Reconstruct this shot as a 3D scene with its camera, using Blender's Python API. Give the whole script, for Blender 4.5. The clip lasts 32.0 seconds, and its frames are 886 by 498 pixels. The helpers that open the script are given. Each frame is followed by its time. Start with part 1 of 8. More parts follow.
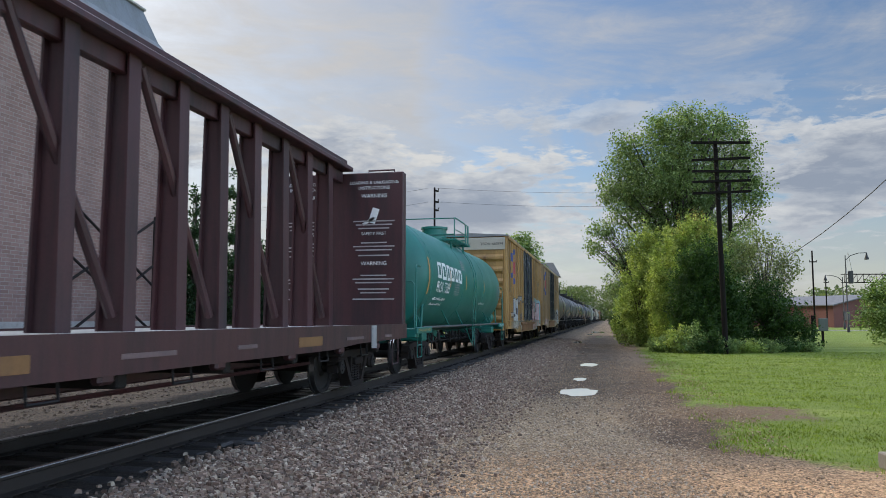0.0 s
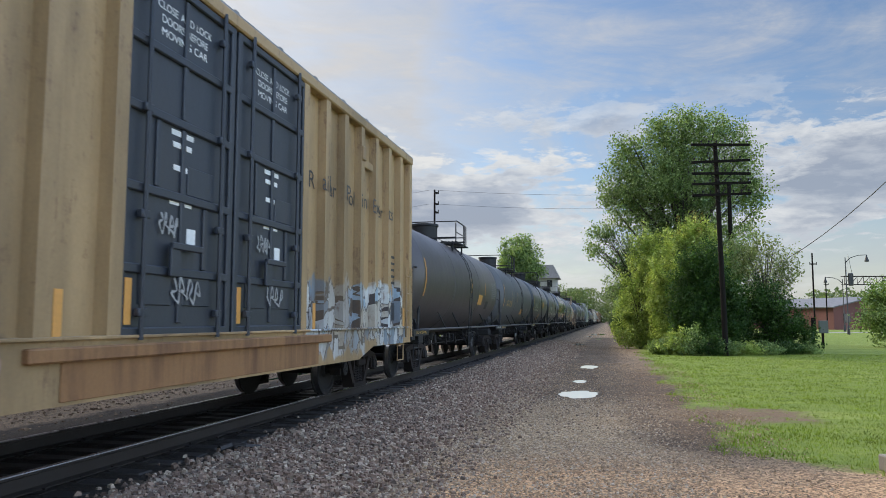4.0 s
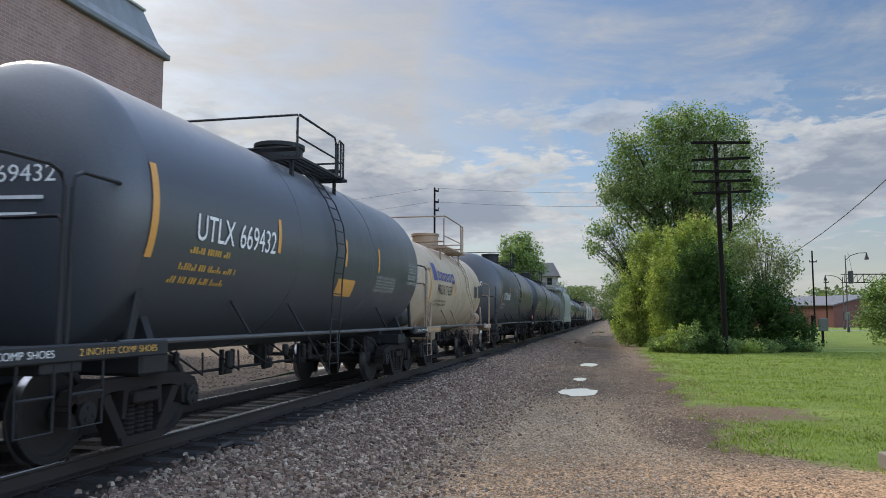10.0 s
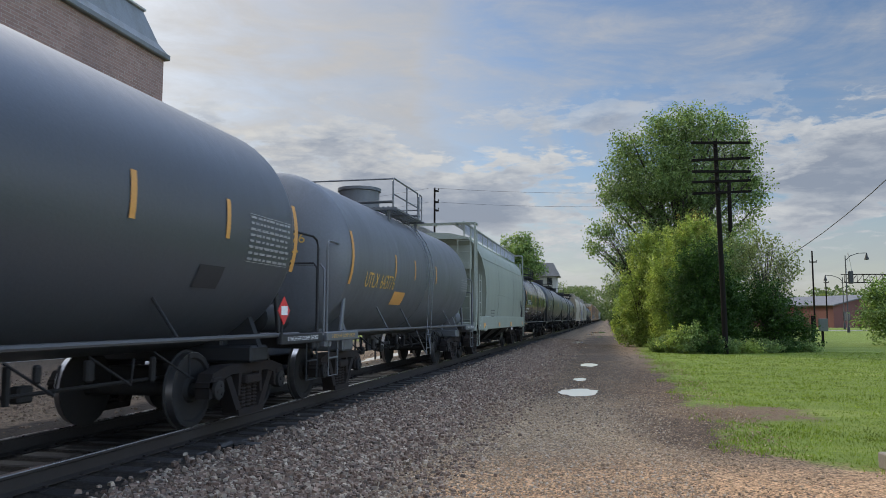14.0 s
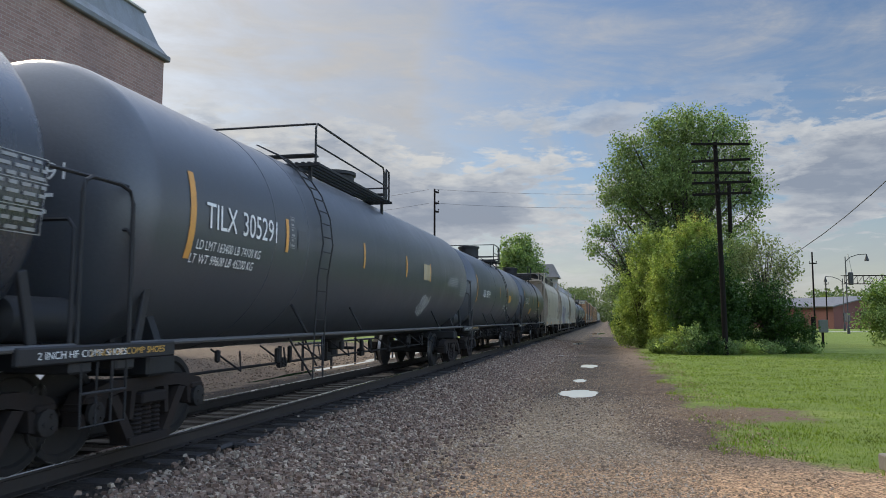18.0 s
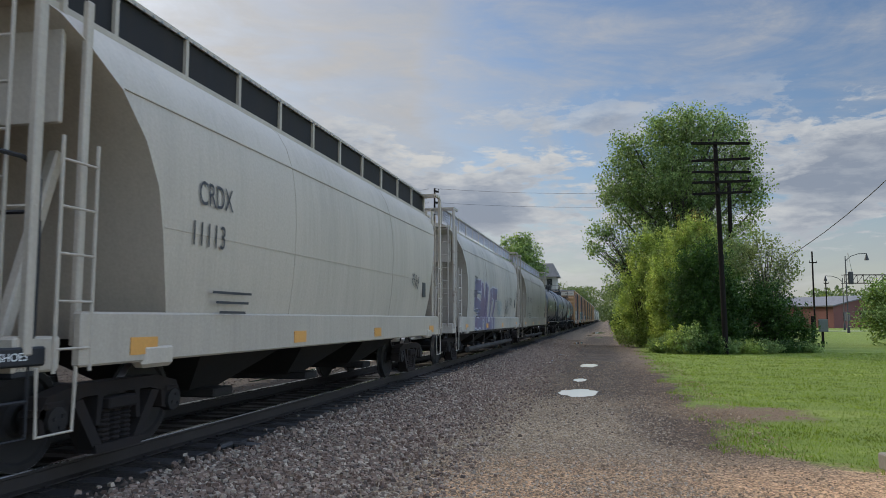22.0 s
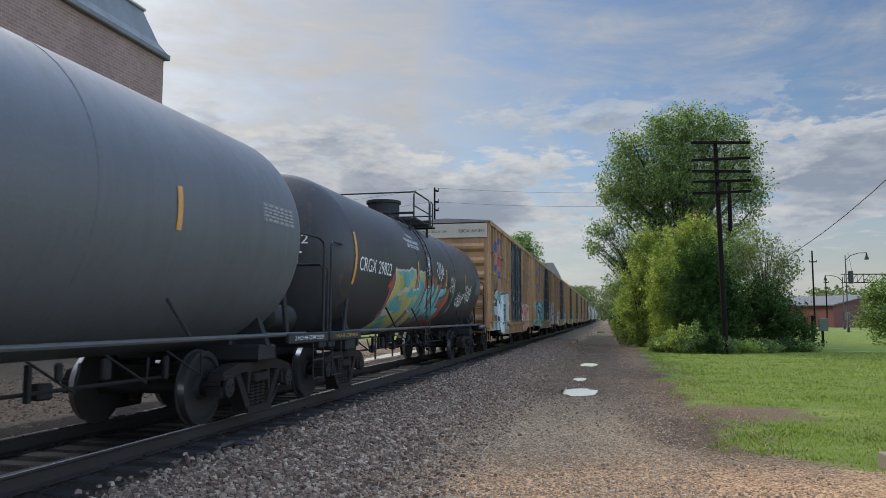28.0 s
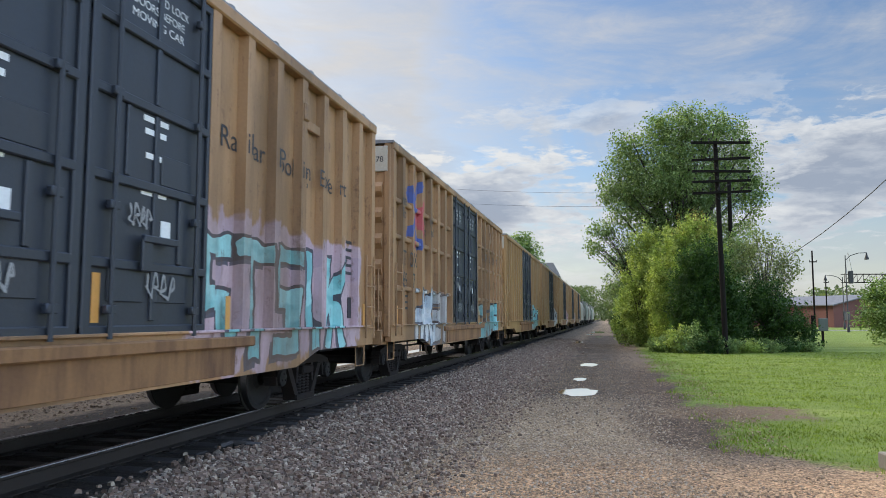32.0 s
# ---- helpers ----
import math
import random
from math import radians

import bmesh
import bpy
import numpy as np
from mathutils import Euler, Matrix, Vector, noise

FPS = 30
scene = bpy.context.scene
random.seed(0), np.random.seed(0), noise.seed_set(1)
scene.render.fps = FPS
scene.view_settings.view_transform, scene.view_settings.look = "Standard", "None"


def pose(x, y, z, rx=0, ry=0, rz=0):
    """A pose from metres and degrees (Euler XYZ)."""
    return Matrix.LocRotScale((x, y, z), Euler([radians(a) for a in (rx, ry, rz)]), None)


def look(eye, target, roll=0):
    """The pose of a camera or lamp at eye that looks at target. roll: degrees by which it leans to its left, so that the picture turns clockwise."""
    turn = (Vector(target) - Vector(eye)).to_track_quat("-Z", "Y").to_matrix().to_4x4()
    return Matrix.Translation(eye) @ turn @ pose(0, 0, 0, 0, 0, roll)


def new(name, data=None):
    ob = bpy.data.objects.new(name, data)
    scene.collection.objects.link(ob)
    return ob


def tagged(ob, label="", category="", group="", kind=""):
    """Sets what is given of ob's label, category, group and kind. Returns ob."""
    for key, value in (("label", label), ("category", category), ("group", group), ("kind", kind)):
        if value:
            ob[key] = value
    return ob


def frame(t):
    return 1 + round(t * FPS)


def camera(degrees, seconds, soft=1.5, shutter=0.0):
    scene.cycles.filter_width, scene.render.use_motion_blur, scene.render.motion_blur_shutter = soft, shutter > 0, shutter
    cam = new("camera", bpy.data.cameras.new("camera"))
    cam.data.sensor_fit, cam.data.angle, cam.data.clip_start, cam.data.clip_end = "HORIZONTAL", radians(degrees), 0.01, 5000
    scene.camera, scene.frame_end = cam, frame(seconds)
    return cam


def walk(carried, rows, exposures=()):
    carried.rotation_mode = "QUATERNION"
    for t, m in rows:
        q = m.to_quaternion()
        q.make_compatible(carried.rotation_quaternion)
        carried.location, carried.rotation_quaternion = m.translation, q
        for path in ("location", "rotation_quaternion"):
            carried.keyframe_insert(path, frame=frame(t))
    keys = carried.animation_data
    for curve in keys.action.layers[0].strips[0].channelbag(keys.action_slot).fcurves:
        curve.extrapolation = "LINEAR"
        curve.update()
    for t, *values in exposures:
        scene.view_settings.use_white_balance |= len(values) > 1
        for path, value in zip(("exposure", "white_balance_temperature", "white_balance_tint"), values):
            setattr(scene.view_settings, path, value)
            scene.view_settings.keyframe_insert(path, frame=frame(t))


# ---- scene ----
# One long freight train passes a still camera beside the line; the train runs along -y.
EYE = 1.53          # camera height over z=0; the rail heads lie at z=RAIL
RAIL = 0.20
TRACK = -5.8        # centre line of the track, x
ROAD = -0.12        # level of the gravel lane
cam = camera(61.04, 32.0, soft=0.75, shutter=0.07)
YAW, FOC = 12.38, 1330.0


def aim(dy):
    return pose(0, 0, EYE, 90 + math.degrees(math.atan((122 + dy) / FOC)), 0, YAW)


SWAY = [(0, 0), (0.6, 0.2), (1, 1), (1.5, 1.5), (2, 2.6), (2.5, 3), (3, 3.9), (3.5, 4), (4.5, 3.7), (5.5, 3), (6, 1.5),
        (7, 1.2), (8, 1), (8.5, 0.1), (11, 0), (14, 0.3), (14.5, 0.5), (15.5, 1.8), (16.5, 2.9), (17, 2.4), (18, 2.5), (18.5, 2.8),
        (19, 3.9), (19.5, 3.9), (20, 3), (20.5, 2.8), (21, 1.5), (22, 1.3), (23.5, 1.3), (24.5, 0.8), (25, 0.1), (28, 0), (32, 0)]
walk(cam, [(t, aim(d)) for t, d in SWAY],
     exposures=[(0, 0.9), (1.6, 0.92), (2.4, 1.05), (3.0, 1.25), (4.0, 1.1), (5.5, 0.92), (6.5, 0.9), (11, 0.88), (14, 0.8), (20, 0.8), (22, 0.72), (25, 0.72), (28.3, 0.82), (29.2, 0.92), (30.5, 1.15), (32, 1.15)])

# ---- light ----
SUN_AZ, SUN_EL = 50.0, 31.0     # degrees left of +y, degrees up
SUN_DIR = Vector((-math.sin(radians(SUN_AZ)) * math.cos(radians(SUN_EL)), math.cos(radians(SUN_AZ)) * math.cos(radians(SUN_EL)), math.sin(radians(SUN_EL))))
sun = new("sun", bpy.data.lights.new("sun", "SUN"))
sun.data.energy, sun.data.angle, sun.data.color = 1.6, radians(8), (1.0, 0.88, 0.70)
sun.matrix_world = look(SUN_DIR * 50, (0, 0, 0))


class Nodes:
    """Short hand for a node tree."""

    def __init__(self, tree):
        self.tree = tree

    def add(self, kind, operation="", use_clamp=False, data_type="", blend_type=""):
        n = self.tree.nodes.new(kind)
        if operation:
            n.operation = operation
        if use_clamp:
            n.use_clamp = True
        if data_type:
            n.data_type, n.blend_type = data_type, blend_type
        return n

    def put(self, n, **ins):
        for k, v in ins.items():
            key = int(k[1:]) if k[0] == "i" and k[1:].isdigit() else k.replace("_", " ")
            s = n.inputs[key]
            if isinstance(v, bpy.types.NodeSocket):
                self.tree.links.new(v, s)
            else:
                s.default_value = v
        return n

    def math(self, op, a, b=0.0, c=0.0, clamp=False):
        n = self.add("ShaderNodeMath", operation=op, use_clamp=clamp)
        return self.put(n, i0=a, i1=b, i2=c).outputs[0]

    def noise(self, vec, scale, detail=4.0, rough=0.55, warp=0.0):
        n = self.add("ShaderNodeTexNoise")
        self.put(n, Vector=vec, Scale=scale, Detail=detail, Roughness=rough, Distortion=warp)
        return n.outputs["Fac"]

    def ramp(self, fac, stops):
        n = self.add("ShaderNodeValToRGB")
        el = n.color_ramp.elements
        while len(el) < len(stops):
            el.new(0.5)
        for e, (p, c) in zip(el, stops):
            e.position, e.color = p, (*c, 1) if len(c) == 3 else c
        self.put(n, Fac=fac)
        return n.outputs["Color"]

    def mix(self, fac, a, b, blend="MIX"):
        n = self.add("ShaderNodeMix", data_type="RGBA", blend_type=blend)
        self.put(n, i0=fac)
        for s, v in ((n.inputs[6], a), (n.inputs[7], b)):
            if isinstance(v, bpy.types.NodeSocket):
                self.tree.links.new(v, s)
            else:
                s.default_value = (*v, 1)
        return n.outputs[2]

    def scaled(self, vec, s):
        n = self.add("ShaderNodeMapping")
        self.put(n, Vector=vec)
        n.inputs["Scale"].default_value = s
        return n.outputs[0]

    def band(self, v, lo, hi, soft):
        """1 where lo < v < hi, with soft edges."""
        a = self.math("DIVIDE", self.math("SUBTRACT", v, lo), soft, clamp=True)
        b = self.math("DIVIDE", self.math("SUBTRACT", hi, v), soft, clamp=True)
        return self.math("MULTIPLY", a, b)


# ---- sky: clear blue behind broken evening cloud ----
world = bpy.data.worlds.new("world")
scene.world = world
world.use_nodes = True
world.node_tree.nodes.clear()
W = Nodes(world.node_tree)
sky = W.add("ShaderNodeTexSky")
sky.sky_type, sky.sun_disc = "NISHITA", False
sky.sun_elevation, sky.sun_rotation = radians(SUN_EL), radians(-SUN_AZ)
sky.air_density, sky.dust_density, sky.ozone_density = 1.0, 1.5, 1.2
way = W.add("ShaderNodeTexCoord").outputs["Generated"]
sep = W.put(W.add("ShaderNodeSeparateXYZ"), Vector=way)
az = W.math("ARCTAN2", sep.outputs[0], sep.outputs[1])      # to the right of +y
el = W.math("ARCSINE", sep.outputs[2])
def sky_noise(sx, sy, detail, rough, warp, up=0.0, tilt=0.0):
    """Cloud noise over azimuth and elevation, read a little higher by up."""
    ee = W.math("ADD", el, up) if up else el
    aa = W.math("MULTIPLY_ADD", ee, tilt, az) if tilt else az
    v = W.add("ShaderNodeCombineXYZ")
    W.put(v, X=W.math("MULTIPLY", aa, sx), Y=W.math("MULTIPLY", ee, sy), Z=0.37 + tilt)
    return W.noise(v.outputs[0], 1.0, detail, rough, warp)


def bump_at(a, b, ra, rb):
    """A soft mound, 1 at azimuth a and elevation b."""
    da, db = W.math("DIVIDE", W.math("SUBTRACT", az, a), ra), W.math("DIVIDE", W.math("SUBTRACT", el, b), rb)
    q = W.math("MULTIPLY_ADD", da, da, W.math("MULTIPLY", db, db))
    return W.math("DIVIDE", 1.0, W.math("MULTIPLY_ADD", q, q, 1.0))


tosun = W.add("ShaderNodeVectorMath", operation="DOT_PRODUCT")
tosun.inputs[1].default_value = SUN_DIR
W.tree.links.new(way, tosun.inputs[0])
near_sun = W.math("POWER", W.math("MAXIMUM", tosun.outputs["Value"], 0.0), 4.0)
blue = W.mix(1.0, sky.outputs[0], (0.132, 0.151, 0.171), "MULTIPLY")
horizon = W.math("SUBTRACT", 1.0, W.math("DIVIDE", el, 0.17), clamp=True)
blue = W.mix(W.math("MULTIPLY", horizon, 0.72), blue, (1.06, 1.06, 1.0))
# high sheet of thin cloud towards the sun, ending in a ragged edge; faint streaks beyond it
wisps = sky_noise(3.4, 11.0, 7, 0.62, 0.9, tilt=0.9)
shreds = sky_noise(9.0, 34.0, 6, 0.66, 0.5, tilt=0.6)
rag = W.math("MULTIPLY_ADD", W.math("SUBTRACT", wisps, 0.5), 0.22, az)
sheet = W.math("DIVIDE", W.math("SUBTRACT", -0.155, W.math("MULTIPLY_ADD", W.math("SUBTRACT", shreds, 0.5), 0.07, rag)), 0.075, clamp=True)
sheet = W.math("MULTIPLY", sheet, W.math("MULTIPLY_ADD", W.math("SUBTRACT", wisps, 0.42), 1.6, 0.62, clamp=True))
streaks = W.math("MULTIPLY", W.math("DIVIDE", W.math("SUBTRACT", W.math("MULTIPLY_ADD", shreds, 0.45, wisps), 0.64), 0.34, clamp=True), 0.72)
veil = W.math("MAXIMUM", W.math("MULTIPLY", sheet, 0.93), streaks)
tone = W.math("MULTIPLY_ADD", W.math("SUBTRACT", shreds, 0.5), 0.75, W.math("MULTIPLY_ADD", near_sun, 0.75, W.math("MULTIPLY", W.math("SUBTRACT", wisps, 0.5), 1.0)), clamp=True)
glow = W.ramp(tone, [(0.0, (0.62, 0.68, 0.80)), (0.28, (0.80, 0.82, 0.86)), (0.62, (0.94, 0.92, 0.91)), (1.0, (1.16, 1.11, 1.02))])
c1 = W.mix(veil, blue, glow)
# broken deck low in the sky: bright torn tops over grey bellies
masses = W.math("ADD", W.math("MULTIPLY", bump_at(-0.27, 0.155, 0.20, 0.035), 0.13), W.math("ADD", W.math("MULTIPLY", bump_at(0.30, 0.180, 0.16, 0.05), 0.13), W.math("MULTIPLY", bump_at(-0.02, 0.13, 0.20, 0.025), 0.09)))
masses = W.math("ADD", masses, W.math("MULTIPLY", bump_at(-0.30, 0.235, 0.24, 0.03), 0.09))


def deck(up):
    body = sky_noise(5.0, 19.0, 8, 0.58, 0.25, up)
    lumps = sky_noise(24.0, 62.0, 6, 0.6, 0.4, up)
    return W.math("ADD", W.math("MULTIPLY_ADD", W.math("SUBTRACT", lumps, 0.5), 0.42, body), masses)


here, above = deck(0.0), deck(0.016)
low = W.band(el, 0.015, 0.31, 0.085)
lowcloud = W.math("MULTIPLY", W.math("DIVIDE", W.math("SUBTRACT", here, 0.505), 0.07, clamp=True), low, clamp=True)
rim = W.math("MULTIPLY_ADD", W.math("SUBTRACT", here, above), 5.5, W.math("MULTIPLY", W.math("SUBTRACT", 0.64, here), 5.0), clamp=True)
body_c = W.mix(W.math("DIVIDE", W.math("SUBTRACT", here, 0.54), 0.24, clamp=True), (0.82, 0.87, 0.95), (0.47, 0.54, 0.67))
cloud_c = W.mix(rim, body_c, W.mix(W.math("MULTIPLY", near_sun, 1.1, clamp=True), (1.06, 1.09, 1.12), (1.22, 1.18, 1.10)))
c2 = W.mix(W.math("MULTIPLY", lowcloud, 0.92), c1, cloud_c)
# fill light added out of view: sky raised towards +x and overhead
front = W.add("ShaderNodeVectorMath", operation="DOT_PRODUCT")
front.inputs[1].default_value = (0.93, -0.33, -0.15)
W.tree.links.new(way, front.inputs[0])
side_fill = W.math("MAXIMUM", front.outputs["Value"], 0.0)
over = W.math("DIVIDE", W.math("SUBTRACT", el, 0.42), 0.5, clamp=True)
lift = W.math("ADD", 0.33, W.math("ADD", W.math("MULTIPLY", W.math("POWER", side_fill, 1.6), 1.35), W.math("MULTIPLY", over, 1.6)))
bg = W.put(W.add("ShaderNodeBackground"), Color=c2, Strength=lift)
W.tree.links.new(bg.outputs[0], W.add("ShaderNodeOutputWorld").inputs[0])

# ---- materials ----
MATS = {}


def paint(name, col, rough=0.5, metal=0.0, dirt=(0.05, 0.045, 0.04), amount=0.35, scale=1.2, grain=30.0, bump=0.15, streak=True, vary=0.06, spec=0.5):
    """A weathered surface: base colour, large stains (streaked downwards), fine grain and bump."""
    if name in MATS:
        return MATS[name]
    m = bpy.data.materials.new(name)
    m.use_nodes = True
    N = Nodes(m.node_tree)
    b = m.node_tree.nodes["Principled BSDF"]
    pos = N.add("ShaderNodeTexCoord").outputs["Object"]
    rnd = N.add("ShaderNodeObjectInfo").outputs["Random"]
    off = N.add("ShaderNodeVectorMath", operation="ADD")
    N.tree.links.new(pos, off.inputs[0])
    N.tree.links.new(N.math("MULTIPLY", rnd, 37.0), off.inputs[1])
    vec = off.outputs[0]
    stain = N.noise(N.scaled(vec, (1, 1, 0.25) if streak else (1, 1, 1)), scale, 6, 0.62)
    fineg = N.noise(vec, grain, 3, 0.6)
    if streak:
        runs = N.noise(N.scaled(vec, (5.0, 5.0, 0.35)), 1.6, 5, 0.7)
        stain = N.math("MULTIPLY_ADD", N.math("SUBTRACT", runs, 0.5), 0.55, stain)
    mask = N.math("MULTIPLY", N.math("SUBTRACT", stain, 0.42), 3.0 * amount, clamp=True)
    c = N.mix(mask, col, dirt)
    v = N.math("ADD", N.math("MULTIPLY", N.math("SUBTRACT", fineg, 0.5), 0.35), N.math("ADD", N.math("MULTIPLY", N.math("SUBTRACT", rnd, 0.5), vary * 2), 1.0))
    g = N.add("ShaderNodeCombineColor")
    N.put(g, i0=v, i1=v, i2=v)
    c = N.mix(1.0, c, g.outputs[0], "MULTIPLY")
    N.put(b, Base_Color=c, Metallic=metal, Roughness=N.math("ADD", N.math("MULTIPLY", stain, 0.25), rough - 0.12, clamp=True))
    b.inputs["Specular IOR Level"].default_value = spec
    if bump:
        bn = N.put(N.add("ShaderNodeBump"), Height=fineg, Strength=bump, Distance=0.01)
        N.tree.links.new(bn.outputs[0], b.inputs["Normal"])
    MATS[name] = m
    return m


# Base colour lifted and blued to paint in lens haze on the tanks.
BLACK = paint("tank_black_hazed", (0.052, 0.058, 0.068), 0.37, spec=0.7, dirt=(0.075, 0.073, 0.07), amount=0.3, scale=0.5)
BLACKG = paint("tank_gloss_black", (0.034, 0.038, 0.046), 0.23, spec=1.0, dirt=(0.03, 0.03, 0.03), amount=0.15, scale=0.5)
GREEN = paint("tank_green", (0.012, 0.16, 0.125), 0.42, dirt=(0.02, 0.06, 0.05), amount=0.25, scale=0.5)
GREY = paint("tank_grey", (0.105, 0.11, 0.118), 0.45, spec=0.6, dirt=(0.05, 0.045, 0.04), amount=0.4, scale=0.5)
RUSTY = paint("tank_brown_black", (0.050, 0.041, 0.040), 0.42, spec=0.7, dirt=(0.02, 0.02, 0.02), amount=0.4, scale=0.4)
WHITE = paint("tank_white", (0.41, 0.325, 0.225), 0.5, dirt=(0.19, 0.11, 0.06), amount=0.5, scale=0.7)
HOPG = paint("hopper_grey", (0.30, 0.262, 0.21), 0.5, dirt=(0.20, 0.19, 0.17), amount=0.35, scale=0.6)
HOPL = paint("hopper_light", (0.38, 0.345, 0.295), 0.45, dirt=(0.26, 0.25, 0.23), amount=0.3, scale=0.6)
HOPT = paint("hopper_tan", (0.42, 0.36, 0.28), 0.5, dirt=(0.22, 0.19, 0.15), amount=0.35, scale=0.6)
HOPV = paint("hopper_green_grey", (0.27, 0.29, 0.24), 0.5, dirt=(0.2, 0.2, 0.17), amount=0.35, scale=0.6)
MAROON = paint("maroon", (0.062, 0.021, 0.023), 0.5, dirt=(0.022, 0.016, 0.016), amount=0.9, scale=1.6)
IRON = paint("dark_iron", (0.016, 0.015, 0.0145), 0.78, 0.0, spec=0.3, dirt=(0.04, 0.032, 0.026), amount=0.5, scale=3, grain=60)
RUSTIRON = paint("rusty_iron", (0.016, 0.013, 0.012), 0.85, 0.0, spec=0.25, dirt=(0.034, 0.022, 0.015), amount=0.6, scale=3, grain=60)
TREAD = paint("bright_steel", (0.42, 0.42, 0.43), 0.33, 1.0, amount=0.1, bump=0.05)
DOORB = paint("door_blue_black", (0.026, 0.032, 0.043), 0.45, dirt=(0.05, 0.045, 0.04), amount=0.4, scale=1.2)
RUSTO = paint("rusty_sill", (0.25, 0.125, 0.048), 0.7, dirt=(0.07, 0.03, 0.018), amount=0.9, scale=2.0)
CAPW = paint("cap_white", (0.47, 0.42, 0.34), 0.5, dirt=(0.3, 0.24, 0.16), amount=0.35)
ROOFG = paint("roof_galvanised", (0.25, 0.25, 0.26), 0.45, 0.5, dirt=(0.12, 0.1, 0.08), amount=0.4)
SAFETY = paint("reflector_yellow", (0.60, 0.29, 0.07), 0.4, amount=0.2, dirt=(0.35, 0.2, 0.08), bump=0.0)
LETTER = paint("letter_white", (0.75, 0.75, 0.72), 0.5, amount=0.15, bump=0.0)
STENCIL = paint("letter_faded", (0.30, 0.30, 0.29), 0.6, amount=0.3, bump=0.0)
LETTERY = paint("letter_gold", (0.62, 0.36, 0.07), 0.5, amount=0.2, bump=0.0)
LETTERK = paint("letter_dark", (0.03, 0.03, 0.035), 0.5, amount=0.15, bump=0.0)
LETTERB = paint("letter_blue", (0.05, 0.06, 0.20), 0.5, amount=0.2, bump=0.0)
RED = paint("placard_red", (0.55, 0.03, 0.03), 0.5, amount=0.15, bump=0.0)
RAILS = paint("rail_web", (0.024, 0.018, 0.015), 0.7, 0.3, amount=0.4, scale=2)
RAILTOP = paint("rail_head", (0.30, 0.29, 0.29), 0.26, 1.0, amount=0.05, bump=0.03)
TRIM = paint("trim_black", (0.017, 0.018, 0.020), 0.6, spec=0.35, dirt=(0.035, 0.03, 0.026), amount=0.5, scale=2, grain=50)
TIE = paint("old_tie_wood", (0.024, 0.020, 0.018), 0.66, dirt=(0.045, 0.038, 0.032), amount=0.5, scale=4, grain=50, bump=0.5, streak=False, vary=0.25)
POLE = paint("pole_wood", (0.011, 0.009, 0.008), 0.92, spec=0.1, dirt=(0.022, 0.018, 0.015), amount=0.4, scale=2, grain=40, bump=0.4)
BRICK2 = paint("red_brick", (0.15, 0.055, 0.045), 0.85, amount=0.3, scale=0.5, grain=9)


def brick_wall(name, tones, joint):
    """Old brickwork: courses with uneven tones, pale joints and large weather stains."""
    m = bpy.data.materials.new(name)
    m.use_nodes = True
    N = Nodes(m.node_tree)
    b = m.node_tree.nodes["Principled BSDF"]
    pos = N.add("ShaderNodeTexCoord").outputs["Object"]
    sp = N.put(N.add("ShaderNodeSeparateXYZ"), Vector=pos)
    flatw = N.add("ShaderNodeCombineXYZ")
    N.put(flatw, X=N.math("ADD", sp.outputs[0], sp.outputs[1]), Y=sp.outputs[2])
    t = N.add("ShaderNodeTexBrick")
    N.put(t, Vector=flatw.outputs[0], Color1=(*tones[0], 1), Color2=(*tones[1], 1), Mortar=(*joint, 1), Scale=1.0)
    t.inputs["Brick Width"].default_value, t.inputs["Row Height"].default_value, t.inputs["Mortar Size"].default_value = 0.42, 0.15, 0.012
    t.inputs["Bias"].default_value = -0.2
    stain = N.noise(N.scaled(pos, (1, 1, 0.4)), 0.35, 6, 0.65)
    patch = N.noise(pos, 1.4, 5, 0.7)
    c = N.mix(N.math("MULTIPLY", N.math("SUBTRACT", stain, 0.45), 2.6, clamp=True), t.outputs["Color"], tones[2])
    c = N.mix(N.math("MULTIPLY", N.math("SUBTRACT", patch, 0.55), 2.4, clamp=True), c, tones[3])
    N.put(b, Base_Color=c, Roughness=0.9)
    bn = N.put(N.add("ShaderNodeBump"), Height=N.math("ADD", t.outputs["Fac"], N.noise(pos, 9.0, 4, 0.6)), Strength=0.5, Distance=0.02)
    N.tree.links.new(bn.outputs[0], b.inputs["Normal"])
    return m


ROOFGR = paint("mill_roof_metal", (0.17, 0.18, 0.185), 0.6, 0.2, dirt=(0.10, 0.09, 0.07), amount=0.5, scale=0.8)
BRICK = brick_wall("mill_brick", ((0.30, 0.185, 0.15), (0.22, 0.13, 0.105), (0.16, 0.11, 0.10), (0.40, 0.31, 0.26)), (0.33, 0.28, 0.24))
CONC = paint("pale_concrete", (0.42, 0.40, 0.36), 0.85, amount=0.4, scale=1.5, streak=False)
DARKGLASS = paint("dark_window", (0.02, 0.022, 0.025), 0.15, amount=0.1, bump=0.0)
BARK = paint("bark", (0.06, 0.05, 0.04), 0.9, amount=0.4, scale=3, grain=25, bump=0.6)
GALV = paint("galvanised", (0.35, 0.36, 0.37), 0.4, 0.8, amount=0.2)
WIRE = paint("wire", (0.02, 0.02, 0.02), 0.6, bump=0.0)


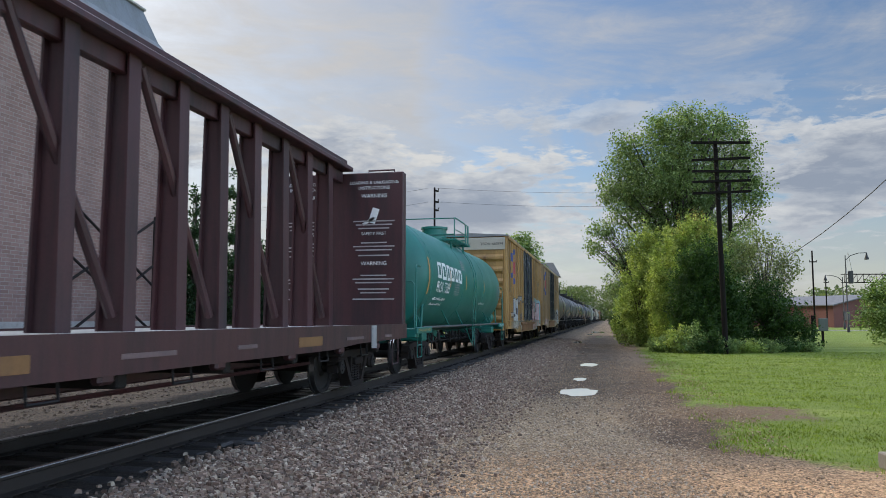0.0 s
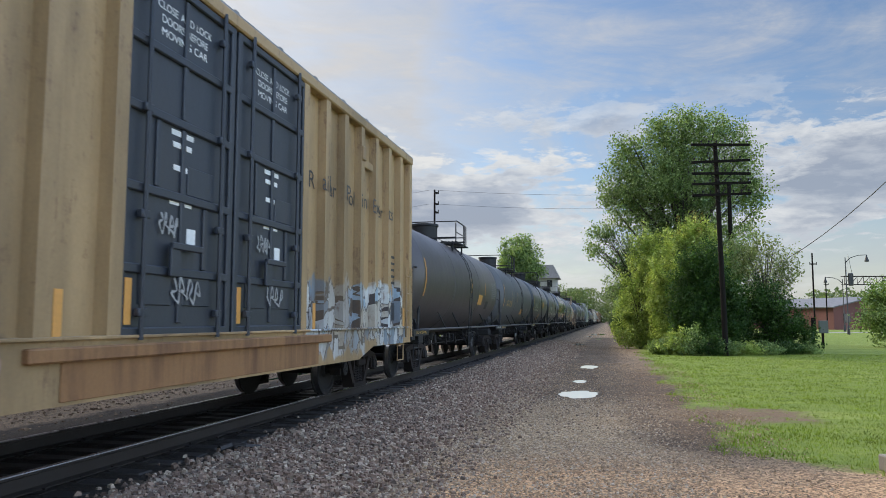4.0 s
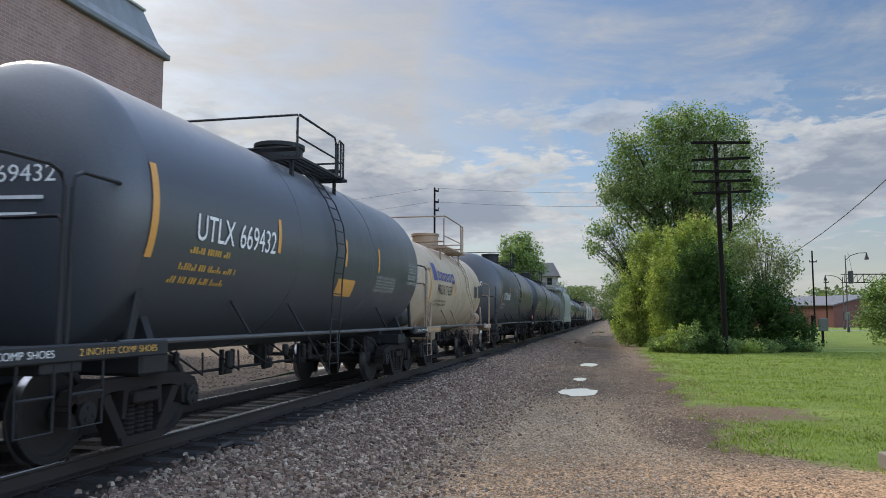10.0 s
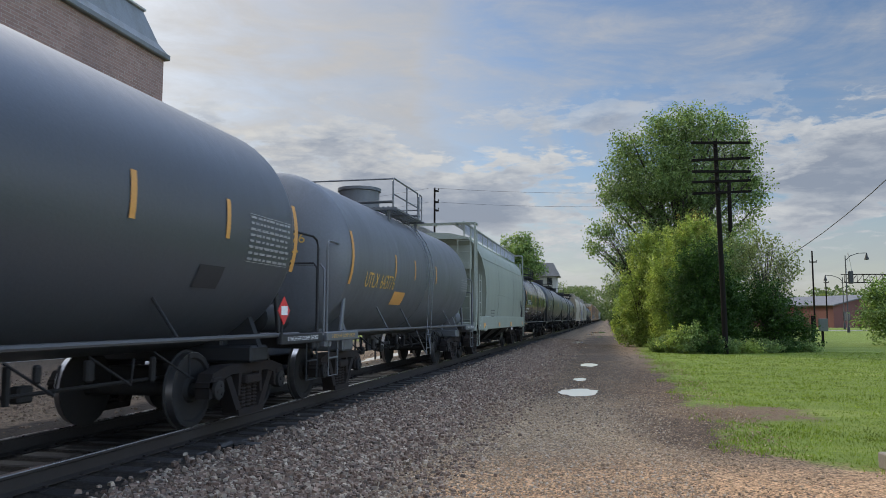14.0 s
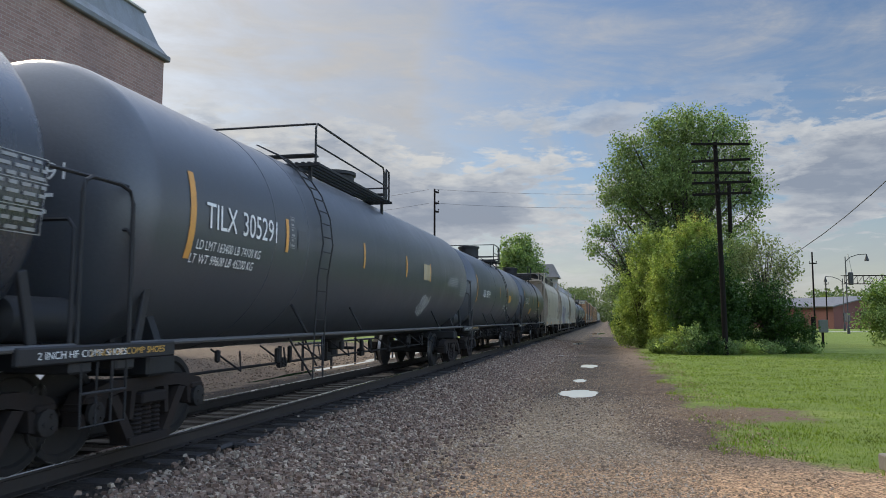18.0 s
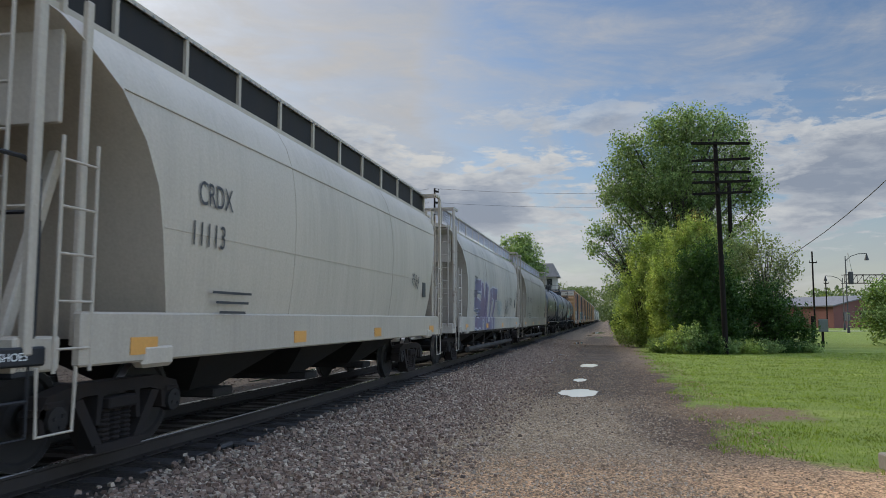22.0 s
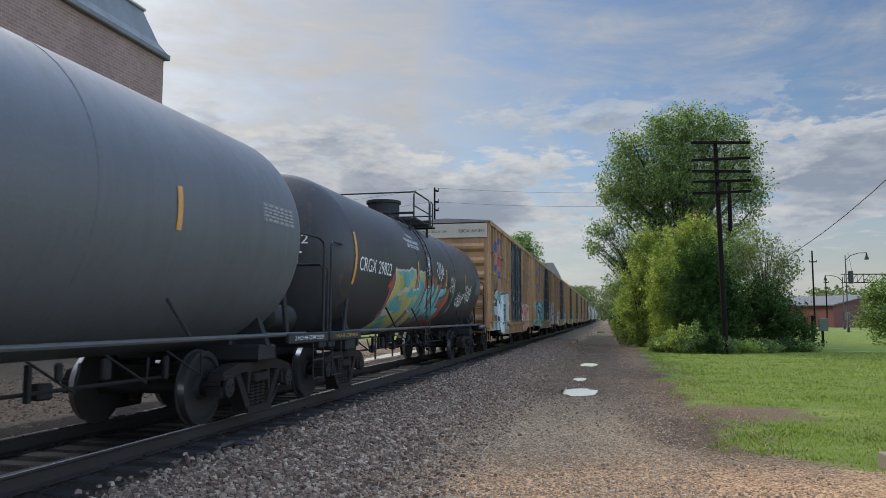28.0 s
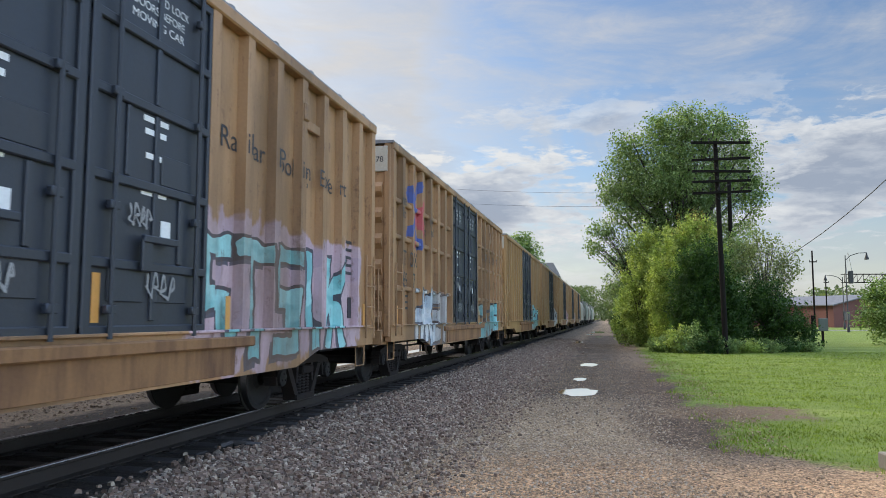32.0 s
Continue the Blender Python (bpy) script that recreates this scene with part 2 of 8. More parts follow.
def leafy(name, a, b, dark):
    m = bpy.data.materials.new(name)
    m.use_nodes = True
    N = Nodes(m.node_tree)
    p = m.node_tree.nodes["Principled BSDF"]
    geo = N.add("ShaderNodeNewGeometry")
    pos = N.add("ShaderNodeTexCoord").outputs["Object"]
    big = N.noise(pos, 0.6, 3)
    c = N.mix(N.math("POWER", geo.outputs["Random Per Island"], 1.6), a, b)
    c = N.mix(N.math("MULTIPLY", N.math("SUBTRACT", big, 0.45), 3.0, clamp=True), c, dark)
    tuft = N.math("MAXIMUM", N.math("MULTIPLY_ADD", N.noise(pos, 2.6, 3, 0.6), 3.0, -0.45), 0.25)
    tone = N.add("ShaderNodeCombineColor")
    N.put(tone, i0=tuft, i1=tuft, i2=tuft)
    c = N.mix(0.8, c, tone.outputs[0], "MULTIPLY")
    N.put(p, Base_Color=c, Roughness=0.55)
    p.inputs["Specular IOR Level"].default_value = 0.18
    tr = N.put(N.add("ShaderNodeBsdfTranslucent"), Color=N.mix(1.0, c, (1.5, 1.55, 0.7), "MULTIPLY"))
    mx = N.add("ShaderNodeMixShader")
    N.put(mx, Fac=0.36)
    N.tree.links.new(p.outputs[0], mx.inputs[1])
    N.tree.links.new(tr.outputs[0], mx.inputs[2])
    N.tree.links.new(mx.outputs[0], m.node_tree.nodes["Material Output"].inputs[0])
    return m


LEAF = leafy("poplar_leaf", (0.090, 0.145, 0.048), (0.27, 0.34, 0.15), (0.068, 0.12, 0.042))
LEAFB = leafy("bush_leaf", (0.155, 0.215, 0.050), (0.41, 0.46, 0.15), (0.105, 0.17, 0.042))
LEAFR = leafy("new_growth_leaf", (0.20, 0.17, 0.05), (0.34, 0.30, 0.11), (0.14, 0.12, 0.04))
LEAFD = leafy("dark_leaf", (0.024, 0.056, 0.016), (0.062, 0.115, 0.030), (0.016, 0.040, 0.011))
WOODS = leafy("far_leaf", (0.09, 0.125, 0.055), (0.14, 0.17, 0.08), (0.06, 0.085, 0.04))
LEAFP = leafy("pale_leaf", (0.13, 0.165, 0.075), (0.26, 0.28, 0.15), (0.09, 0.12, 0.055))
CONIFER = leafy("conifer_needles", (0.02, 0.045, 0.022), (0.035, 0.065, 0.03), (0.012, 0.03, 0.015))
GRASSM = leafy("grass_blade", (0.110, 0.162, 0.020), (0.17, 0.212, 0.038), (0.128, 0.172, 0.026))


# ---- mesh helpers ----
class Geo:
    """Collects vertices and faces for one mesh."""

    def __init__(self):
        self.v, self.f, self.mi = [], [], []

    def add(self, vs, fs, mi=0):
        k = len(self.v)
        self.v += [tuple(p) for p in vs]
        self.f += [tuple(i + k for i in f) for f in fs]
        self.mi += [mi] * len(fs)
        return self

    def box(self, c, s, bev=0.0, mi=0, rx=0.0, ry=0.0, rz=0.0):
        hx, hy, hz = s[0] / 2, s[1] / 2, s[2] / 2
        bm = bmesh.new()
        bmesh.ops.create_cube(bm, size=1.0)
        for v in bm.verts:
            v.co = Vector((v.co.x * 2 * hx, v.co.y * 2 * hy, v.co.z * 2 * hz))
        if bev:
            bmesh.ops.bevel(bm, geom=bm.edges[:], offset=min(bev, hx * 0.9, hy * 0.9, hz * 0.9), segments=1, affect="EDGES")
        m = Matrix.Translation(c) @ Euler((radians(rx), radians(ry), radians(rz))).to_matrix().to_4x4()
        bm.verts.index_update()
        self.add([m @ v.co for v in bm.verts], [[v.index for v in f.verts] for f in bm.faces], mi)
        bm.free()
        return self

    def tube(self, pts, r, n=6, mi=0, r2=None):
        """A round bar along pts, with closed ends."""
        pts = [Vector(p) for p in pts]
        rings = []
        for i, p in enumerate(pts):
            d = (pts[min(i + 1, len(pts) - 1)] - pts[max(i - 1, 0)]).normalized()
            u = d.cross(Vector((0, 0, 1)) if abs(d.z) < 0.9 else Vector((1, 0, 0))).normalized()
            w = d.cross(u)
            rr = r if r2 is None else r + (r2 - r) * i / (len(pts) - 1)
            rings.append([p + (u * math.cos(2 * math.pi * k / n) + w * math.sin(2 * math.pi * k / n)) * rr for k in range(n)])
        vs = [v for ring in rings for v in ring]
        fs = [(i * n + k, i * n + (k + 1) % n, (i + 1) * n + (k + 1) % n, (i + 1) * n + k) for i in range(len(pts) - 1) for k in range(n)]
        fs += [tuple(range(n)), tuple(range(len(vs) - 1, len(vs) - n - 1, -1))]
        return self.add(vs, fs, mi)

    def lathe(self, prof, axis="y", n=32, c=(0, 0, 0), mi=0, caps=True):
        """prof: (along the axis, radius); turned round the axis."""
        vs, fs = [], []
        for h, r in prof:
            for k in range(n):
                a = 2 * math.pi * k / n
                p, q = r * math.cos(a), r * math.sin(a)
                vs.append({"y": (p, h, q), "x": (h, p, q), "z": (p, q, h)}[axis])
        for i in range(len(prof) - 1):
            for k in range(n):
                fs.append((i * n + k, i * n + (k + 1) % n, (i + 1) * n + (k + 1) % n, (i + 1) * n + k))
        if caps:
            fs += [tuple(range(n))[::-1], tuple(range((len(prof) - 1) * n, len(prof) * n))]
        return self.add([(v[0] + c[0], v[1] + c[1], v[2] + c[2]) for v in vs], fs, mi)

    def prism(self, poly, a, b, axis="y", mi=0):
        """poly of (p, q): (x, z) drawn out along y, or (y, z) along x, or (x, y) along z."""
        n = len(poly)
        put = {"y": lambda p, q, h: (p, h, q), "x": lambda p, q, h: (h, p, q), "z": lambda p, q, h: (p, q, h)}[axis]
        vs = [put(p, q, a) for p, q in poly] + [put(p, q, b) for p, q in poly]
        fs = [(i, (i + 1) % n, n + (i + 1) % n, n + i) for i in range(n)] + [tuple(range(n))[::-1], tuple(range(n, 2 * n))]
        return self.add(vs, fs, mi)

    def mesh(self, name, *mats, smooth=False):
        me = bpy.data.meshes.new(name)
        me.from_pydata(self.v, [], self.f)
        for m in mats:
            me.materials.append(m)
        if len(mats) > 1:
            me.polygons.foreach_set("material_index", self.mi)
        bm = bmesh.new()
        bm.from_mesh(me)
        bmesh.ops.recalc_face_normals(bm, faces=bm.faces[:])
        bm.to_mesh(me)
        bm.free()
        if smooth:
            me.shade_smooth()
            me.set_sharp_from_angle(angle=radians(38))
        me.update()
        return me


CACHE = {}


def cached(key, make):
    if key not in CACHE:
        CACHE[key] = make()
    return CACHE[key]


def part(name, me, parent, label="", at=None):
    ob = new(name, me)
    ob.parent = parent
    if at is not None:
        ob.matrix_local = at if isinstance(at, Matrix) else Matrix.Translation(at)
    return tagged(ob, label) if label else ob


def thing(name, label, category, at=(0, 0, 0), group="", kind="", rz=0.0):
    ob = new(name)
    ob.empty_display_size = 0.3
    ob.matrix_world = pose(*at, 0, 0, rz)
    return tagged(ob, label, category, group, kind)


def lettering(body, size, mat, bend=None):
    """Flat lettering that reads along +y on a face that looks to +x; bent round a tank of radius bend."""
    def make():
        cu = bpy.data.curves.new("lettering", "FONT")
        cu.body, cu.size, cu.align_x, cu.align_y, cu.extrude = body, size, "CENTER", "CENTER", 0.0
        ob = bpy.data.objects.new("lettering", cu)
        me = bpy.data.meshes.new_from_object(ob)
        bpy.data.objects.remove(ob)
        bpy.data.curves.remove(cu)
        me.materials.clear()
        me.materials.append(mat)
        for v in me.vertices:
            u, w = v.co.x, v.co.y
            v.co = (0.0, u, w) if not bend else (bend * (math.cos(w / bend) - 1), u, bend * math.sin(w / bend))
        return me
    return cached(("txt", body, size, mat.name, bend), make)


# ---- setting: ground, lane, track ----
def ground_height(x, y):
    """Ballast bed under the track, level lane and lawn on both sides."""
    d = abs(x - TRACK)
    if d < 1.6:
        return 0.0
    if d < 3.4:
        return ROAD * (d - 1.6) / 1.8
    return ROAD


def ground_material():
    m = bpy.data.materials.new("ground_mix")
    m.use_nodes = True
    N = Nodes(m.node_tree)
    b = m.node_tree.nodes["Principled BSDF"]
    pos = N.add("ShaderNodeTexCoord").outputs["Object"]
    s = N.put(N.add("ShaderNodeSeparateXYZ"), Vector=pos)
    x, y = s.outputs[0], s.outputs[1]
    n1 = N.noise(pos, 0.55, 5, 0.6)
    n2 = N.noise(pos, 3.0, 5, 0.65)
    n3 = N.noise(pos, 38.0, 4, 0.7)
    vor = N.add("ShaderNodeTexVoronoi")
    N.put(vor, Vector=pos, Scale=34.0)
    stone = vor.outputs["Color"]
    grey = N.add("ShaderNodeRGBToBW")
    N.tree.links.new(stone, grey.inputs[0])
    wav = N.math("ADD", N.math("MULTIPLY", N.math("SUBTRACT", n1, 0.5), 1.8), N.math("MULTIPLY", N.math("SUBTRACT", n2, 0.5), 1.1))
    xe = N.math("ADD", x, wav)
    ye = N.math("ADD", y, N.math("MULTIPLY", wav, 1.6))
    lane = N.mix(N.math("MULTIPLY_ADD", N.math("SUBTRACT", N.noise(pos, 8.0, 5, 0.7), 0.5), 1.1, n2, clamp=True), (0.105, 0.072, 0.045), (0.33, 0.23, 0.14))
    chippy = N.math("MULTIPLY", N.band(ye, 8.6, 16.5, 2.0), N.band(xe, -2.2, 0.7, 0.7))
    lane = N.mix(N.math("MULTIPLY", chippy, 0.75), lane, (0.302, 0.225, 0.139))
    clay = N.mix(N.noise(pos, 6.0, 5, 0.7), (0.33, 0.17, 0.075), (0.47, 0.31, 0.175))
    near = N.math("MULTIPLY", N.band(ye, 2.0, 9.6, 1.4), N.band(xe, -2.4, 4.6, 1.0))
    lane = N.mix(N.math("MULTIPLY", near, N.math("MULTIPLY_ADD", N.math("SUBTRACT", n1, 0.45), 2.4, 0.72, clamp=True)), lane, clay)
    damp = N.math("MULTIPLY", N.band(ye, 12.0, 75, 4.5), N.band(xe, -2.3, 1.4, 0.8))
    lane = N.mix(N.math("MULTIPLY", damp, N.math("MULTIPLY_ADD", n1, 0.9, 0.36, clamp=True)), lane, (0.050, 0.037, 0.026))
    ballast = N.mix(n2, (0.080, 0.058, 0.038), (0.185, 0.135, 0.088))
    # Track bed near black: shade under the train put into its colour.
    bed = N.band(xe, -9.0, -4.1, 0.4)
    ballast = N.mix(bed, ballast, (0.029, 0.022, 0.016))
    earth = N.mix(N.math("MULTIPLY_ADD", N.math("SUBTRACT", N.noise(pos, 9.0, 5, 0.7), 0.5), 1.3, n2, clamp=True), (0.034, 0.024, 0.016), (0.135, 0.086, 0.052))
    litter = N.mix(N.math("MULTIPLY_ADD", N.math("SUBTRACT", n3, 0.5), 1.5, n2, clamp=True), (0.055, 0.038, 0.024), (0.25, 0.17, 0.105))
    earth = N.mix(N.band(ye, 24.0, 60.0, 4.0), earth, litter)
    grass = N.mix(n2, (0.088, 0.132, 0.017), (0.165, 0.208, 0.034))
    grass = N.mix(N.math("MULTIPLY", N.math("SUBTRACT", N.noise(N.scaled(pos, (0.35, 1.0, 1.0)), 0.8, 5, 0.6), 0.52), 5.0, clamp=True), grass, (0.21, 0.245, 0.055))
    c = N.mix(N.math("MULTIPLY", N.math("ADD", xe, 2.9), 0.8, clamp=True), ballast, lane)
    edge = N.math("MULTIPLY", N.math("SUBTRACT", 10.6, y), 0.75)
    lim = N.math("ADD", 1.4, N.math("MINIMUM", N.math("MAXIMUM", edge, 0.0), 5.0))
    side = N.math("SUBTRACT", xe, lim)
    worn = N.math("MULTIPLY", N.band(xe, 0.6, 3.5, 0.5), N.band(ye, 12.6, 15.5, 0.6))
    worn = N.math("MULTIPLY", worn, N.math("MULTIPLY", N.math("SUBTRACT", N.noise(pos, 2.2, 4, 0.6), 0.27), 7.0, clamp=True))
    bare = N.math("MULTIPLY", N.math("MULTIPLY", N.math("ADD", side, 1.3), 1.6, clamp=True), N.math("MULTIPLY", N.math("SUBTRACT", ye, 9.2), 0.6, clamp=True))
    c = N.mix(bare, c, earth)
    green = N.math("MULTIPLY", N.math("MULTIPLY", side, 3.0, clamp=True), N.math("SUBTRACT", 1.0, worn))
    c = N.mix(N.math("MULTIPLY", worn, 0.92), c, N.mix(n3, (0.075, 0.048, 0.030), (0.22, 0.15, 0.09)))
    c = N.mix(green, c, grass)
    lot = N.math("MULTIPLY", N.math("SUBTRACT", -9.2, xe), 1.0, clamp=True)
    c = N.mix(lot, c, N.mix(n2, (0.085, 0.058, 0.036), (0.18, 0.126, 0.08)))
    far = N.math("MULTIPLY", N.math("SUBTRACT", -12.5, xe), 0.8, clamp=True)
    far = N.math("MULTIPLY", far, N.math("MULTIPLY", N.math("SUBTRACT", y, 50.0), 0.2, clamp=True))
    c = N.mix(far, c, grass)
    vor2 = N.add("ShaderNodeTexVoronoi")
    N.put(vor2, Vector=pos, Scale=62.0)
    grey2 = N.add("ShaderNodeRGBToBW")
    N.tree.links.new(vor2.outputs["Color"], grey2.inputs[0])
    chips = N.math("ADD", N.math("MULTIPLY", N.math("SUBTRACT", grey.outputs[0], 0.5), 1.5), N.math("MULTIPLY", N.math("SUBTRACT", grey2.outputs[0], 0.5), 1.2))
    soil = N.math("SUBTRACT", 1.0, N.math("MULTIPLY", N.math("MULTIPLY", side, 3.0, clamp=True), 0.75))
    v = N.math("ADD", N.math("MULTIPLY", chips, soil), N.math("ADD", N.math("MULTIPLY", N.math("MULTIPLY", N.math("SUBTRACT", n3, 0.5), 0.9), soil), 1.0))
    v = N.math("MAXIMUM", v, 0.3)
    g = N.add("ShaderNodeCombineColor")
    N.put(g, i0=v, i1=v, i2=v)
    c = N.mix(1.0, c, g.outputs[0], "MULTIPLY")
    N.put(b, Base_Color=c, Roughness=0.92)
    b.inputs["Specular IOR Level"].default_value = 0.25
    h = N.math("ADD", N.math("MULTIPLY", grey.outputs[0], 0.6), n3)
    bn = N.put(N.add("ShaderNodeBump"), Height=h, Strength=0.8, Distance=0.03)
    N.tree.links.new(bn.outputs[0], b.inputs["Normal"])
    return m


def build_ground():
    xs = [-2500, -600, -150, -60, -30, -20, -14] + [x * 0.4 for x in range(-30, 16)] + [8, 12, 20, 40, 90, 250, 700, 2500]
    ys = [-2500, -500, -100, -30, -10] + [y * 0.5 for y in range(0, 81)] + [45, 50, 60, 75, 100, 150, 250, 500, 1000, 2500, 4000]
    g = Geo()
    nx = len(xs)
    vs = []
    for y in ys:
        for x in xs:
            z = ground_height(x, y)
            if (-4.2 < x < -2.4 or 1.0 < x < 7) and 0 < y < 45:
                z += 0.02 * noise.noise(Vector((x * 0.9, y * 0.9, 0))) + 0.012 * noise.noise(Vector((x * 3, y * 3, 4)))
            vs.append((x, y, z))
    fs = [(j * nx + i, j * nx + i + 1, (j + 1) * nx + i + 1, (j + 1) * nx + i) for j in range(len(ys) - 1) for i in range(nx - 1)]
    g.add(vs, fs)
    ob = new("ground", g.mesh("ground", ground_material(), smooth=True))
    tagged(ob, "gravel lane, ballast and mown lawn on one level ground", "ground", kind="structure")


build_ground()


def build_track():
    road = thing("railway_track", "single railway track on grey ballast with weathered wooden ties", "track", (TRACK, 0, 0), kind="structure")
    prof = [(-0.07, 0.02), (0.07, 0.02), (0.07, 0.032), (0.012, 0.05), (0.012, 0.155), (0.036, 0.168), (0.036, 0.19), (-0.036, 0.19), (-0.036, 0.168), (-0.012, 0.155), (-0.012, 0.05), (-0.07, 0.032)]
    top = [(-0.034, 0.189), (0.034, 0.189), (0.03, RAIL), (-0.03, RAIL)]
    for sx in (-0.7525, 0.7525):
        me = Geo().prism(prof, -420, 760).mesh("rail", RAILS)
        r = part("rail", me, road, at=(sx, 0, 0))
        part("rail_head", Geo().prism(top, -420, 760).mesh("rail_head", RAILTOP), r, "worn shiny rail head")
    rnd = random.Random(5)
    kinds = [Geo().box((0, 0, -0.075), (2.59, 0.225 + 0.01 * k, 0.18), 0.015).mesh("tie", TIE) for k in range(4)]
    plate = Geo().box((0, 0, 0.018), (0.36, 0.19, 0.02), 0.004).box((0.11, 0.05, 0.03), (0.03, 0.03, 0.03)).box((-0.11, -0.05, 0.03), (0.03, 0.03, 0.03)).mesh("tie_plate", RUSTIRON)
    y = -1.0
    n = 0
    far = Geo()
    while y < 250:
        if y < 60:
            t = part("tie", kinds[n % 4], road, at=pose(rnd.uniform(-0.06, 0.06), y, rnd.uniform(-0.012, 0.006), 0, 0, rnd.uniform(-1.2, 1.2)))
            if y < 32:
                for sx in (-0.7525, 0.7525):
                    part("tie_plate", plate, t, at=(sx, 0, 0))
        else:
            far.box((rnd.uniform(-0.05, 0.05), y, -0.075), (2.59, 0.23, 0.18))
        y += 0.495
        n += 1
    for k in range(0, 840):
        far.box((rnd.uniform(-0.05, 0.05), -1.5 - k * 0.495, -0.075), (2.59, 0.23, 0.18))
    tagged(part("far_ties", far.mesh("far_ties", TIE), road), kind="stuff")


build_track()


def puddle_spots():
    """(x, y, half width, half length) of each patch of standing water."""
    c, s = math.cos(radians(YAW)), math.sin(radians(YAW))
    lane = ((3.05, 17.0, 0.40, 0.85), (3.7, 20.5, 0.16, 0.5), (5.14, 26.7, 0.30, 0.95), (5.4, 34.8, 0.18, 0.5), (4.3, 30.0, 0.12, 0.4), (9.2, 51.6, 0.34, 2.2), (13.6, 66.0, 0.3, 1.6), (14.6, 75.0, 0.3, 2.0), (17.8, 87.0, 0.75, 5.0))
    return [(r * c - d * s, d * c + r * s, sx, sy) for r, d, sx, sy in lane] + [(-8.7, 14.5, 0.35, 4.5), (-9.0, 24.0, 0.5, 5.5), (-9.3, 35.0, 0.6, 6.0)]


PUDDLES = puddle_spots()


def scatter_stones(name, label, count, area, size, cols, seed, level, ragged=0.0):
    """Loose stones, one joined mesh: squashed, uneven eight-cornered lumps."""
    rng = np.random.default_rng(seed)
    base = np.array([(-1, -1, -1), (1, -1, -1), (1, 1, -1), (-1, 1, -1), (-0.7, -0.7, 1), (0.7, -0.7, 1), (0.7, 0.7, 1), (-0.7, 0.7, 1)], float)
    quads = np.array([(0, 3, 2, 1), (4, 5, 6, 7), (0, 1, 5, 4), (1, 2, 6, 5), (2, 3, 7, 6), (3, 0, 4, 7)])
    x0, x1, y0, y1 = area
    u = rng.random(count)
    ys = y0 + (y1 - y0) * u ** 1.7
    xs = x0 + (x1 - x0) * rng.random(count) + 0.25 * rng.normal(0, 1, count) * rng.random(count)
    wet = np.zeros(count, bool)
    for px, py, sx, sy in PUDDLES:
        wet |= ((xs - px) / (sx * 1.3)) ** 2 + ((ys - py) / (sy * 1.3)) ** 2 < 0.75 + 0.35 * rng.random(count)
    dry = ~wet & (ys - y0 >= ragged * (0.5 + 0.5 * np.sin(xs * 2.1 + 1.0) * np.sin(xs * 0.7)) * rng.random(count))
    xs, ys = xs[dry], ys[dry]
    count = len(xs)
    s = size * (0.45 + 0.75 * rng.random(count) ** 1.5)
    pts = base[None] * (0.75 + 0.5 * rng.random((count, 8, 3)))
    pts *= (s[:, None] * (0.6 + 0.6 * rng.random((count, 3))))[:, None, :] * 0.5
    a, t = rng.random(count) * 6.283, (rng.random(count) - 0.5) * 1.2
    ca, sa, ct, st = np.cos(a), np.sin(a), np.cos(t), np.sin(t)
    x, y, z = pts[..., 0].copy(), pts[..., 1].copy(), pts[..., 2].copy()
    y, z = y * ct[:, None] - z * st[:, None], y * st[:, None] + z * ct[:, None]
    x, y = x * ca[:, None] - y * sa[:, None], x * sa[:, None] + y * ca[:, None]
    h = np.array([level(p, q) for p, q in zip(xs, ys)])
    pts = np.stack([x + xs[:, None], y + ys[:, None], z + (h + s * 0.12)[:, None]], -1).reshape(-1, 3)
    fs = (quads[None] + 8 * np.arange(count)[:, None, None]).reshape(-1, 4)
    me = bpy.data.meshes.new(name)
    me.from_pydata(pts, np.empty((0, 2), int), fs)
    m = bpy.data.materials.new(name + "_stone")
    m.use_nodes = True
    N = Nodes(m.node_tree)
    b = m.node_tree.nodes["Principled BSDF"]
    r = N.add("ShaderNodeNewGeometry").outputs["Random Per Island"]
    c = N.ramp(r, [(i / (len(cols) - 1), q) for i, q in enumerate(cols)])
    pos = N.add("ShaderNodeTexCoord").outputs["Object"]
    c = N.mix(N.noise(pos, 60, 3), c, N.mix(1.0, c, (0.55, 0.52, 0.5), "MULTIPLY"))
    N.put(b, Base_Color=c, Roughness=0.85)
    me.materials.append(m)
    me.update()
    return tagged(new(name, me), label, "gravel", kind="stuff")


STONEC = [(0.085, 0.058, 0.042), (0.25, 0.17, 0.122), (0.135, 0.08, 0.052), (0.36, 0.255, 0.185), (0.10, 0.072, 0.054), (0.52, 0.43, 0.32), (0.19, 0.125, 0.088)]
scatter_stones("ballast_stones", "crushed brown-grey ballast stones beside the rails", 58000, (-4.25, -2.35, 3.0, 58.0), 0.055, STONEC, 3, ground_height)
# Crib stones: oily, with the train's shade added to their dark colours.
scatter_stones("crib_stones", "dark oily ballast stones between the ties, toned for shade under the train", 15000, (-7.4, -4.0, 3.0, 34.0), 0.055, [(0.018, 0.013, 0.009), (0.056, 0.042, 0.026), (0.031, 0.023, 0.014)], 4, lambda x, y: -0.045)
scatter_stones("stray_stones", "ballast stones strewn over the edge of the lane", 9000, (-2.6, -1.5, 4.0, 50.0), 0.042, STONEC, 5, lambda x, y: ROAD - 0.004)
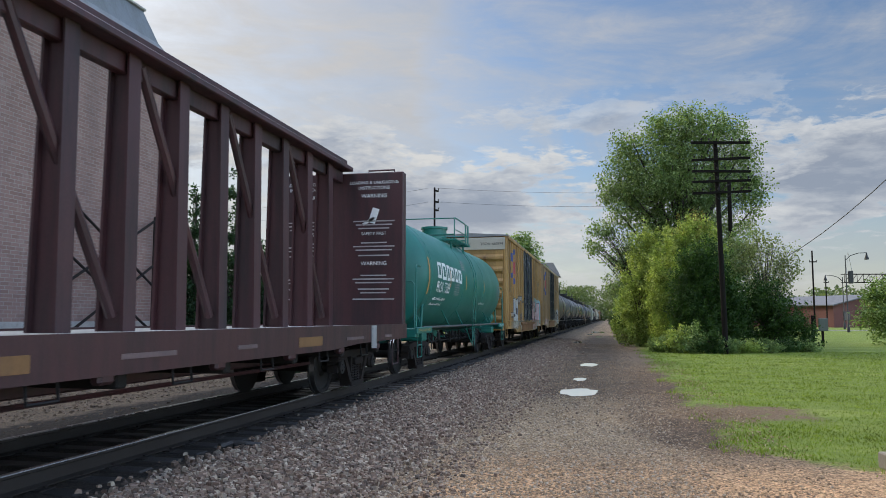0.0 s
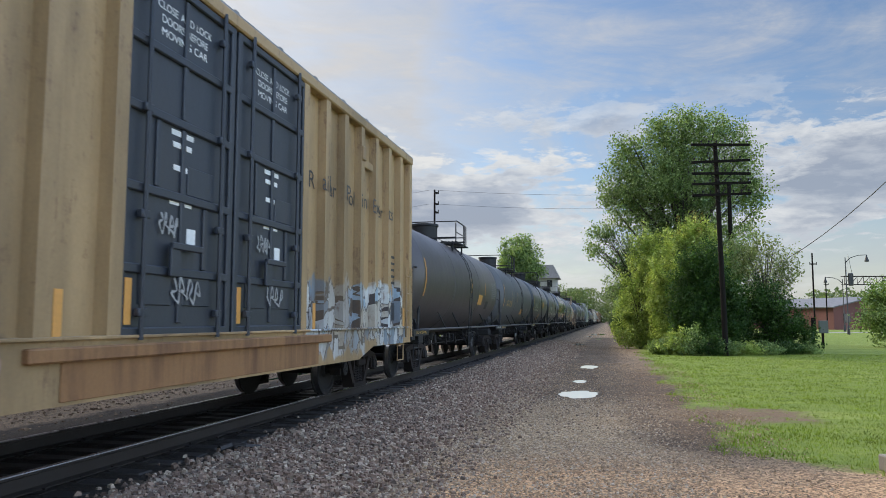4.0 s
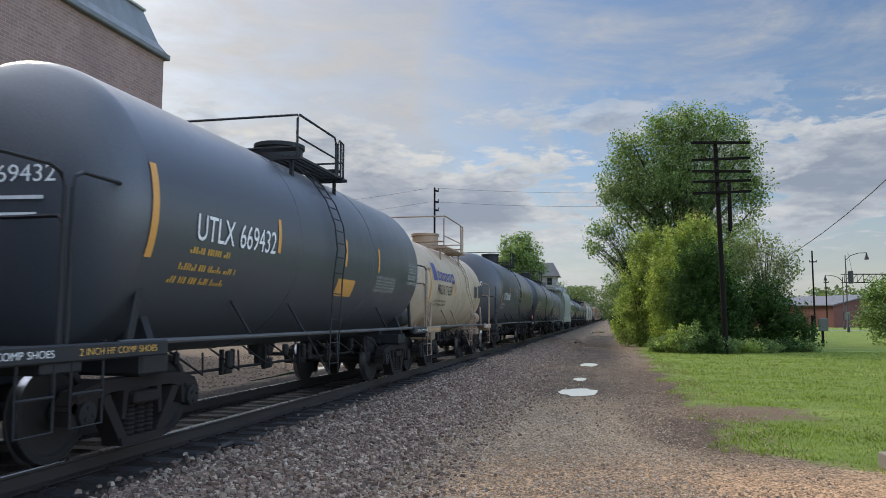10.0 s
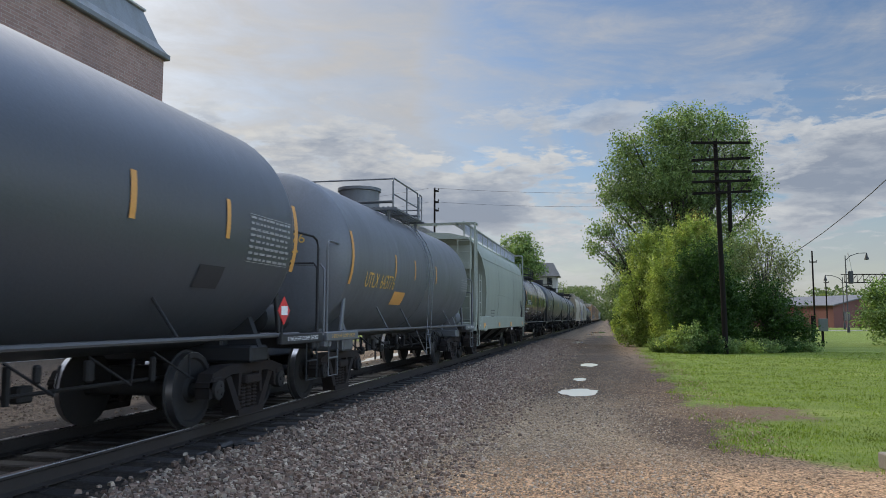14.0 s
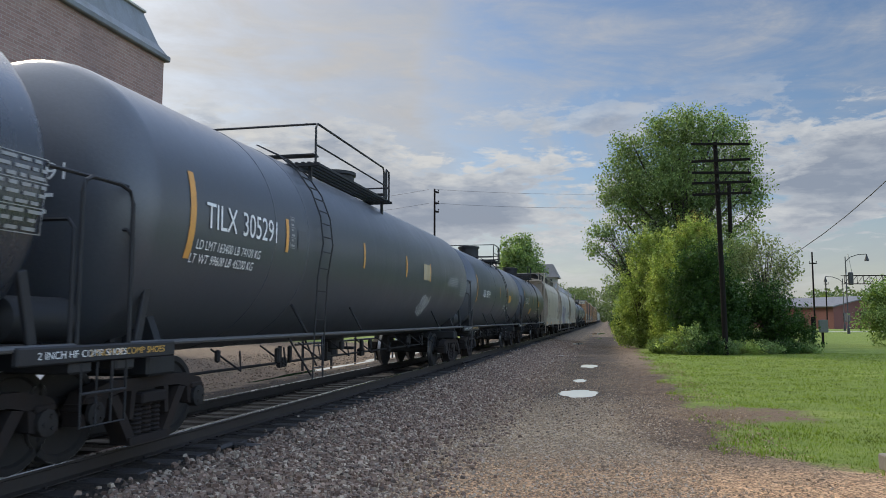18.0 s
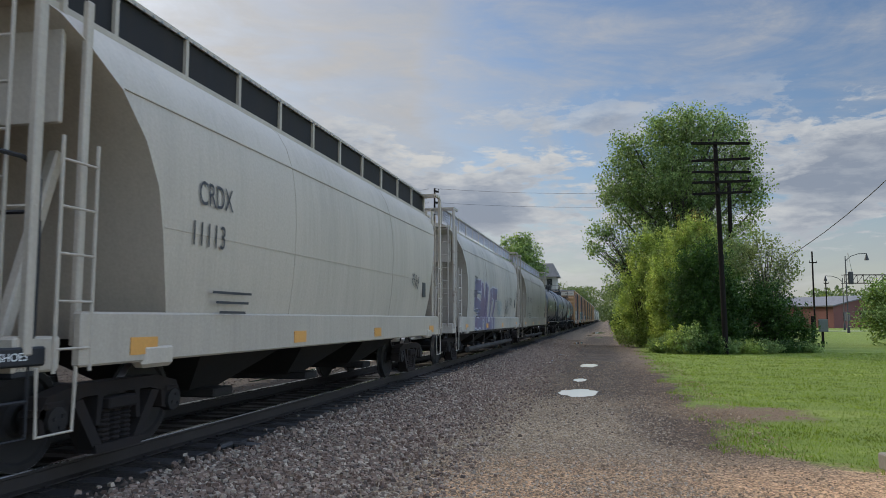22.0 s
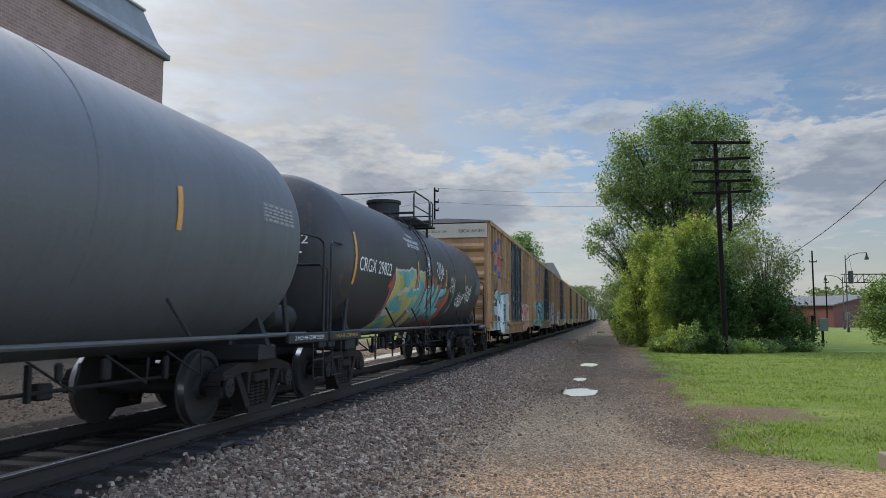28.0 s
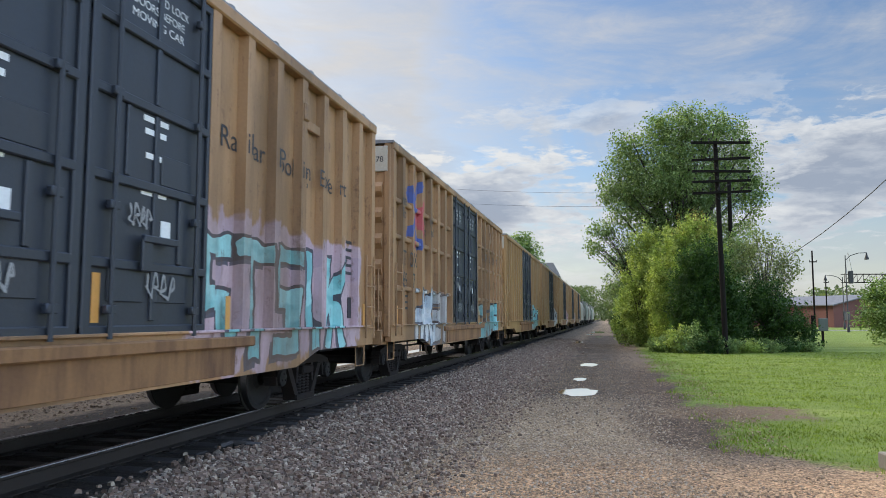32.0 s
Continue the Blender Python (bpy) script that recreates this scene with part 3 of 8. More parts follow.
scatter_stones("lane_gravel", "small loose gravel and light chips on the lane", 52000, (-3.0, 2.3, 4.0, 30.0), 0.018, [(0.157, 0.100, 0.056), (0.336, 0.225, 0.124), (0.235, 0.160, 0.090), (0.582, 0.440, 0.272), (0.202, 0.134, 0.075), (0.426, 0.300, 0.172)], 6, lambda x, y: ROAD - 0.003)
scatter_stones("lane_pebbles", "larger pebbles trodden into the lane", 5000, (-3.0, 2.2, 4.0, 24.0), 0.034, [(0.20, 0.14, 0.09), (0.34, 0.24, 0.16), (0.26, 0.18, 0.11), (0.50, 0.40, 0.28)], 7, lambda x, y: ROAD - 0.006)
scatter_stones("verge_stones", "dark wet stones and clods along the puddled lane", 7000, (-2.4, 0.9, 11.0, 48.0), 0.034, [(0.07, 0.05, 0.034), (0.15, 0.105, 0.072), (0.10, 0.07, 0.046), (0.26, 0.20, 0.145), (0.12, 0.08, 0.052)], 12, lambda x, y: ROAD - 0.008, ragged=9.0)
scatter_stones("pale_chips", "pale limestone chips spread over the trodden lane", 8000, (-2.6, 1.0, 6.5, 17.0), 0.026, [(0.38, 0.30, 0.21), (0.55, 0.45, 0.33), (0.28, 0.20, 0.13), (0.62, 0.53, 0.41)], 14, lambda x, y: ROAD - 0.004)
scatter_stones("lot_gravel", "rough brown gravel on the ground beyond the track", 9000, (-17.0, -8.2, 7.0, 34.0), 0.06, [(0.10, 0.07, 0.045), (0.20, 0.145, 0.095), (0.14, 0.10, 0.066), (0.32, 0.25, 0.18)], 8, lambda x, y: ground_height(x, y) - 0.012)


def build_puddles():
    m = bpy.data.materials.new("standing_water")
    m.use_nodes = True
    b = m.node_tree.nodes["Principled BSDF"]
    b.inputs["Base Color"].default_value = (0.03, 0.028, 0.024, 1)
    b.inputs["Roughness"].default_value = 0.03
    b.inputs["IOR"].default_value = 7.0
    b.inputs["Specular IOR Level"].default_value = 1.0
    rnd = random.Random(2)
    for x, y, sx, sy in PUDDLES:
        pts = []
        ph = rnd.random() * 9
        for k in range(44):
            a = k / 44 * 2 * math.pi
            r = 1 + 0.24 * noise.noise(Vector((math.cos(a) * 1.3 + ph, math.sin(a) * 1.3, ph))) + 0.22 * noise.noise(Vector((math.cos(a) * 4 + ph, math.sin(a) * 4, ph)))
            pts.append((sx * r * math.cos(a), sy * r * math.sin(a)))
        ob = new("puddle", Geo().prism(pts, -0.05, 0.005, "z").mesh("puddle", m))
        ob.location = (x, y, ROAD)
        tagged(ob, "shallow rain puddle mirroring the sky on the gravel", "puddle", "rain puddles", "structure")


build_puddles()


# ---- railway cars ----
WHEELS = []      # (wheelset, car, y in the car)
CARS = []        # (car, middle of the car at 0 s)
RW = 0.457


def wheelset_mesh():
    g = Geo()
    for s in (-1, 1):
        prof = [(0.66, 0.10), (0.66, 0.37), (0.675, 0.44), (0.685, 0.485), (0.70, 0.485), (0.712, 0.460), (0.80, RW - 0.003), (0.805, 0.445), (0.805, 0.39), (0.775, 0.37), (0.755, 0.16), (0.80, 0.13), (0.80, 0.10)]
        g.lathe([(s * p, r) for p, r in prof], "x", 28, caps=False)
        g.lathe([(s * 0.714, 0.455), (s * 0.714, 0.4625), (s * 0.798, RW), (s * 0.798, 0.45)], "x", 28, mi=1, caps=False)
        g.lathe([(s * 0.80, 0.085), (s * 1.12, 0.085)], "x", 12)
        g.lathe([(s * 1.05, 0.12), (s * 1.16, 0.12), (s * 1.17, 0.09)], "x", 10)
        for k in range(3):
            a = k * 2.0944
            g.box((s * 1.172, 0.06 * math.cos(a), 0.06 * math.sin(a)), (0.02, 0.03, 0.03))
    g.lathe([(-0.7, 0.09), (0.7, 0.09)], "x", 12)
    return g.mesh("wheelset", IRON, TREAD, smooth=True)


def side_frame_mesh():
    g = Geo()
    yz = lambda pts, a, b: g.prism(pts, a, b, "x")
    out, inn = 0.10, -0.09
    yz([(-1.08, 0.50), (-0.98, 0.66), (-0.62, 0.74), (0.62, 0.74), (0.98, 0.66), (1.08, 0.50), (1.02, 0.46), (0.78, 0.56), (0.5, 0.62), (-0.5, 0.62), (-0.78, 0.56), (-1.02, 0.46)], inn, out)
    for s in (-1, 1):
        yz([(s * 0.66, 0.58), (s * 0.53, 0.60), (s * 0.24, 0.16), (s * 0.34, 0.10)], inn, out)
        yz([(s * 0.24, 0.62), (s * 0.32, 0.62), (s * 0.34, 0.34), (s * 0.28, 0.34)], inn, out)
        yz([(s * 1.06, 0.56), (s * 1.06, 0.36), (s * 0.99, 0.36), (s * 0.99, 0.56)], inn, out)
        yz([(s * 0.79, 0.58), (s * 0.79, 0.38), (s * 0.72, 0.40), (s * 0.70, 0.58)], inn, out)
        g.box((0.02, s * 0.889, 0.58), (0.2, 0.24, 0.07), 0.015)
    yz([(-0.36, 0.16), (0.36, 0.16), (0.34, 0.08), (-0.34, 0.08)], inn - 0.02, out + 0.02)
    for k in (-0.16, 0.0, 0.16):
        for h in range(7):
            g.lathe([(0.165 + h * 0.045, 0.06), (0.187 + h * 0.045, 0.075), (0.205 + h * 0.045, 0.06)], "z", 9, (0.03, k, 0))
    g.box((0.03, 0, 0.53), (0.26, 0.44, 0.12), 0.02)
    return g.mesh("side_frame", RUSTIRON)


def add_truck(car, y):
    me = cached("bolster", lambda: Geo().box((0, 0, 0.56), (2.1, 0.42, 0.24), 0.03).lathe([(0.66, 0.3), (0.74, 0.3)], "z", 12).box((0, 0.38, 0.42), (1.7, 0.09, 0.09), 0.01).box((0, -0.38, 0.42), (1.7, 0.09, 0.09), 0.01).mesh("truck", IRON))
    tr = part("truck", me, car, "heavy cast iron truck with coil springs", (0, y, 0))
    sf = cached("side_frame", side_frame_mesh)
    part("side_frame", sf, tr, at=(1.02, 0, 0))
    part("side_frame", sf, tr, at=pose(-1.02, 0, 0, 0, 0, 180))
    for s in (-1, 1):
        w = part("wheelset", cached("wheelset", wheelset_mesh), tr, "spinning wheels on one axle", (0, s * 0.889, RW))
        WHEELS.append((w, car, y + s * 0.889))
    return tr


def add_coupler(car, y, s):
    me = cached("coupler", lambda: Geo().box((0, -0.3, 0), (0.16, 0.75, 0.18), 0.02).box((0.03, 0.12, 0), (0.30, 0.22, 0.28), 0.05).box((-0.12, 0.25, 0), (0.10, 0.2, 0.26), 0.03).tube([(0.25, -0.3, 0.1), (0.25, 0.0, -0.22), (0.18, 0.2, -0.35)], 0.028).mesh("coupler", RUSTIRON))
    part("coupler", me, car, "rusty knuckle coupler", pose(0, y, 0.84, 0, 0, 0 if s > 0 else 180))


def ladder_geo(h, w=0.42, n=4, axis="y", r=0.012):
    """A ladder that stands off a face: two stiles and n rungs, from z=0 up to h."""
    g = Geo()
    p = (lambda a, z: (0.0, a, z)) if axis == "y" else (lambda a, z: (a, 0.0, z))
    for s in (-0.5, 0.5):
        g.tube([p(s * w, 0), p(s * w, h)], r * 1.4)
    for k in range(n):
        z = h * (k + 0.5) / n
        g.tube([p(-w / 2, z), p(w / 2, z)], r)
    return g


def new_car(name, label, lead, trail, group):
    """A car whose body runs from lead to trail (metres ahead along y at 0 s)."""
    mid = (lead + trail) / 2
    car = thing(name, label, "railway car", (TRACK, mid, RAIL), group)
    CARS.append((car, mid))
    return car, (trail - lead) / 2


def on_tank(R, zc, y, dz):
    """The pose of flat work laid on the tank's near side, dz over its axis."""
    return Matrix.Translation((0, y, zc)) @ Matrix.Rotation(-math.asin(max(-0.98, min(0.98, dz / R))), 4, "Y") @ Matrix.Translation((R + 0.014, 0, 0))


def curved_patch(R, y0, y1, z0, z1, mat, name, lean=0.0):
    """A patch of sheet or paint on the near side of a tank, between two heights over its axis."""
    a0, a1 = math.asin(z0 / R), math.asin(z1 / R)
    g = Geo()
    n = 8
    r = R + 0.008
    vs = []
    for k in range(n + 1):
        a = a0 + (a1 - a0) * k / n
        o = lean * k / n
        vs += [(r * math.cos(a), y0 + o, r * math.sin(a)), (r * math.cos(a), y1 + o, r * math.sin(a))]
    g.add(vs, [(2 * k, 2 * k + 1, 2 * k + 3, 2 * k + 2) for k in range(n)])
    return g.mesh(name, mat, smooth=True)


def tank_car(label, lead, trail, mat, R=1.5, zc=2.42, dome=0.5, plat="half", stripes=(), marks=(), patches=(), seams=(), trim=None, ladder=0.62, head=0.52, dome_r=0.42, plen=1.7, prail=0.52, pmid=None, scrawls=(), ext=0.0):
    """A tank car. Fractions run from the leading end (0) to the trailing end (1)."""
    car, h = new_car("tank_car", label, lead - ext, trail, "railway cars of the freight train")
    L = 2 * h
    Y = lambda f: -h + ext + f * (L - ext)
    trim = trim or TRIM
    prof = [(-h - head, 0.02)] + [(-h - head * math.cos(a), R * math.sin(a)) for a in (0.25, 0.5, 0.75, 1.0, 1.25, 1.45)] + [(-h, R)]
    te = h - 0.3
    prof += [(te, R)] + [(te + head * math.cos(a), R * math.sin(a)) for a in (1.45, 1.25, 1.0, 0.75, 0.5, 0.25)] + [(te + head, 0.02)]
    part("tank", Geo().lathe(prof, "y", 56).mesh("tank", mat, smooth=True), car, "", (0, 0, zc))
    for s in (q for q in seams if q < 0.95):
        part("weld_seam", Geo().lathe([(-0.02, R), (-0.015, R + 0.007), (0.015, R + 0.007), (0.02, R)], "y", 48).mesh("weld_seam", mat, smooth=True), car, at=(0, Y(s), zc))
    # saddle band and bolsters over the trucks
    ty = h - 0.55
    for s in (-1, 1):
        g = Geo()
        g.box((0, s * ty, 0.86), (2.5, 0.5, 0.22), 0.03).box((0, s * ty, 1.05), (1.6, 0.42, 0.35), 0.03)
        g.prism([(-1.25, 0.95), (1.25, 0.95), (1.05, 1.45), (0.6, 1.1), (-0.6, 1.1), (-1.05, 1.45)], s * ty - 0.06, s * ty + 0.06)
        part("saddle", g.mesh("saddle", trim), car)
        g = Geo().box((0, s * (h + 0.35), 0.86), (0.6, 1.9, 0.34), 0.03)
        g.box((0, s * (h + 0.95), 0.98), (2.9, 0.28, 0.22), 0.02).box((1.2, s * (h + 0.55), 1.07), (0.5, 0.9, 0.04), 0.01).box((-1.2, s * (h + 0.55), 1.07), (0.5, 0.9, 0.04), 0.01)
        part("end_sill", g.mesh("end_sill", trim), car)
        e = s * (h + 1.05)
        for x in (-1, 1):
            g = Geo().tube([(x * 1.40, e, 1.05), (x * 1.40, e, 2.1), (x * 1.34, e, 2.18), (x * 0.5, e, 2.18), (x * 0.44, e, 2.1), (x * 0.44, e, 1.05)], 0.019)
            part("end_handrail", g.mesh("end_handrail", trim, smooth=True), car)
            g = Geo().tube([(x * 1.43, e - s * 0.05, 1.05), (x * 1.43, e - s * 0.05, 2.42), (x * 1.42, e - s * 0.09, 2.53), (x * 1.40, e - s * 0.2, 2.58), (x * 1.30, s * (h + 0.02), 2.6)], 0.019)
            part("corner_handrail", g.mesh("corner_handrail", trim, smooth=True), car)
            side = part("sill_plate", Geo().box((x * 1.45, s * (h + 0.35), 1.04), (0.07, 1.5, 0.15), 0.015).mesh("sill_plate", trim), car)
            if x > 0:
                words(side, "2 INCH HF COMP SHOES", 0.062, LETTERY if s < 0 else LETTER, lambda o: Matrix.Translation((1.488, s * (h + 0.35) + o, 1.04)), width=1.1)
            g = Geo().tube([(x * 1.45, e - s * 0.1, 1.0), (x * 1.45, e - s * 0.1, 0.42), (x * 1.45, e - s * 0.5, 0.42), (x * 1.45, e - s * 0.5, 1.0)], 0.014)
            g.tube([(x * 1.45, e - s * 0.1, 0.7), (x * 1.45, e - s * 0.5, 0.7)], 0.014)
            part("step", g.mesh("step", trim, smooth=True), car)
        add_truck(car, s * ty)
        add_coupler(car, s * (h + 0.75), s)
        part("brace", Geo().box((1.28, s * (h - 0.1), 1.35), (0.05, 0.10, 0.75), 0.01, rx=s * 14).mesh("brace", trim), car)
    for x in (-1, 1):
        g = Geo().tube([(x * 1.42, -h - 0.3, 1.10), (x * 1.42, h + 0.3, 1.10)], 0.03, 8)
        part("side_rail", g.mesh("side_rail", paint("rail_pipe", (0.10, 0.10, 0.10), 0.45, 0.3), smooth=True), car, "long grey pipe rail along the tank")
        for f in (0.22, 0.38, 0.78):
            part("rail_strut", Geo().tube([(x * 1.42, Y(f), 1.10), (x * 1.25, Y(f) - 0.25, 1.55)], 0.018).mesh("rail_strut", trim), car)
    g = Geo()
    dy = Y(dome)
    top = zc + R
    part("manway", Geo().lathe([(0.0 - 0.15, dome_r), (0.42, dome_r), (0.43, dome_r + 0.04), (0.50, dome_r + 0.04), (0.52, dome_r - 0.1)], "z", 24).mesh("manway", trim, smooth=True), car, "round manway housing", (0, dy, top))
    if plat != "none":
        g = Geo()
        pm = dy + 0.1 * plen if pmid is None else Y(pmid)
        y0, y1 = pm - plen / 2, pm + plen / 2
        zd = top - 0.14
        for x in (-0.95, 0.95):
            for k in range(5):
                g.box((x + (k - 2) * 0.11, (y0 + y1) / 2, zd), (0.05, y1 - y0, 0.04))
            for yy in (y0, dy, y1):
                g.box((x, yy, zd - 0.03), (0.6, 0.06, 0.05))
        for yy in (y0 + 0.1, y1 - 0.1):
            g.box((0, yy, top + 0.0), (2.3, 0.22, 0.03), 0.005)
            g.box((1.05, yy, top - 0.4), (0.05, 0.06, 0.5))
            g.box((-1.05, yy, top - 0.4), (0.05, 0.06, 0.5))
        part("platform", g.mesh("platform", trim), car, "steel grating platform round the manway")
        g = Geo()
        r = 0.019
        z2 = top + prail
        for x in (-1.18, 1.18):
            g.tube([(x, y0, zd), (x, y0, z2 - 0.07), (x, y0 + 0.07, z2), (x, y1 - 0.45, z2), (x, y1 - 0.38, z2 - 0.07), (x, y1 - 0.38, zd)], r)
            g.tube([(x, y1 - 0.28, zd), (x, y1 - 0.28, z2 - 0.07), (x, y1 - 0.21, z2), (x, y1, z2 - 0.02), (x, y1, zd)], r)
            g.tube([(x, y0, zd + 0.3), (x, y1 - 0.38, zd + 0.3)], r * 0.8)
            if plen > 2.0:
                g.tube([(x, dy, zd), (x, dy, z2)], r)
        g.tube([(-1.18, y0, z2 - 0.02), (1.18, y0, z2 - 0.02)], r)
        g.tube([(-1.18, y1, zd + 0.3), (1.18, y1, zd + 0.3)], r)
        part("platform_rail", g.mesh("platform_rail", trim, smooth=True), car)
    # ladder down the near side
    ly = Y(ladder)
    for x in (1, -1):
        g = Geo()
        arc = [(x * (R + 0.09) * math.cos(a), zc + (R + 0.09) * math.sin(a)) for a in (1.25, 1.0, 0.75, 0.5, 0.25, 0.0)] + [(x * 1.56, zc - 0.5), (x * 1.52, 1.1), (x * 1.5, 0.45)]
        for o in (-0.2, 0.2):
            g.tube([(p, ly + o, q) for p, q in arc], 0.012)
        for i in range(len(arc) - 1):
            for t in (0.25, 0.75):
                p, q = arc[i][0] + (arc[i + 1][0] - arc[i][0]) * t, arc[i][1] + (arc[i + 1][1] - arc[i][1]) * t
                g.tube([(p, ly - 0.2, q), (p, ly + 0.2, q)], 0.010)
        part("ladder", g.mesh("ladder", trim, smooth=True), car)
        for u, w in (((ly - 0.9, 1.1), (ly - 0.25, 0.5)), ((ly + 0.4, 1.1), (ly + 0.2, 0.5))):
            part("ladder_brace", Geo().tube([(x * 1.4, *u), (x * 1.5, *w)], 0.015).mesh("ladder_brace", trim), car)
    # outlet and brake gear under the belly
    part("bottom_outlet", Geo().lathe([(0.55, 0.11), (0.7, 0.11), (0.72, 0.2), (1.0, 0.25)], "z", 14).box((0.25, 0.1, 0.72), (0.4, 0.05, 0.06), 0.01).mesh("bottom_outlet", trim), car, at=(0, Y(0.52), 0))
    g = Geo().tube([(0.5, -h + 1.4, 0.62), (0.5, h - 1.4, 0.62)], 0.022)
    for k in range(4):
        yy = -h * 0.4 + k * h * 0.25
        g.box((0.55, yy, 0.72), (0.05, 0.05, 0.35)).box((0.45, yy + 0.3, 0.62), (0.12, 0.2, 0.16), 0.02)
    for k in range(9):
        yy = -h * 0.72 + k * h * 0.17
        g.box((0.9 + 0.25 * math.sin(k * 2.3), yy, 0.86 - 0.05 * (k % 3)), (0.07, 0.07 + 0.05 * (k % 2), 0.16 + 0.06 * (k % 3)), 0.02)
        g.tube([(0.8, yy, 0.95), (1.1, yy + 0.25, 0.66), (0.95, yy + 0.5, 0.9)], 0.014)
    part("brake_gear", g.mesh("brake_gear", IRON), car)
    part("brake_reservoir", Geo().lathe([(-0.45, 0.1), (-0.38, 0.2), (0.38, 0.2), (0.45, 0.1)], "y", 16).mesh("brake_reservoir", trim, smooth=True), car, at=(0.9, h + 0.35, 1.33))
    for f in stripes:
        f, z0, z1, w, lean = (*f, 0.0)[:5]
        me = cached(("stripe", R, z0, z1, w, lean), lambda: curved_patch(R, -w / 2, w / 2, z0, z1, SAFETY, "reflector", lean))
        part("reflector", me, car, at=(0, Y(f), zc))
    for f, z, cap, width, body, m in marks:
        words(car, body, cap, m, lambda o, z=z, f=f: on_tank(R, zc, Y(f) + o, z), R, width)
    if marks:
        num, ink = marks[0][4].split()[-1], marks[0][5]
        for dz, cap, txt in ((0.25, 0.17, num),):
            rr = 0.45
            dy_ = head * math.sqrt(max(0.0, 1 - (rr * rr + dz * dz) / (R * R)))
            slope = math.degrees(math.atan2(rr * head * head, R * R * dy_))
            words(car, txt, cap, ink, lambda o: pose(rr, -h - dy_ - 0.02, zc + dz, 0, 0, -90 + slope) @ Matrix.Translation((0, o, 0)), width=0.72)
        for k in range(2):
            part("small_print", Geo().box((0, 0, 0), (0.004, 0.5 - 0.12 * k, 0.035)).mesh("small_print", ink), car, at=pose(rr, -h - dy_ - 0.025, zc + 0.03 - 0.16 * k, 0, 0, -90 + slope))
    for f0, f1, z0, z1, m in patches:
        if z1 - z0 < 0.12 and m in (LETTER, LETTERY, LETTERK):
            part("small_print", print_row(R, Y(f1) - Y(f0), (z0 + z1) / 2, min(0.085, 1.4 * (z1 - z0)), m), car, at=(0, Y(f0), zc))
        elif m is LETTER and z1 - z0 > 0.2:
            part("stencil_table", stencil_table(R, Y(f1) - Y(f0), z0, z1, STENCIL), car, at=(0, Y(f0), zc))
        elif m is BLOCK or (m is LETTERB and z1 - z0 < 0.4):
            part("letter_block", ring_block(R, Y(f1) - Y(f0), z0, z1, m), car, "plain painted block letter shape", (0, Y(f0), zc))
        elif m is RED:
            w = 0.19
            sign = part("placard", Geo().prism([(0, -w), (w, 0), (0, w), (-w, 0)], 0, 0.012, "x").mesh("placard", RED), car, "red and white diamond placard", (1.53, Y((f0 + f1) / 2), zc + (z0 + z1) / 2))
            part("placard_band", Geo().prism([(-0.1, -0.06), (0.1, -0.06), (0.1, 0.06), (-0.1, 0.06)], 0.013, 0.017, "x").mesh("placard_band", LETTER), sign)
            part("placard_holder", Geo().box((-0.02, 0, -0.12), (0.02, 0.05, 0.42)).mesh("placard_holder", trim), sign)
        else:
            part("panel_mark", curved_patch(R, Y(f0), Y(f1), z0, z1, m, "panel_mark"), car, at=(0, 0, zc))
    for f, z, w, hh in scrawls:
        part("spray_tag", squiggle(w, hh, LETTER, int(f * 991)), car, "white spray-painted scrawl", on_tank(R, zc, Y(f), z) @ Matrix.Translation((0.03, 0, 0)))
    return car


def words(car, body, cap, m, place, bend=None, width=0.0, posts=()):
    """A line of lettering with capitals of height cap, each word a part; place(o) gives the pose o metres along the line."""
    size = cap / 0.73
    ws = body.split()
    ms = [lettering(w, size, m, bend) for w in ws]
    ext = [(min(v.co.y for v in me.vertices), max(v.co.y for v in me.vertices)) for me in ms]
    gap = size * 0.42
    full = sum(b - a for a, b in ext) + gap * (len(ws) - 1)
    k = width / full if width else 1.0
    at = -full / 2
    for me, (a, b) in zip(ms, ext):
        if posts:
            me = drape(me, place((at - a) * k).translation.y, k, posts, 0.122)
        part("lettering", me, car, at=place((at - a) * k) @ Matrix.Diagonal((1, k, 1, 1)))
        at += b - a + gap


def ring_block(R, w, z0, z1, mat):
    """A squared ring of paint on the tank: a plain stand-in for one big letter."""
    g = Geo()
    r = R + 0.009
    t = min(0.11, w * 0.3)

    def bar(y0, y1, a, b):
        n = 4
        for k in range(n):
            p, q = math.asin((a + (b - a) * k / n) / R), math.asin((a + (b - a) * (k + 1) / n) / R)
            g.add([(r * math.cos(p), y0, r * math.sin(p)), (r * math.cos(p), y1, r * math.sin(p)), (r * math.cos(q), y1, r * math.sin(q)), (r * math.cos(q), y0, r * math.sin(q))], [(0, 1, 2, 3)])
    bar(0, t, z0, z1)
    bar(w - t, w, z0, z1)
    bar(t, w - t, z0, z0 + t * 0.8)
    bar(t, w - t, z1 - t * 0.8, z1)
    return g.mesh("letter_block", mat)


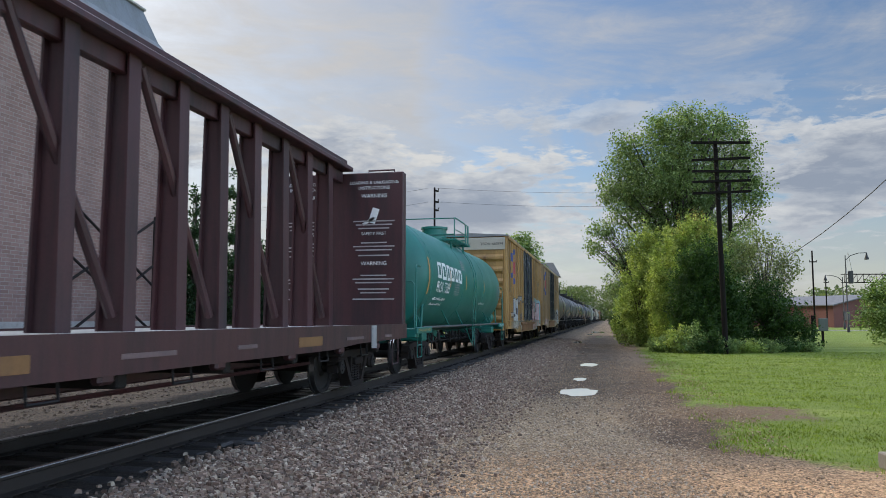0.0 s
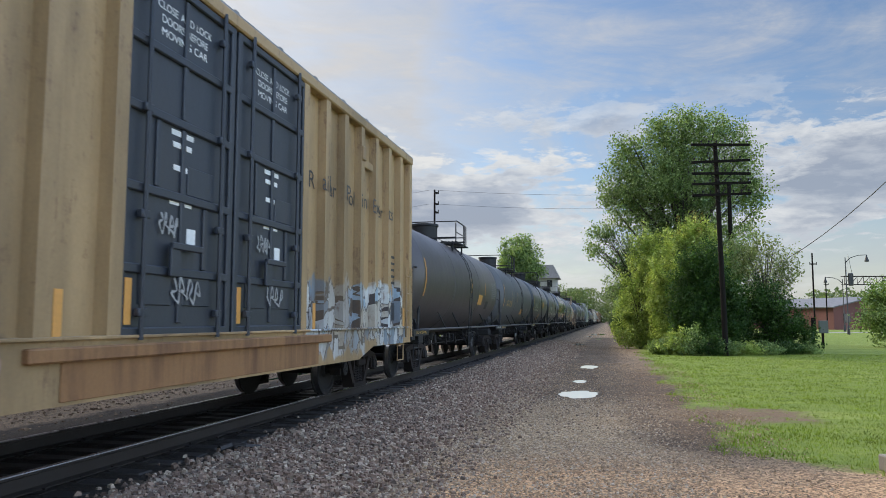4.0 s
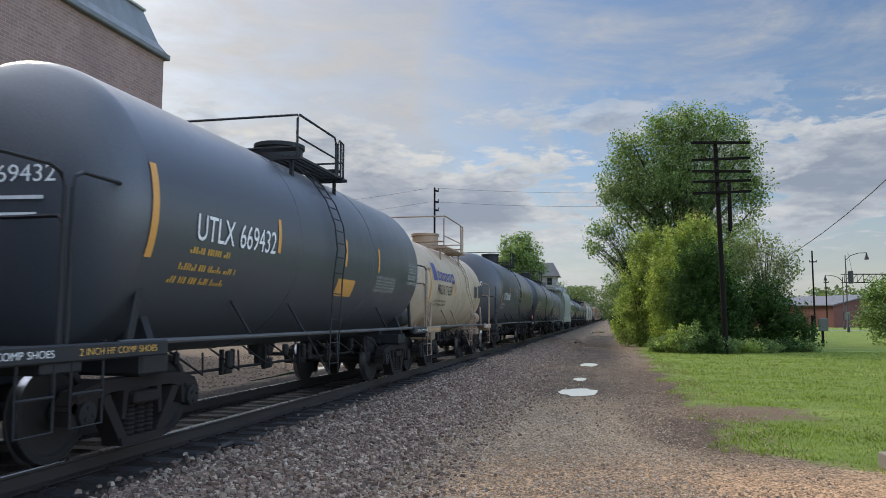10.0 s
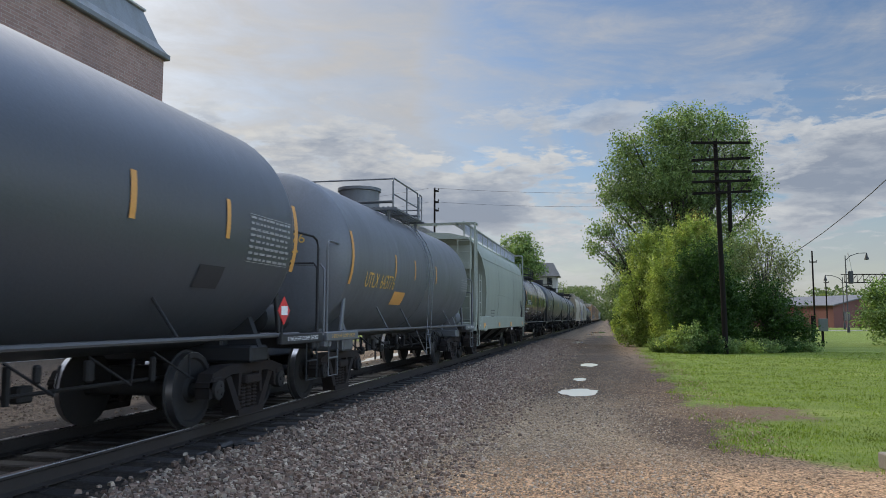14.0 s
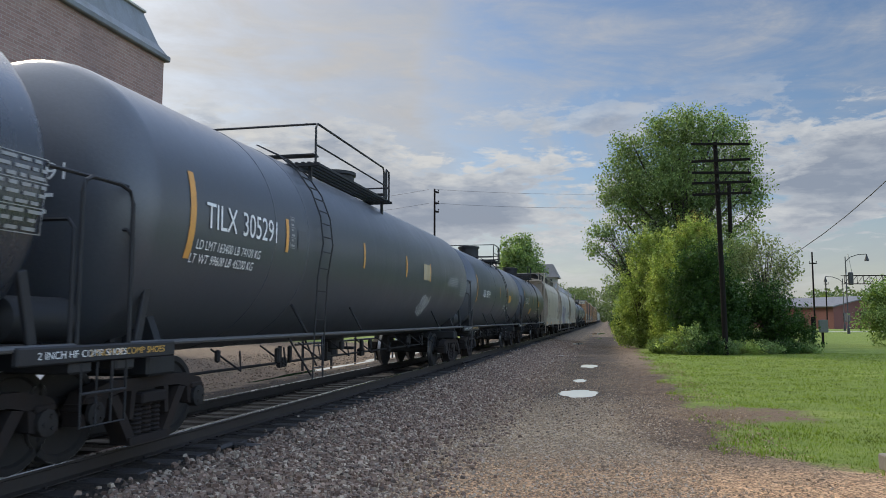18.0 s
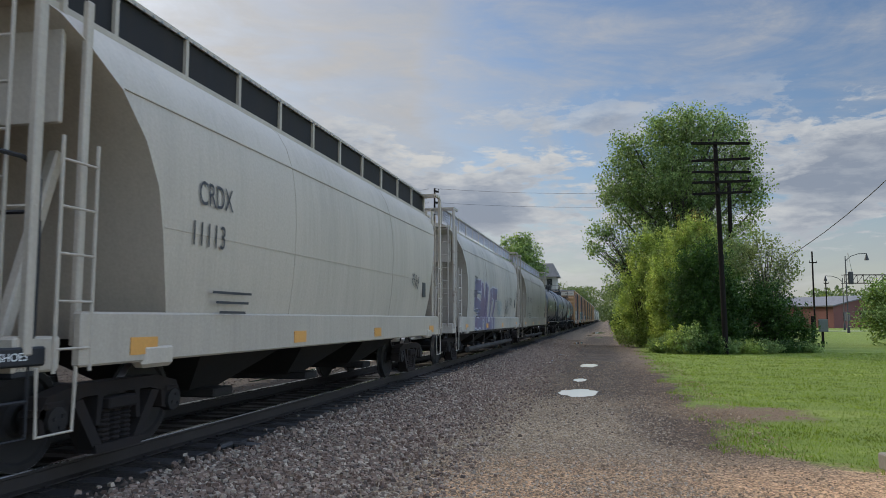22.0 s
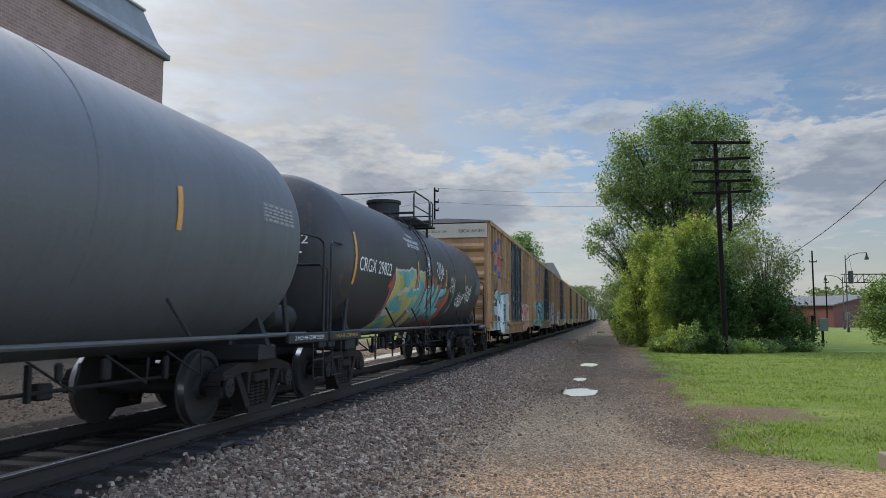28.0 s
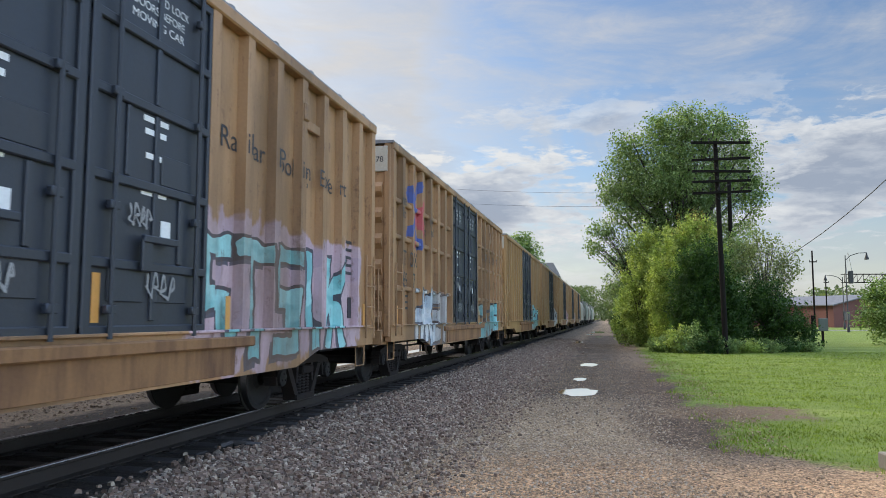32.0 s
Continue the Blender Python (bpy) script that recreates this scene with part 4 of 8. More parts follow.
def stencil_table(R, w, z0, z1, mat):
    """A stencilled data table: unreadable rows of short bars between thin rules."""
    g = Geo()
    r = R + 0.007
    n = max(5, int((z1 - z0) / 0.065))
    rnd = random.Random(int(w * 1000) + n)

    def bar(y0, y1, a, b):
        a0, a1 = math.asin(a / R), math.asin(b / R)
        g.add([(r * math.cos(a0), y0, r * math.sin(a0)), (r * math.cos(a0), y1, r * math.sin(a0)), (r * math.cos(a1), y1, r * math.sin(a1)), (r * math.cos(a1), y0, r * math.sin(a1))], [(0, 1, 2, 3)])
    for k in range(n):
        z = z0 + (z1 - z0) * (k + 0.5) / n
        y = 0.02
        while y < w - 0.06:
            q = min(w - 0.02, y + rnd.uniform(0.05, 0.16))
            bar(y, q, z - 0.014, z + 0.014)
            y = q + rnd.uniform(0.025, 0.05)
    for k in range(4):
        z = z0 + (z1 - z0) * k / 3
        bar(0, w, z - 0.004, z + 0.004)
    for y in (0, w * 0.45, w):
        bar(y - 0.004, y + 0.004, z0, z1)
    return g.mesh("stencil_table", mat)


def print_row(R, w, z, tall, mat):
    """One line of print too small to read: a row of thin upright bars in word-like groups."""
    g = Geo()
    r = R + 0.008
    rnd = random.Random(int(w * 977) + int(z * 311))
    lo, hi = math.asin((z - tall / 2) / R), math.asin((z + tall / 2) / R)
    y, left = 0.0, rnd.randint(3, 7)
    while y < w - 0.03:
        a, b = (lo, hi) if rnd.random() < 0.7 else (lo, (lo + hi) / 2)
        q = min(w, y + tall * rnd.uniform(0.32, 0.55))
        g.add([(r * math.cos(k), v, r * math.sin(k)) for k, v in ((a, y), (a, q), (b, q), (b, y))], [(0, 1, 2, 3)])
        left -= 1
        y = q + tall * (0.3 if left else 0.95)
        left = left or rnd.randint(3, 7)
    return g.mesh("small_print", mat)


STROKES = {"S": ((1, 1, 0, 1), (0, 1, 0, .5), (0, .5, 1, .5), (1, .5, 1, 0), (1, 0, 0, 0)), "T": ((-.1, 1, 1.1, 1), (.5, 1, .5, 0)),
           "K": ((0, 0, 0, 1), (.1, .4, 1, 1.05), (.3, .55, 1, -.05)), "A": ((0, 0, .4, 1), (.5, 1, 1, 0), (.2, .33, .8, .33)),
           "E": ((0, 0, 0, 1), (0, 1, 1, 1), (0, .5, .85, .5), (0, 0, 1, 0)), "C": ((1, 1, 0, 1), (0, 1, 0, 0), (0, 0, 1, 0)),
           "1": ((-.16, .1, .84, 1.1),), "2": ((.16, -.1, 1.16, .9),), "3": ((-.16, .9, .84, -.1),), "4": ((.16, 1.1, 1.16, .1),), "I": ((.5, 0, .5, 1),), "H": ((0, 0, 0, 1), (1, 0, 1, 1), (0, .5, 1, .5)), "M": ((0, 0, 0, 1), (0, 1, .5, .35), (.5, .35, 1, 1), (1, 1, 1, 0)),
           "U": ((0, 1, 0, 0), (0, 0, 1, 0), (1, 0, 1, 1)), "N": ((0, 0, 0, 1), (0, 1, 1, 0), (1, 0, 1, 1))}


def block_letters(N, y, z, zone, seed):
    """Distance to the edge of fat, slanting spray letters that fill a zone, below zero inside."""
    y0, y1, z0, z1, text = zone
    rnd = random.Random(seed)
    step = (y1 - y0) / len(text)
    best = None
    for i, ch in enumerate(text):
        lean, drop, size = rnd.uniform(-0.12, 0.22), rnd.uniform(-0.06, 0.08), rnd.uniform(0.9, 1.08)
        w = step * rnd.uniform(0.148, 0.185) * (0.24 if ch in "1234" else 0.82 if len(text) > 4 else 1.0)
        if ch in "1234":
            lean, drop, size = 0.0, 0.0, 1.2
        for a, b, c, d in STROKES[ch]:
            pt = lambda u, v: (y0 + step * (i + 0.5 + (u - 0.5) * 0.66 * size + lean * (v - 0.5)), z0 + (z1 - z0) * (0.1 + drop + 0.8 * v))
            (py, pz), (qy, qz) = pt(a, b), pt(c, d)
            L = math.hypot(qy - py, qz - pz)
            ty, tz = (qy - py) / L, (qz - pz) / L
            cy, cz = (py + qy) / 2, (pz + qz) / 2
            u = N.math("ABSOLUTE", N.math("MULTIPLY_ADD", y, ty, N.math("MULTIPLY_ADD", z, tz, -(cy * ty + cz * tz))))
            v = N.math("ABSOLUTE", N.math("MULTIPLY_ADD", y, -tz, N.math("MULTIPLY_ADD", z, ty, cy * tz - cz * ty)))
            dist = N.math("MAXIMUM", N.math("SUBTRACT", u, L / 2 + w * 0.9), N.math("SUBTRACT", v, w))
            best = dist if best is None else N.math("MINIMUM", best, dist)
    return best


def graffiti_paint(name, col, dirt, zones, rough=0.5):
    """Weathered car paint with spray-painted fields: zones of (y0, y1, z0, z1, palette, cell)."""
    if name in MATS:
        return MATS[name]
    m = bpy.data.materials.new(name)
    m.use_nodes = True
    N = Nodes(m.node_tree)
    b = m.node_tree.nodes["Principled BSDF"]
    pos = N.add("ShaderNodeTexCoord").outputs["Object"]
    s = N.put(N.add("ShaderNodeSeparateXYZ"), Vector=pos)
    stain = N.noise(N.scaled(pos, (1, 1, 0.22)), 0.8, 6, 0.62)
    fineg = N.noise(pos, 30, 3, 0.6)
    c = N.mix(N.math("MULTIPLY", N.math("SUBTRACT", stain, 0.43), 1.3, clamp=True), col, dirt)
    for i, (y0, y1, z0, z1, pal, cell) in enumerate(zones):
        if isinstance(cell, str):
            wob = N.noise(pos, 1.3, 3, 0.5)
            yw = N.math("MULTIPLY_ADD", N.math("SUBTRACT", wob, 0.5), 0.35, s.outputs[1])
            zw = N.math("MULTIPLY_ADD", N.math("SUBTRACT", N.noise(pos, 1.7, 2, 0.5), 0.5), 0.3, s.outputs[2])
            if cell in "1234":
                yw, zw = s.outputs[1], s.outputs[2]
            d = block_letters(N, yw, zw, (y0, y1, z0, z1, cell), i + len(zones))
            shade = block_letters(N, N.math("ADD", yw, 0.09), N.math("ADD", zw, 0.08), (y0, y1, z0, z1, cell), i + len(zones))
            fill = N.mix(N.math("MULTIPLY", N.math("SUBTRACT", N.noise(N.scaled(pos, (1, 1, 1.8)), 1.6, 2, 0.4), 0.47), 14.0, clamp=True), pal[0], pal[1])
            ink = N.mix(N.math("LESS_THAN", shade, 0.0), c, pal[2])
            ink = N.mix(N.math("LESS_THAN", d, 0.035), ink, pal[3])
            ink = N.mix(N.math("LESS_THAN", d, -0.012), ink, fill)
            ink = N.mix(N.math("MULTIPLY", N.math("SUBTRACT", stain, 0.47), 1.0, clamp=True), ink, dirt)
            c = N.mix(0.94, c, ink)
            continue
        flatv = N.add("ShaderNodeCombineXYZ")
        N.put(flatv, X=s.outputs[1], Y=N.math("MULTIPLY", s.outputs[2], 0.6), Z=i * 7.3)
        wob = N.noise(flatv.outputs[0], 1.1 / cell, 3, 0.5)
        edge = N.noise(flatv.outputs[0], 2.6, 3, 0.5)
        k = N.math("MULTIPLY", N.math("SUBTRACT", edge, 0.5), 1.2)
        zz = N.math("ADD", s.outputs[2], k)
        yy = N.math("ADD", s.outputs[1], k)
        mask = N.math("MULTIPLY", N.band(yy, y0, y1, 0.07), N.band(zz, z0, z1, 0.07))
        vec = N.add("ShaderNodeVectorMath", operation="ADD")
        N.tree.links.new(flatv.outputs[0], vec.inputs[0])
        N.tree.links.new(N.math("MULTIPLY", wob, cell * 1.6), vec.inputs[1])
        v = N.add("ShaderNodeTexVoronoi")
        v.distance = "MANHATTAN"
        N.put(v, Vector=vec.outputs[0], Scale=1.0 / cell)
        bw = N.add("ShaderNodeSeparateColor")
        N.tree.links.new(v.outputs["Color"], bw.inputs[0])
        stops = [(j / len(pal), p) for j, p in enumerate(pal)]
        r = N.add("ShaderNodeValToRGB")
        r.color_ramp.interpolation = "CONSTANT"
        el_ = r.color_ramp.elements
        while len(el_) < len(stops):
            el_.new(0.5)
        for e, (p, q) in zip(el_, stops):
            e.position, e.color = p, (*q, 1)
        N.put(r, Fac=bw.outputs[0])
        d = N.add("ShaderNodeTexVoronoi")
        d.distance, d.feature = "MANHATTAN", "F2"
        N.put(d, Vector=vec.outputs[0], Scale=1.0 / cell)
        line = N.math("LESS_THAN", N.math("SUBTRACT", d.outputs["Distance"], v.outputs["Distance"]), 0.10 if len(pal) > 3 else -1.0)
        g = N.mix(line, r.outputs[0], (0.03, 0.03, 0.04))
        fade = N.mix(N.math("MULTIPLY", N.math("SUBTRACT", stain, 0.45), 1.2, clamp=True), g, dirt)
        c = N.mix(N.math("MULTIPLY", mask, 0.93), c, fade)
    runs = N.noise(N.scaled(pos, (6.0, 6.0, 0.5)), 1.4, 5, 0.72)
    spots = N.noise(pos, 5.5, 6, 0.75)
    rust = N.math("MULTIPLY", N.math("SUBTRACT", N.math("MULTIPLY_ADD", runs, 0.55, N.math("MULTIPLY", spots, 0.55)), 0.60), 9.0, clamp=True)
    c = N.mix(N.math("MULTIPLY", rust, 0.75), c, (0.12, 0.055, 0.03))
    v = N.math("ADD", N.math("MULTIPLY", N.math("SUBTRACT", fineg, 0.5), 0.3), 1.0)
    g = N.add("ShaderNodeCombineColor")
    N.put(g, i0=v, i1=v, i2=v)
    c = N.mix(1.0, c, g.outputs[0], "MULTIPLY")
    N.put(b, Base_Color=c, Roughness=N.math("ADD", N.math("MULTIPLY", stain, 0.25), rough - 0.12))
    MATS[name] = m
    return m


TURQ = [(0.10, 0.40, 0.42), (0.26, 0.60, 0.60), (0.16, 0.48, 0.50), (0.34, 0.62, 0.62), (0.06, 0.10, 0.12)]
PINKS = [(0.62, 0.36, 0.36), (0.70, 0.50, 0.48), (0.64, 0.42, 0.42), (0.22, 0.52, 0.55), (0.52, 0.24, 0.25)]
WHITES = [(0.66, 0.66, 0.64), (0.74, 0.74, 0.72), (0.05, 0.06, 0.07), (0.70, 0.70, 0.68), (0.14, 0.36, 0.37)]
REDS = [(0.55, 0.20, 0.15), (0.62, 0.42, 0.36), (0.60, 0.60, 0.56), (0.58, 0.26, 0.20)]
BLUEW = [(0.30, 0.42, 0.52), (0.58, 0.60, 0.58), (0.50, 0.53, 0.54), (0.45, 0.42, 0.36), (0.16, 0.22, 0.28)]


def drape(me, y_at, stretch, posts, depth):
    """A copy of a lettering mesh whose letters stand out to the posts that they cross."""
    me = me.copy()
    root = list(range(len(me.vertices)))

    def top(i):
        while root[i] != i:
            root[i] = root[root[i]]
            i = root[i]
        return i
    for e in me.edges:
        a, b = e.vertices
        root[top(a)] = top(b)
    span = {}
    for v in me.vertices:
        y = y_at + v.co.y * stretch
        lo, hi = span.get(top(v.index), (y, y))
        span[top(v.index)] = (min(lo, y), max(hi, y))
    for v in me.vertices:
        lo, hi = span[top(v.index)]
        if any(lo < p + 0.08 and hi > p - 0.08 for p in posts):
            v.co.x += depth
    return me


def box_car(label, lead, trail, col=(0.46, 0.27, 0.085), style="posts", zones=(), near_text=True, number="", cap=True, slogan="line"):
    """A high plug-door boxcar; fractions as for tank cars."""
    car, h = new_car("box_car", label, lead, trail, "railway cars of the freight train")
    L = 2 * h
    Y = lambda f: -h + f * L
    zs = tuple((Y(a), Y(b), c0, c1, p, k) for a, b, c0, c1, p, k in zones)
    if slogan:      # crossed arrow mark
        zs += tuple((Y(0.135) - 0.55, Y(0.135) + 0.55, 2.95, 4.4, [q] * 4, k) for q, k in (((0.05, 0.10, 0.34), "1"), ((0.50, 0.09, 0.10), "2"), ((0.50, 0.09, 0.10), "4"), ((0.05, 0.10, 0.34), "3")))
    mat = graffiti_paint("boxcar_%d" % len(CARS), col, tuple(0.4 * c for c in col), zs)
    sill, eave = 0.86, 4.84
    d0, d1 = Y(0.37), Y(0.63)
    hw = 1.52
    body = Geo()
    body.prism([(-hw, 1.05), (hw, 1.05), (hw, eave), (-hw, eave)], -h + 0.1, h - 0.1)
    part("body", body.mesh("body", mat), car)
    for x in (-1, 1):
        g = Geo()
        pr = [(-h, sill), (-h, 1.2), (h, 1.2), (h, sill), (h - 2.6, sill), (h - 3.4, 0.66), (-h + 3.4, 0.66), (-h + 2.6, sill)]
        g.prism(pr, x * (hw - 0.02), x * (hw + 0.10), "x").box((x * (hw + 0.115), 0, 1.185), (0.07, L - 0.1, 0.03), 0.006)
        part("side_sill", g.mesh("side_sill", mat), car)
        g = Geo().box((x * (hw + 0.07), 0, eave - 0.05), (0.16, L, 0.16), 0.02)
        part("top_chord", g.mesh("top_chord", mat), car)
    n = 7
    for x in (1, -1):
        for f0, f1 in ((0.0, 0.37), (0.63, 1.0)):
            for i in range(n + 1):
                y = Y(f0) + (Y(f1) - Y(f0)) * i / n
                y = min(max(y, -h + 0.1), h - 0.1)
                g = Geo()
                w = 0.115
                pp = [(y - w, hw - 0.01), (y - w * 0.8, hw + 0.125), (y + w * 0.8, hw + 0.125), (y + w, hw - 0.01)]
                g.add([(x * q, p, z) for z in (1.18, eave - 0.1) for p, q in pp], [(0, 1, 2, 3), (4, 5, 6, 7), (0, 1, 5, 4), (1, 2, 6, 5), (2, 3, 7, 6), (3, 0, 4, 7)])
                part("side_post", g.mesh("side_post", mat), car)
            if style == "grid":
                for z in (1.95, 3.0, 3.75):
                    part("side_stringer", Geo().box((x * (hw + 0.04), (Y(f0) + Y(f1)) / 2, z), (0.11, Y(f1) - Y(f0) - 0.1, 0.10), 0.02).mesh("side_stringer", mat), car)
        dw = (d1 - d0) / 2
        for q in (0, 1):
            a, b = d0 + q * dw + 0.03, d0 + (q + 1) * dw - 0.03
            g = Geo().box((x * (hw + 0.03), (a + b) / 2, 2.95), (0.10, b - a, 3.55), 0.02)
            door = part("door", g.mesh("door", DOORB), car, "dark blue-black plug door")
            g = Geo()
            for z in (1.22, 1.8, 2.55, 3.3, 3.95, 4.66):
                g.box((x * (hw + 0.095), (a + b) / 2, z), (0.05, b - a, 0.09), 0.012)
            for y in (a + 0.05, b - 0.05):
                g.box((x * (hw + 0.095), y, 2.95), (0.05, 0.10, 3.5), 0.012)
            part("door_frame", g.mesh("door_frame", DOORB), door)
            for y in (a + 0.32, b - 0.32):
                rod = Geo().tube([(x * (hw + 0.15), y, 1.15), (x * (hw + 0.15), y, 4.75)], 0.024)
                for z in (1.4, 2.3, 3.3, 4.4):
                    rod.box((x * (hw + 0.135), y, z), (0.06, 0.13, 0.08), 0.01)
                part("lock_rod", rod.mesh("lock_rod", DOORB, smooth=True), door)
            for y, z0, z1 in ((a + (b - a) * 0.5, 1.3, 3.25), (a + (b - a) * 0.5, 3.35, 4.6), (a + (b - a) * 0.72, 1.85, 2.5), (a + (b - a) * 0.28, 2.6, 3.25)):
                part("door_upright", Geo().box((x * (hw + 0.09), y, (z0 + z1) / 2), (0.04, 0.07, z1 - z0), 0.01).mesh("door_upright", DOORB), door)
            for y, z in ((a + (b - a) * 0.3, 1.62), (a + (b - a) * 0.68, 2.75), (a + (b - a) * 0.66, 1.62)):
                part("door_panel", Geo().box((x * (hw + 0.086), y, z), (0.02, (b - a) * 0.26, 0.3), 0.008).mesh("door_panel", DOORB), door)
            part("door_handle", Geo().box((x * (hw + 0.17), (a + b) / 2, 2.05), (0.05, 0.55, 0.07), 0.01).box((x * (hw + 0.16), (a + b) / 2 - 0.2, 1.9), (0.04, 0.16, 0.3), 0.01).mesh("door_handle", DOORB), door)
            if x > 0:
                for z, t_ in ((4.40, "CLOSE AND LOCK"), (4.27, "DOORS BEFORE"), (4.14, "MOVING CAR")):
                    words(door, t_, 0.085, LETTER, lambda o, z=z: Matrix.Translation((hw + 0.084, (a + b) / 2 + o, z)), width=0.85 if z < 4.3 else 1.0)
                part("reflector", Geo().box((hw + 0.084, a + 0.2, 1.5), (0.006, 0.10, 0.42)).mesh("reflector", SAFETY), door, "yellow reflector strip")
                for z, w, m in ((3.2, 0.4, LETTER), (3.08, 0.34, LETTER), (2.85, 0.3, LETTER), (2.5, 0.4, LETTER)):
                    part("door_text", Geo().box((hw + 0.082, (a + b) / 2, z), (0.006, w, 0.055)).mesh("door_text", m), door)
                if number:
                    part("spray_tag", squiggle(0.55, 0.24, STENCIL, int(a * 50) % 97 + q), door, "chalky white scrawl", (hw + 0.11, (a + b) / 2 + 0.1, 1.62))
                    part("spray_tag", squiggle(0.38, 0.2, STENCIL, int(a * 70) % 89 + q), door, "chalky white scrawl", (hw + 0.11, (a + b) / 2 - 0.25, 2.25))
                part("door_placard", Geo().box((hw + 0.084, (a + b) / 2 + 0.2, 2.15), (0.008, 0.16, 0.22)).mesh("door_placard", LETTER), door)
        part("sill_web", Geo().box((x * (hw + 0.108), 0, 0.90), (0.016, d1 - d0 + 1.2, 0.42), 0.004).mesh("sill_web", RUSTO), car, "rusty sill plate under the doors")
        part("door_track", Geo().box((x * (hw + 0.12), 0, 1.06), (0.10, d1 - d0 + 2.0, 0.12), 0.015).mesh("door_track", RUSTO), car, "rust-streaked door track")
        part("bracket", Geo().box((x * (hw + 0.1), Y(0.79), 4.25), (0.12, 0.16, 0.26), 0.02).box((x * (hw + 0.06), Y(0.81), 4.12), (0.05, 0.7, 0.14), 0.01).mesh("bracket", mat), car)
    for s in (-1, 1):
        g = Geo().box((0, s * (h - 0.05), 2.9), (2 * hw + 0.06, 0.1, 3.7), 0.01)
        end = part("end_wall", g.mesh("end_wall", mat), car)
        for k in range(6):
            z = 1.3 + k * 0.52
            rib = Geo().prism([(z - 0.17, s * (h - 0.01)), (z - 0.05, s * (h + 0.09)), (z + 0.05, s * (h + 0.09)), (z + 0.17, s * (h - 0.01))], -1.42, 1.42, "x")
            rib.v = [(a, c, b) for a, b, c in rib.v]
            part("end_rib", rib.mesh("end_rib", mat), end)
        if cap:
            part("end_cap", Geo().box((0, s * (h - 0.0), 4.52), (2 * hw + 0.02, 0.09, 0.52), 0.01).mesh("end_cap", CAPW), car, "whitish steel panel high on the end")
        for x in (-1, 1):
            part("corner_post", Geo().box((x * hw, s * (h - 0.04), 2.9), (0.14, 0.14, 3.9), 0.02).mesh("corner_post", mat), car)
            part("side_ladder", ladder_geo(1.45, 0.44, 4).mesh("side_ladder", mat, smooth=True), car, at=pose(x * (hw + 0.16), s * (h - 0.35), 0.98))
            part("end_ladder", ladder_geo(1.2, 0.44, 3, "x").mesh("end_ladder", mat, smooth=True), car, at=pose(x * (hw - 0.35), s * (h + 0.14), 1.1))
            part("step", Geo().tube([(x * 1.5, s * (h - 0.6), 0.9), (x * 1.5, s * (h - 0.58), 0.5), (x * 1.5, s * (h - 0.15), 0.5), (x * 1.5, s * (h - 0.12), 0.9)], 0.016).mesh("step", mat), car)
        add_truck(car, s * (h - 1.9))
        add_coupler(car, s * (h + 0.5), s)
        part("end_sill", Geo().box((0, s * (h - 0.1), 0.95), (2.9, 0.35, 0.3), 0.02).mesh("end_sill", mat), car)
    roof = Geo()
    roof.prism([(-hw - 0.13, eave), (-hw - 0.13, eave + 0.05), (0, 4.99), (hw + 0.13, eave + 0.05), (hw + 0.13, eave), (0, eave - 0.02)], -h - 0.04, h + 0.04)
    roof_ob = part("roof", roof.mesh("roof", ROOFG), car, "galvanised ribbed steel roof")
    for i in range(13):
        y = Y((i + 0.5) / 13)
        part("roof_rib", Geo().prism([(-hw - 0.1, eave + 0.04), (-hw - 0.1, eave + 0.1), (0, 5.04), (hw + 0.1, eave + 0.1), (hw + 0.1, eave + 0.04), (0, 4.97)], y - 0.05, y + 0.05).mesh("roof_rib", ROOFG), roof_ob)
    part("centre_sill", Geo().box((0, 0, 0.86), (0.5, L + 0.6, 0.4), 0.02).box((0.8, -h * 0.2, 0.75), (0.35, 0.9, 0.3), 0.03).tube([(0.6, -h + 2, 0.62), (0.6, h - 2, 0.6)], 0.025).mesh("centre_sill", IRON), car)
    if number:
        words(car, number, 0.12, LETTERK, lambda o: pose(0.95 + o, -h - 0.052, 4.5, 0, 0, -90))
        words(car, "EXCESS HEIGHT CAR", 0.075, LETTERK, lambda o: pose(-0.45 + o, -h - 0.052, 4.5, 0, 0, -90))
    # painted marks on the near side
    X = hw + 0.008
    if slogan:
        for f, z, size, body_ in ((0.063, 3.8, 0.24, "next"), (0.063, 3.52, 0.24, "load"), (0.206, 3.65, 0.22, "any"), (0.206, 3.38, 0.22, "road")) + (((0.78, 3.40, 0.27, "RAILCAR POOLING EXPERTS" if style == "grid" else "Railcar Pooling Experts"),) if slogan == "line" else ((0.876, 3.36, 0.26, "Railcar Pooling"), (0.879, 3.0, 0.26, "Experts"))):
            words(car, body_, size, LETTERK, lambda o, f=f, z=z: Matrix.Translation((X, Y(f) + o, z)), posts=[Y(0.63) + (Y(1.0) - Y(0.63)) * i / 7 for i in range(8)] + [Y(0.37) * i / 7 + Y(0.0) * (7 - i) / 7 for i in range(8)], width=(4.0 if slogan == "line" else 2.75 if f < 0.878 else 1.4) if f > 0.7 else 0)
        if slogan == "stack":
            part("panel_mark", Geo().box((X, Y(0.87), 2.58), (0.006, 1.15, 0.17)).mesh("panel_mark", LETTERK), car)
            for dy, w_, ry in ((-0.55, 0.16, 0), (-0.05, 0.16, 0), (0.5, 0.17, 22), (0.5, 0.17, -22)):
                part("logo", Geo().box((X, Y(0.89) + dy, 3.86), (0.006, w_, 0.62), rx=ry).mesh("logo", paint("logo_maroon", (0.24, 0.07, 0.10), 0.55, bump=0.0)), car, "faded maroon mark")
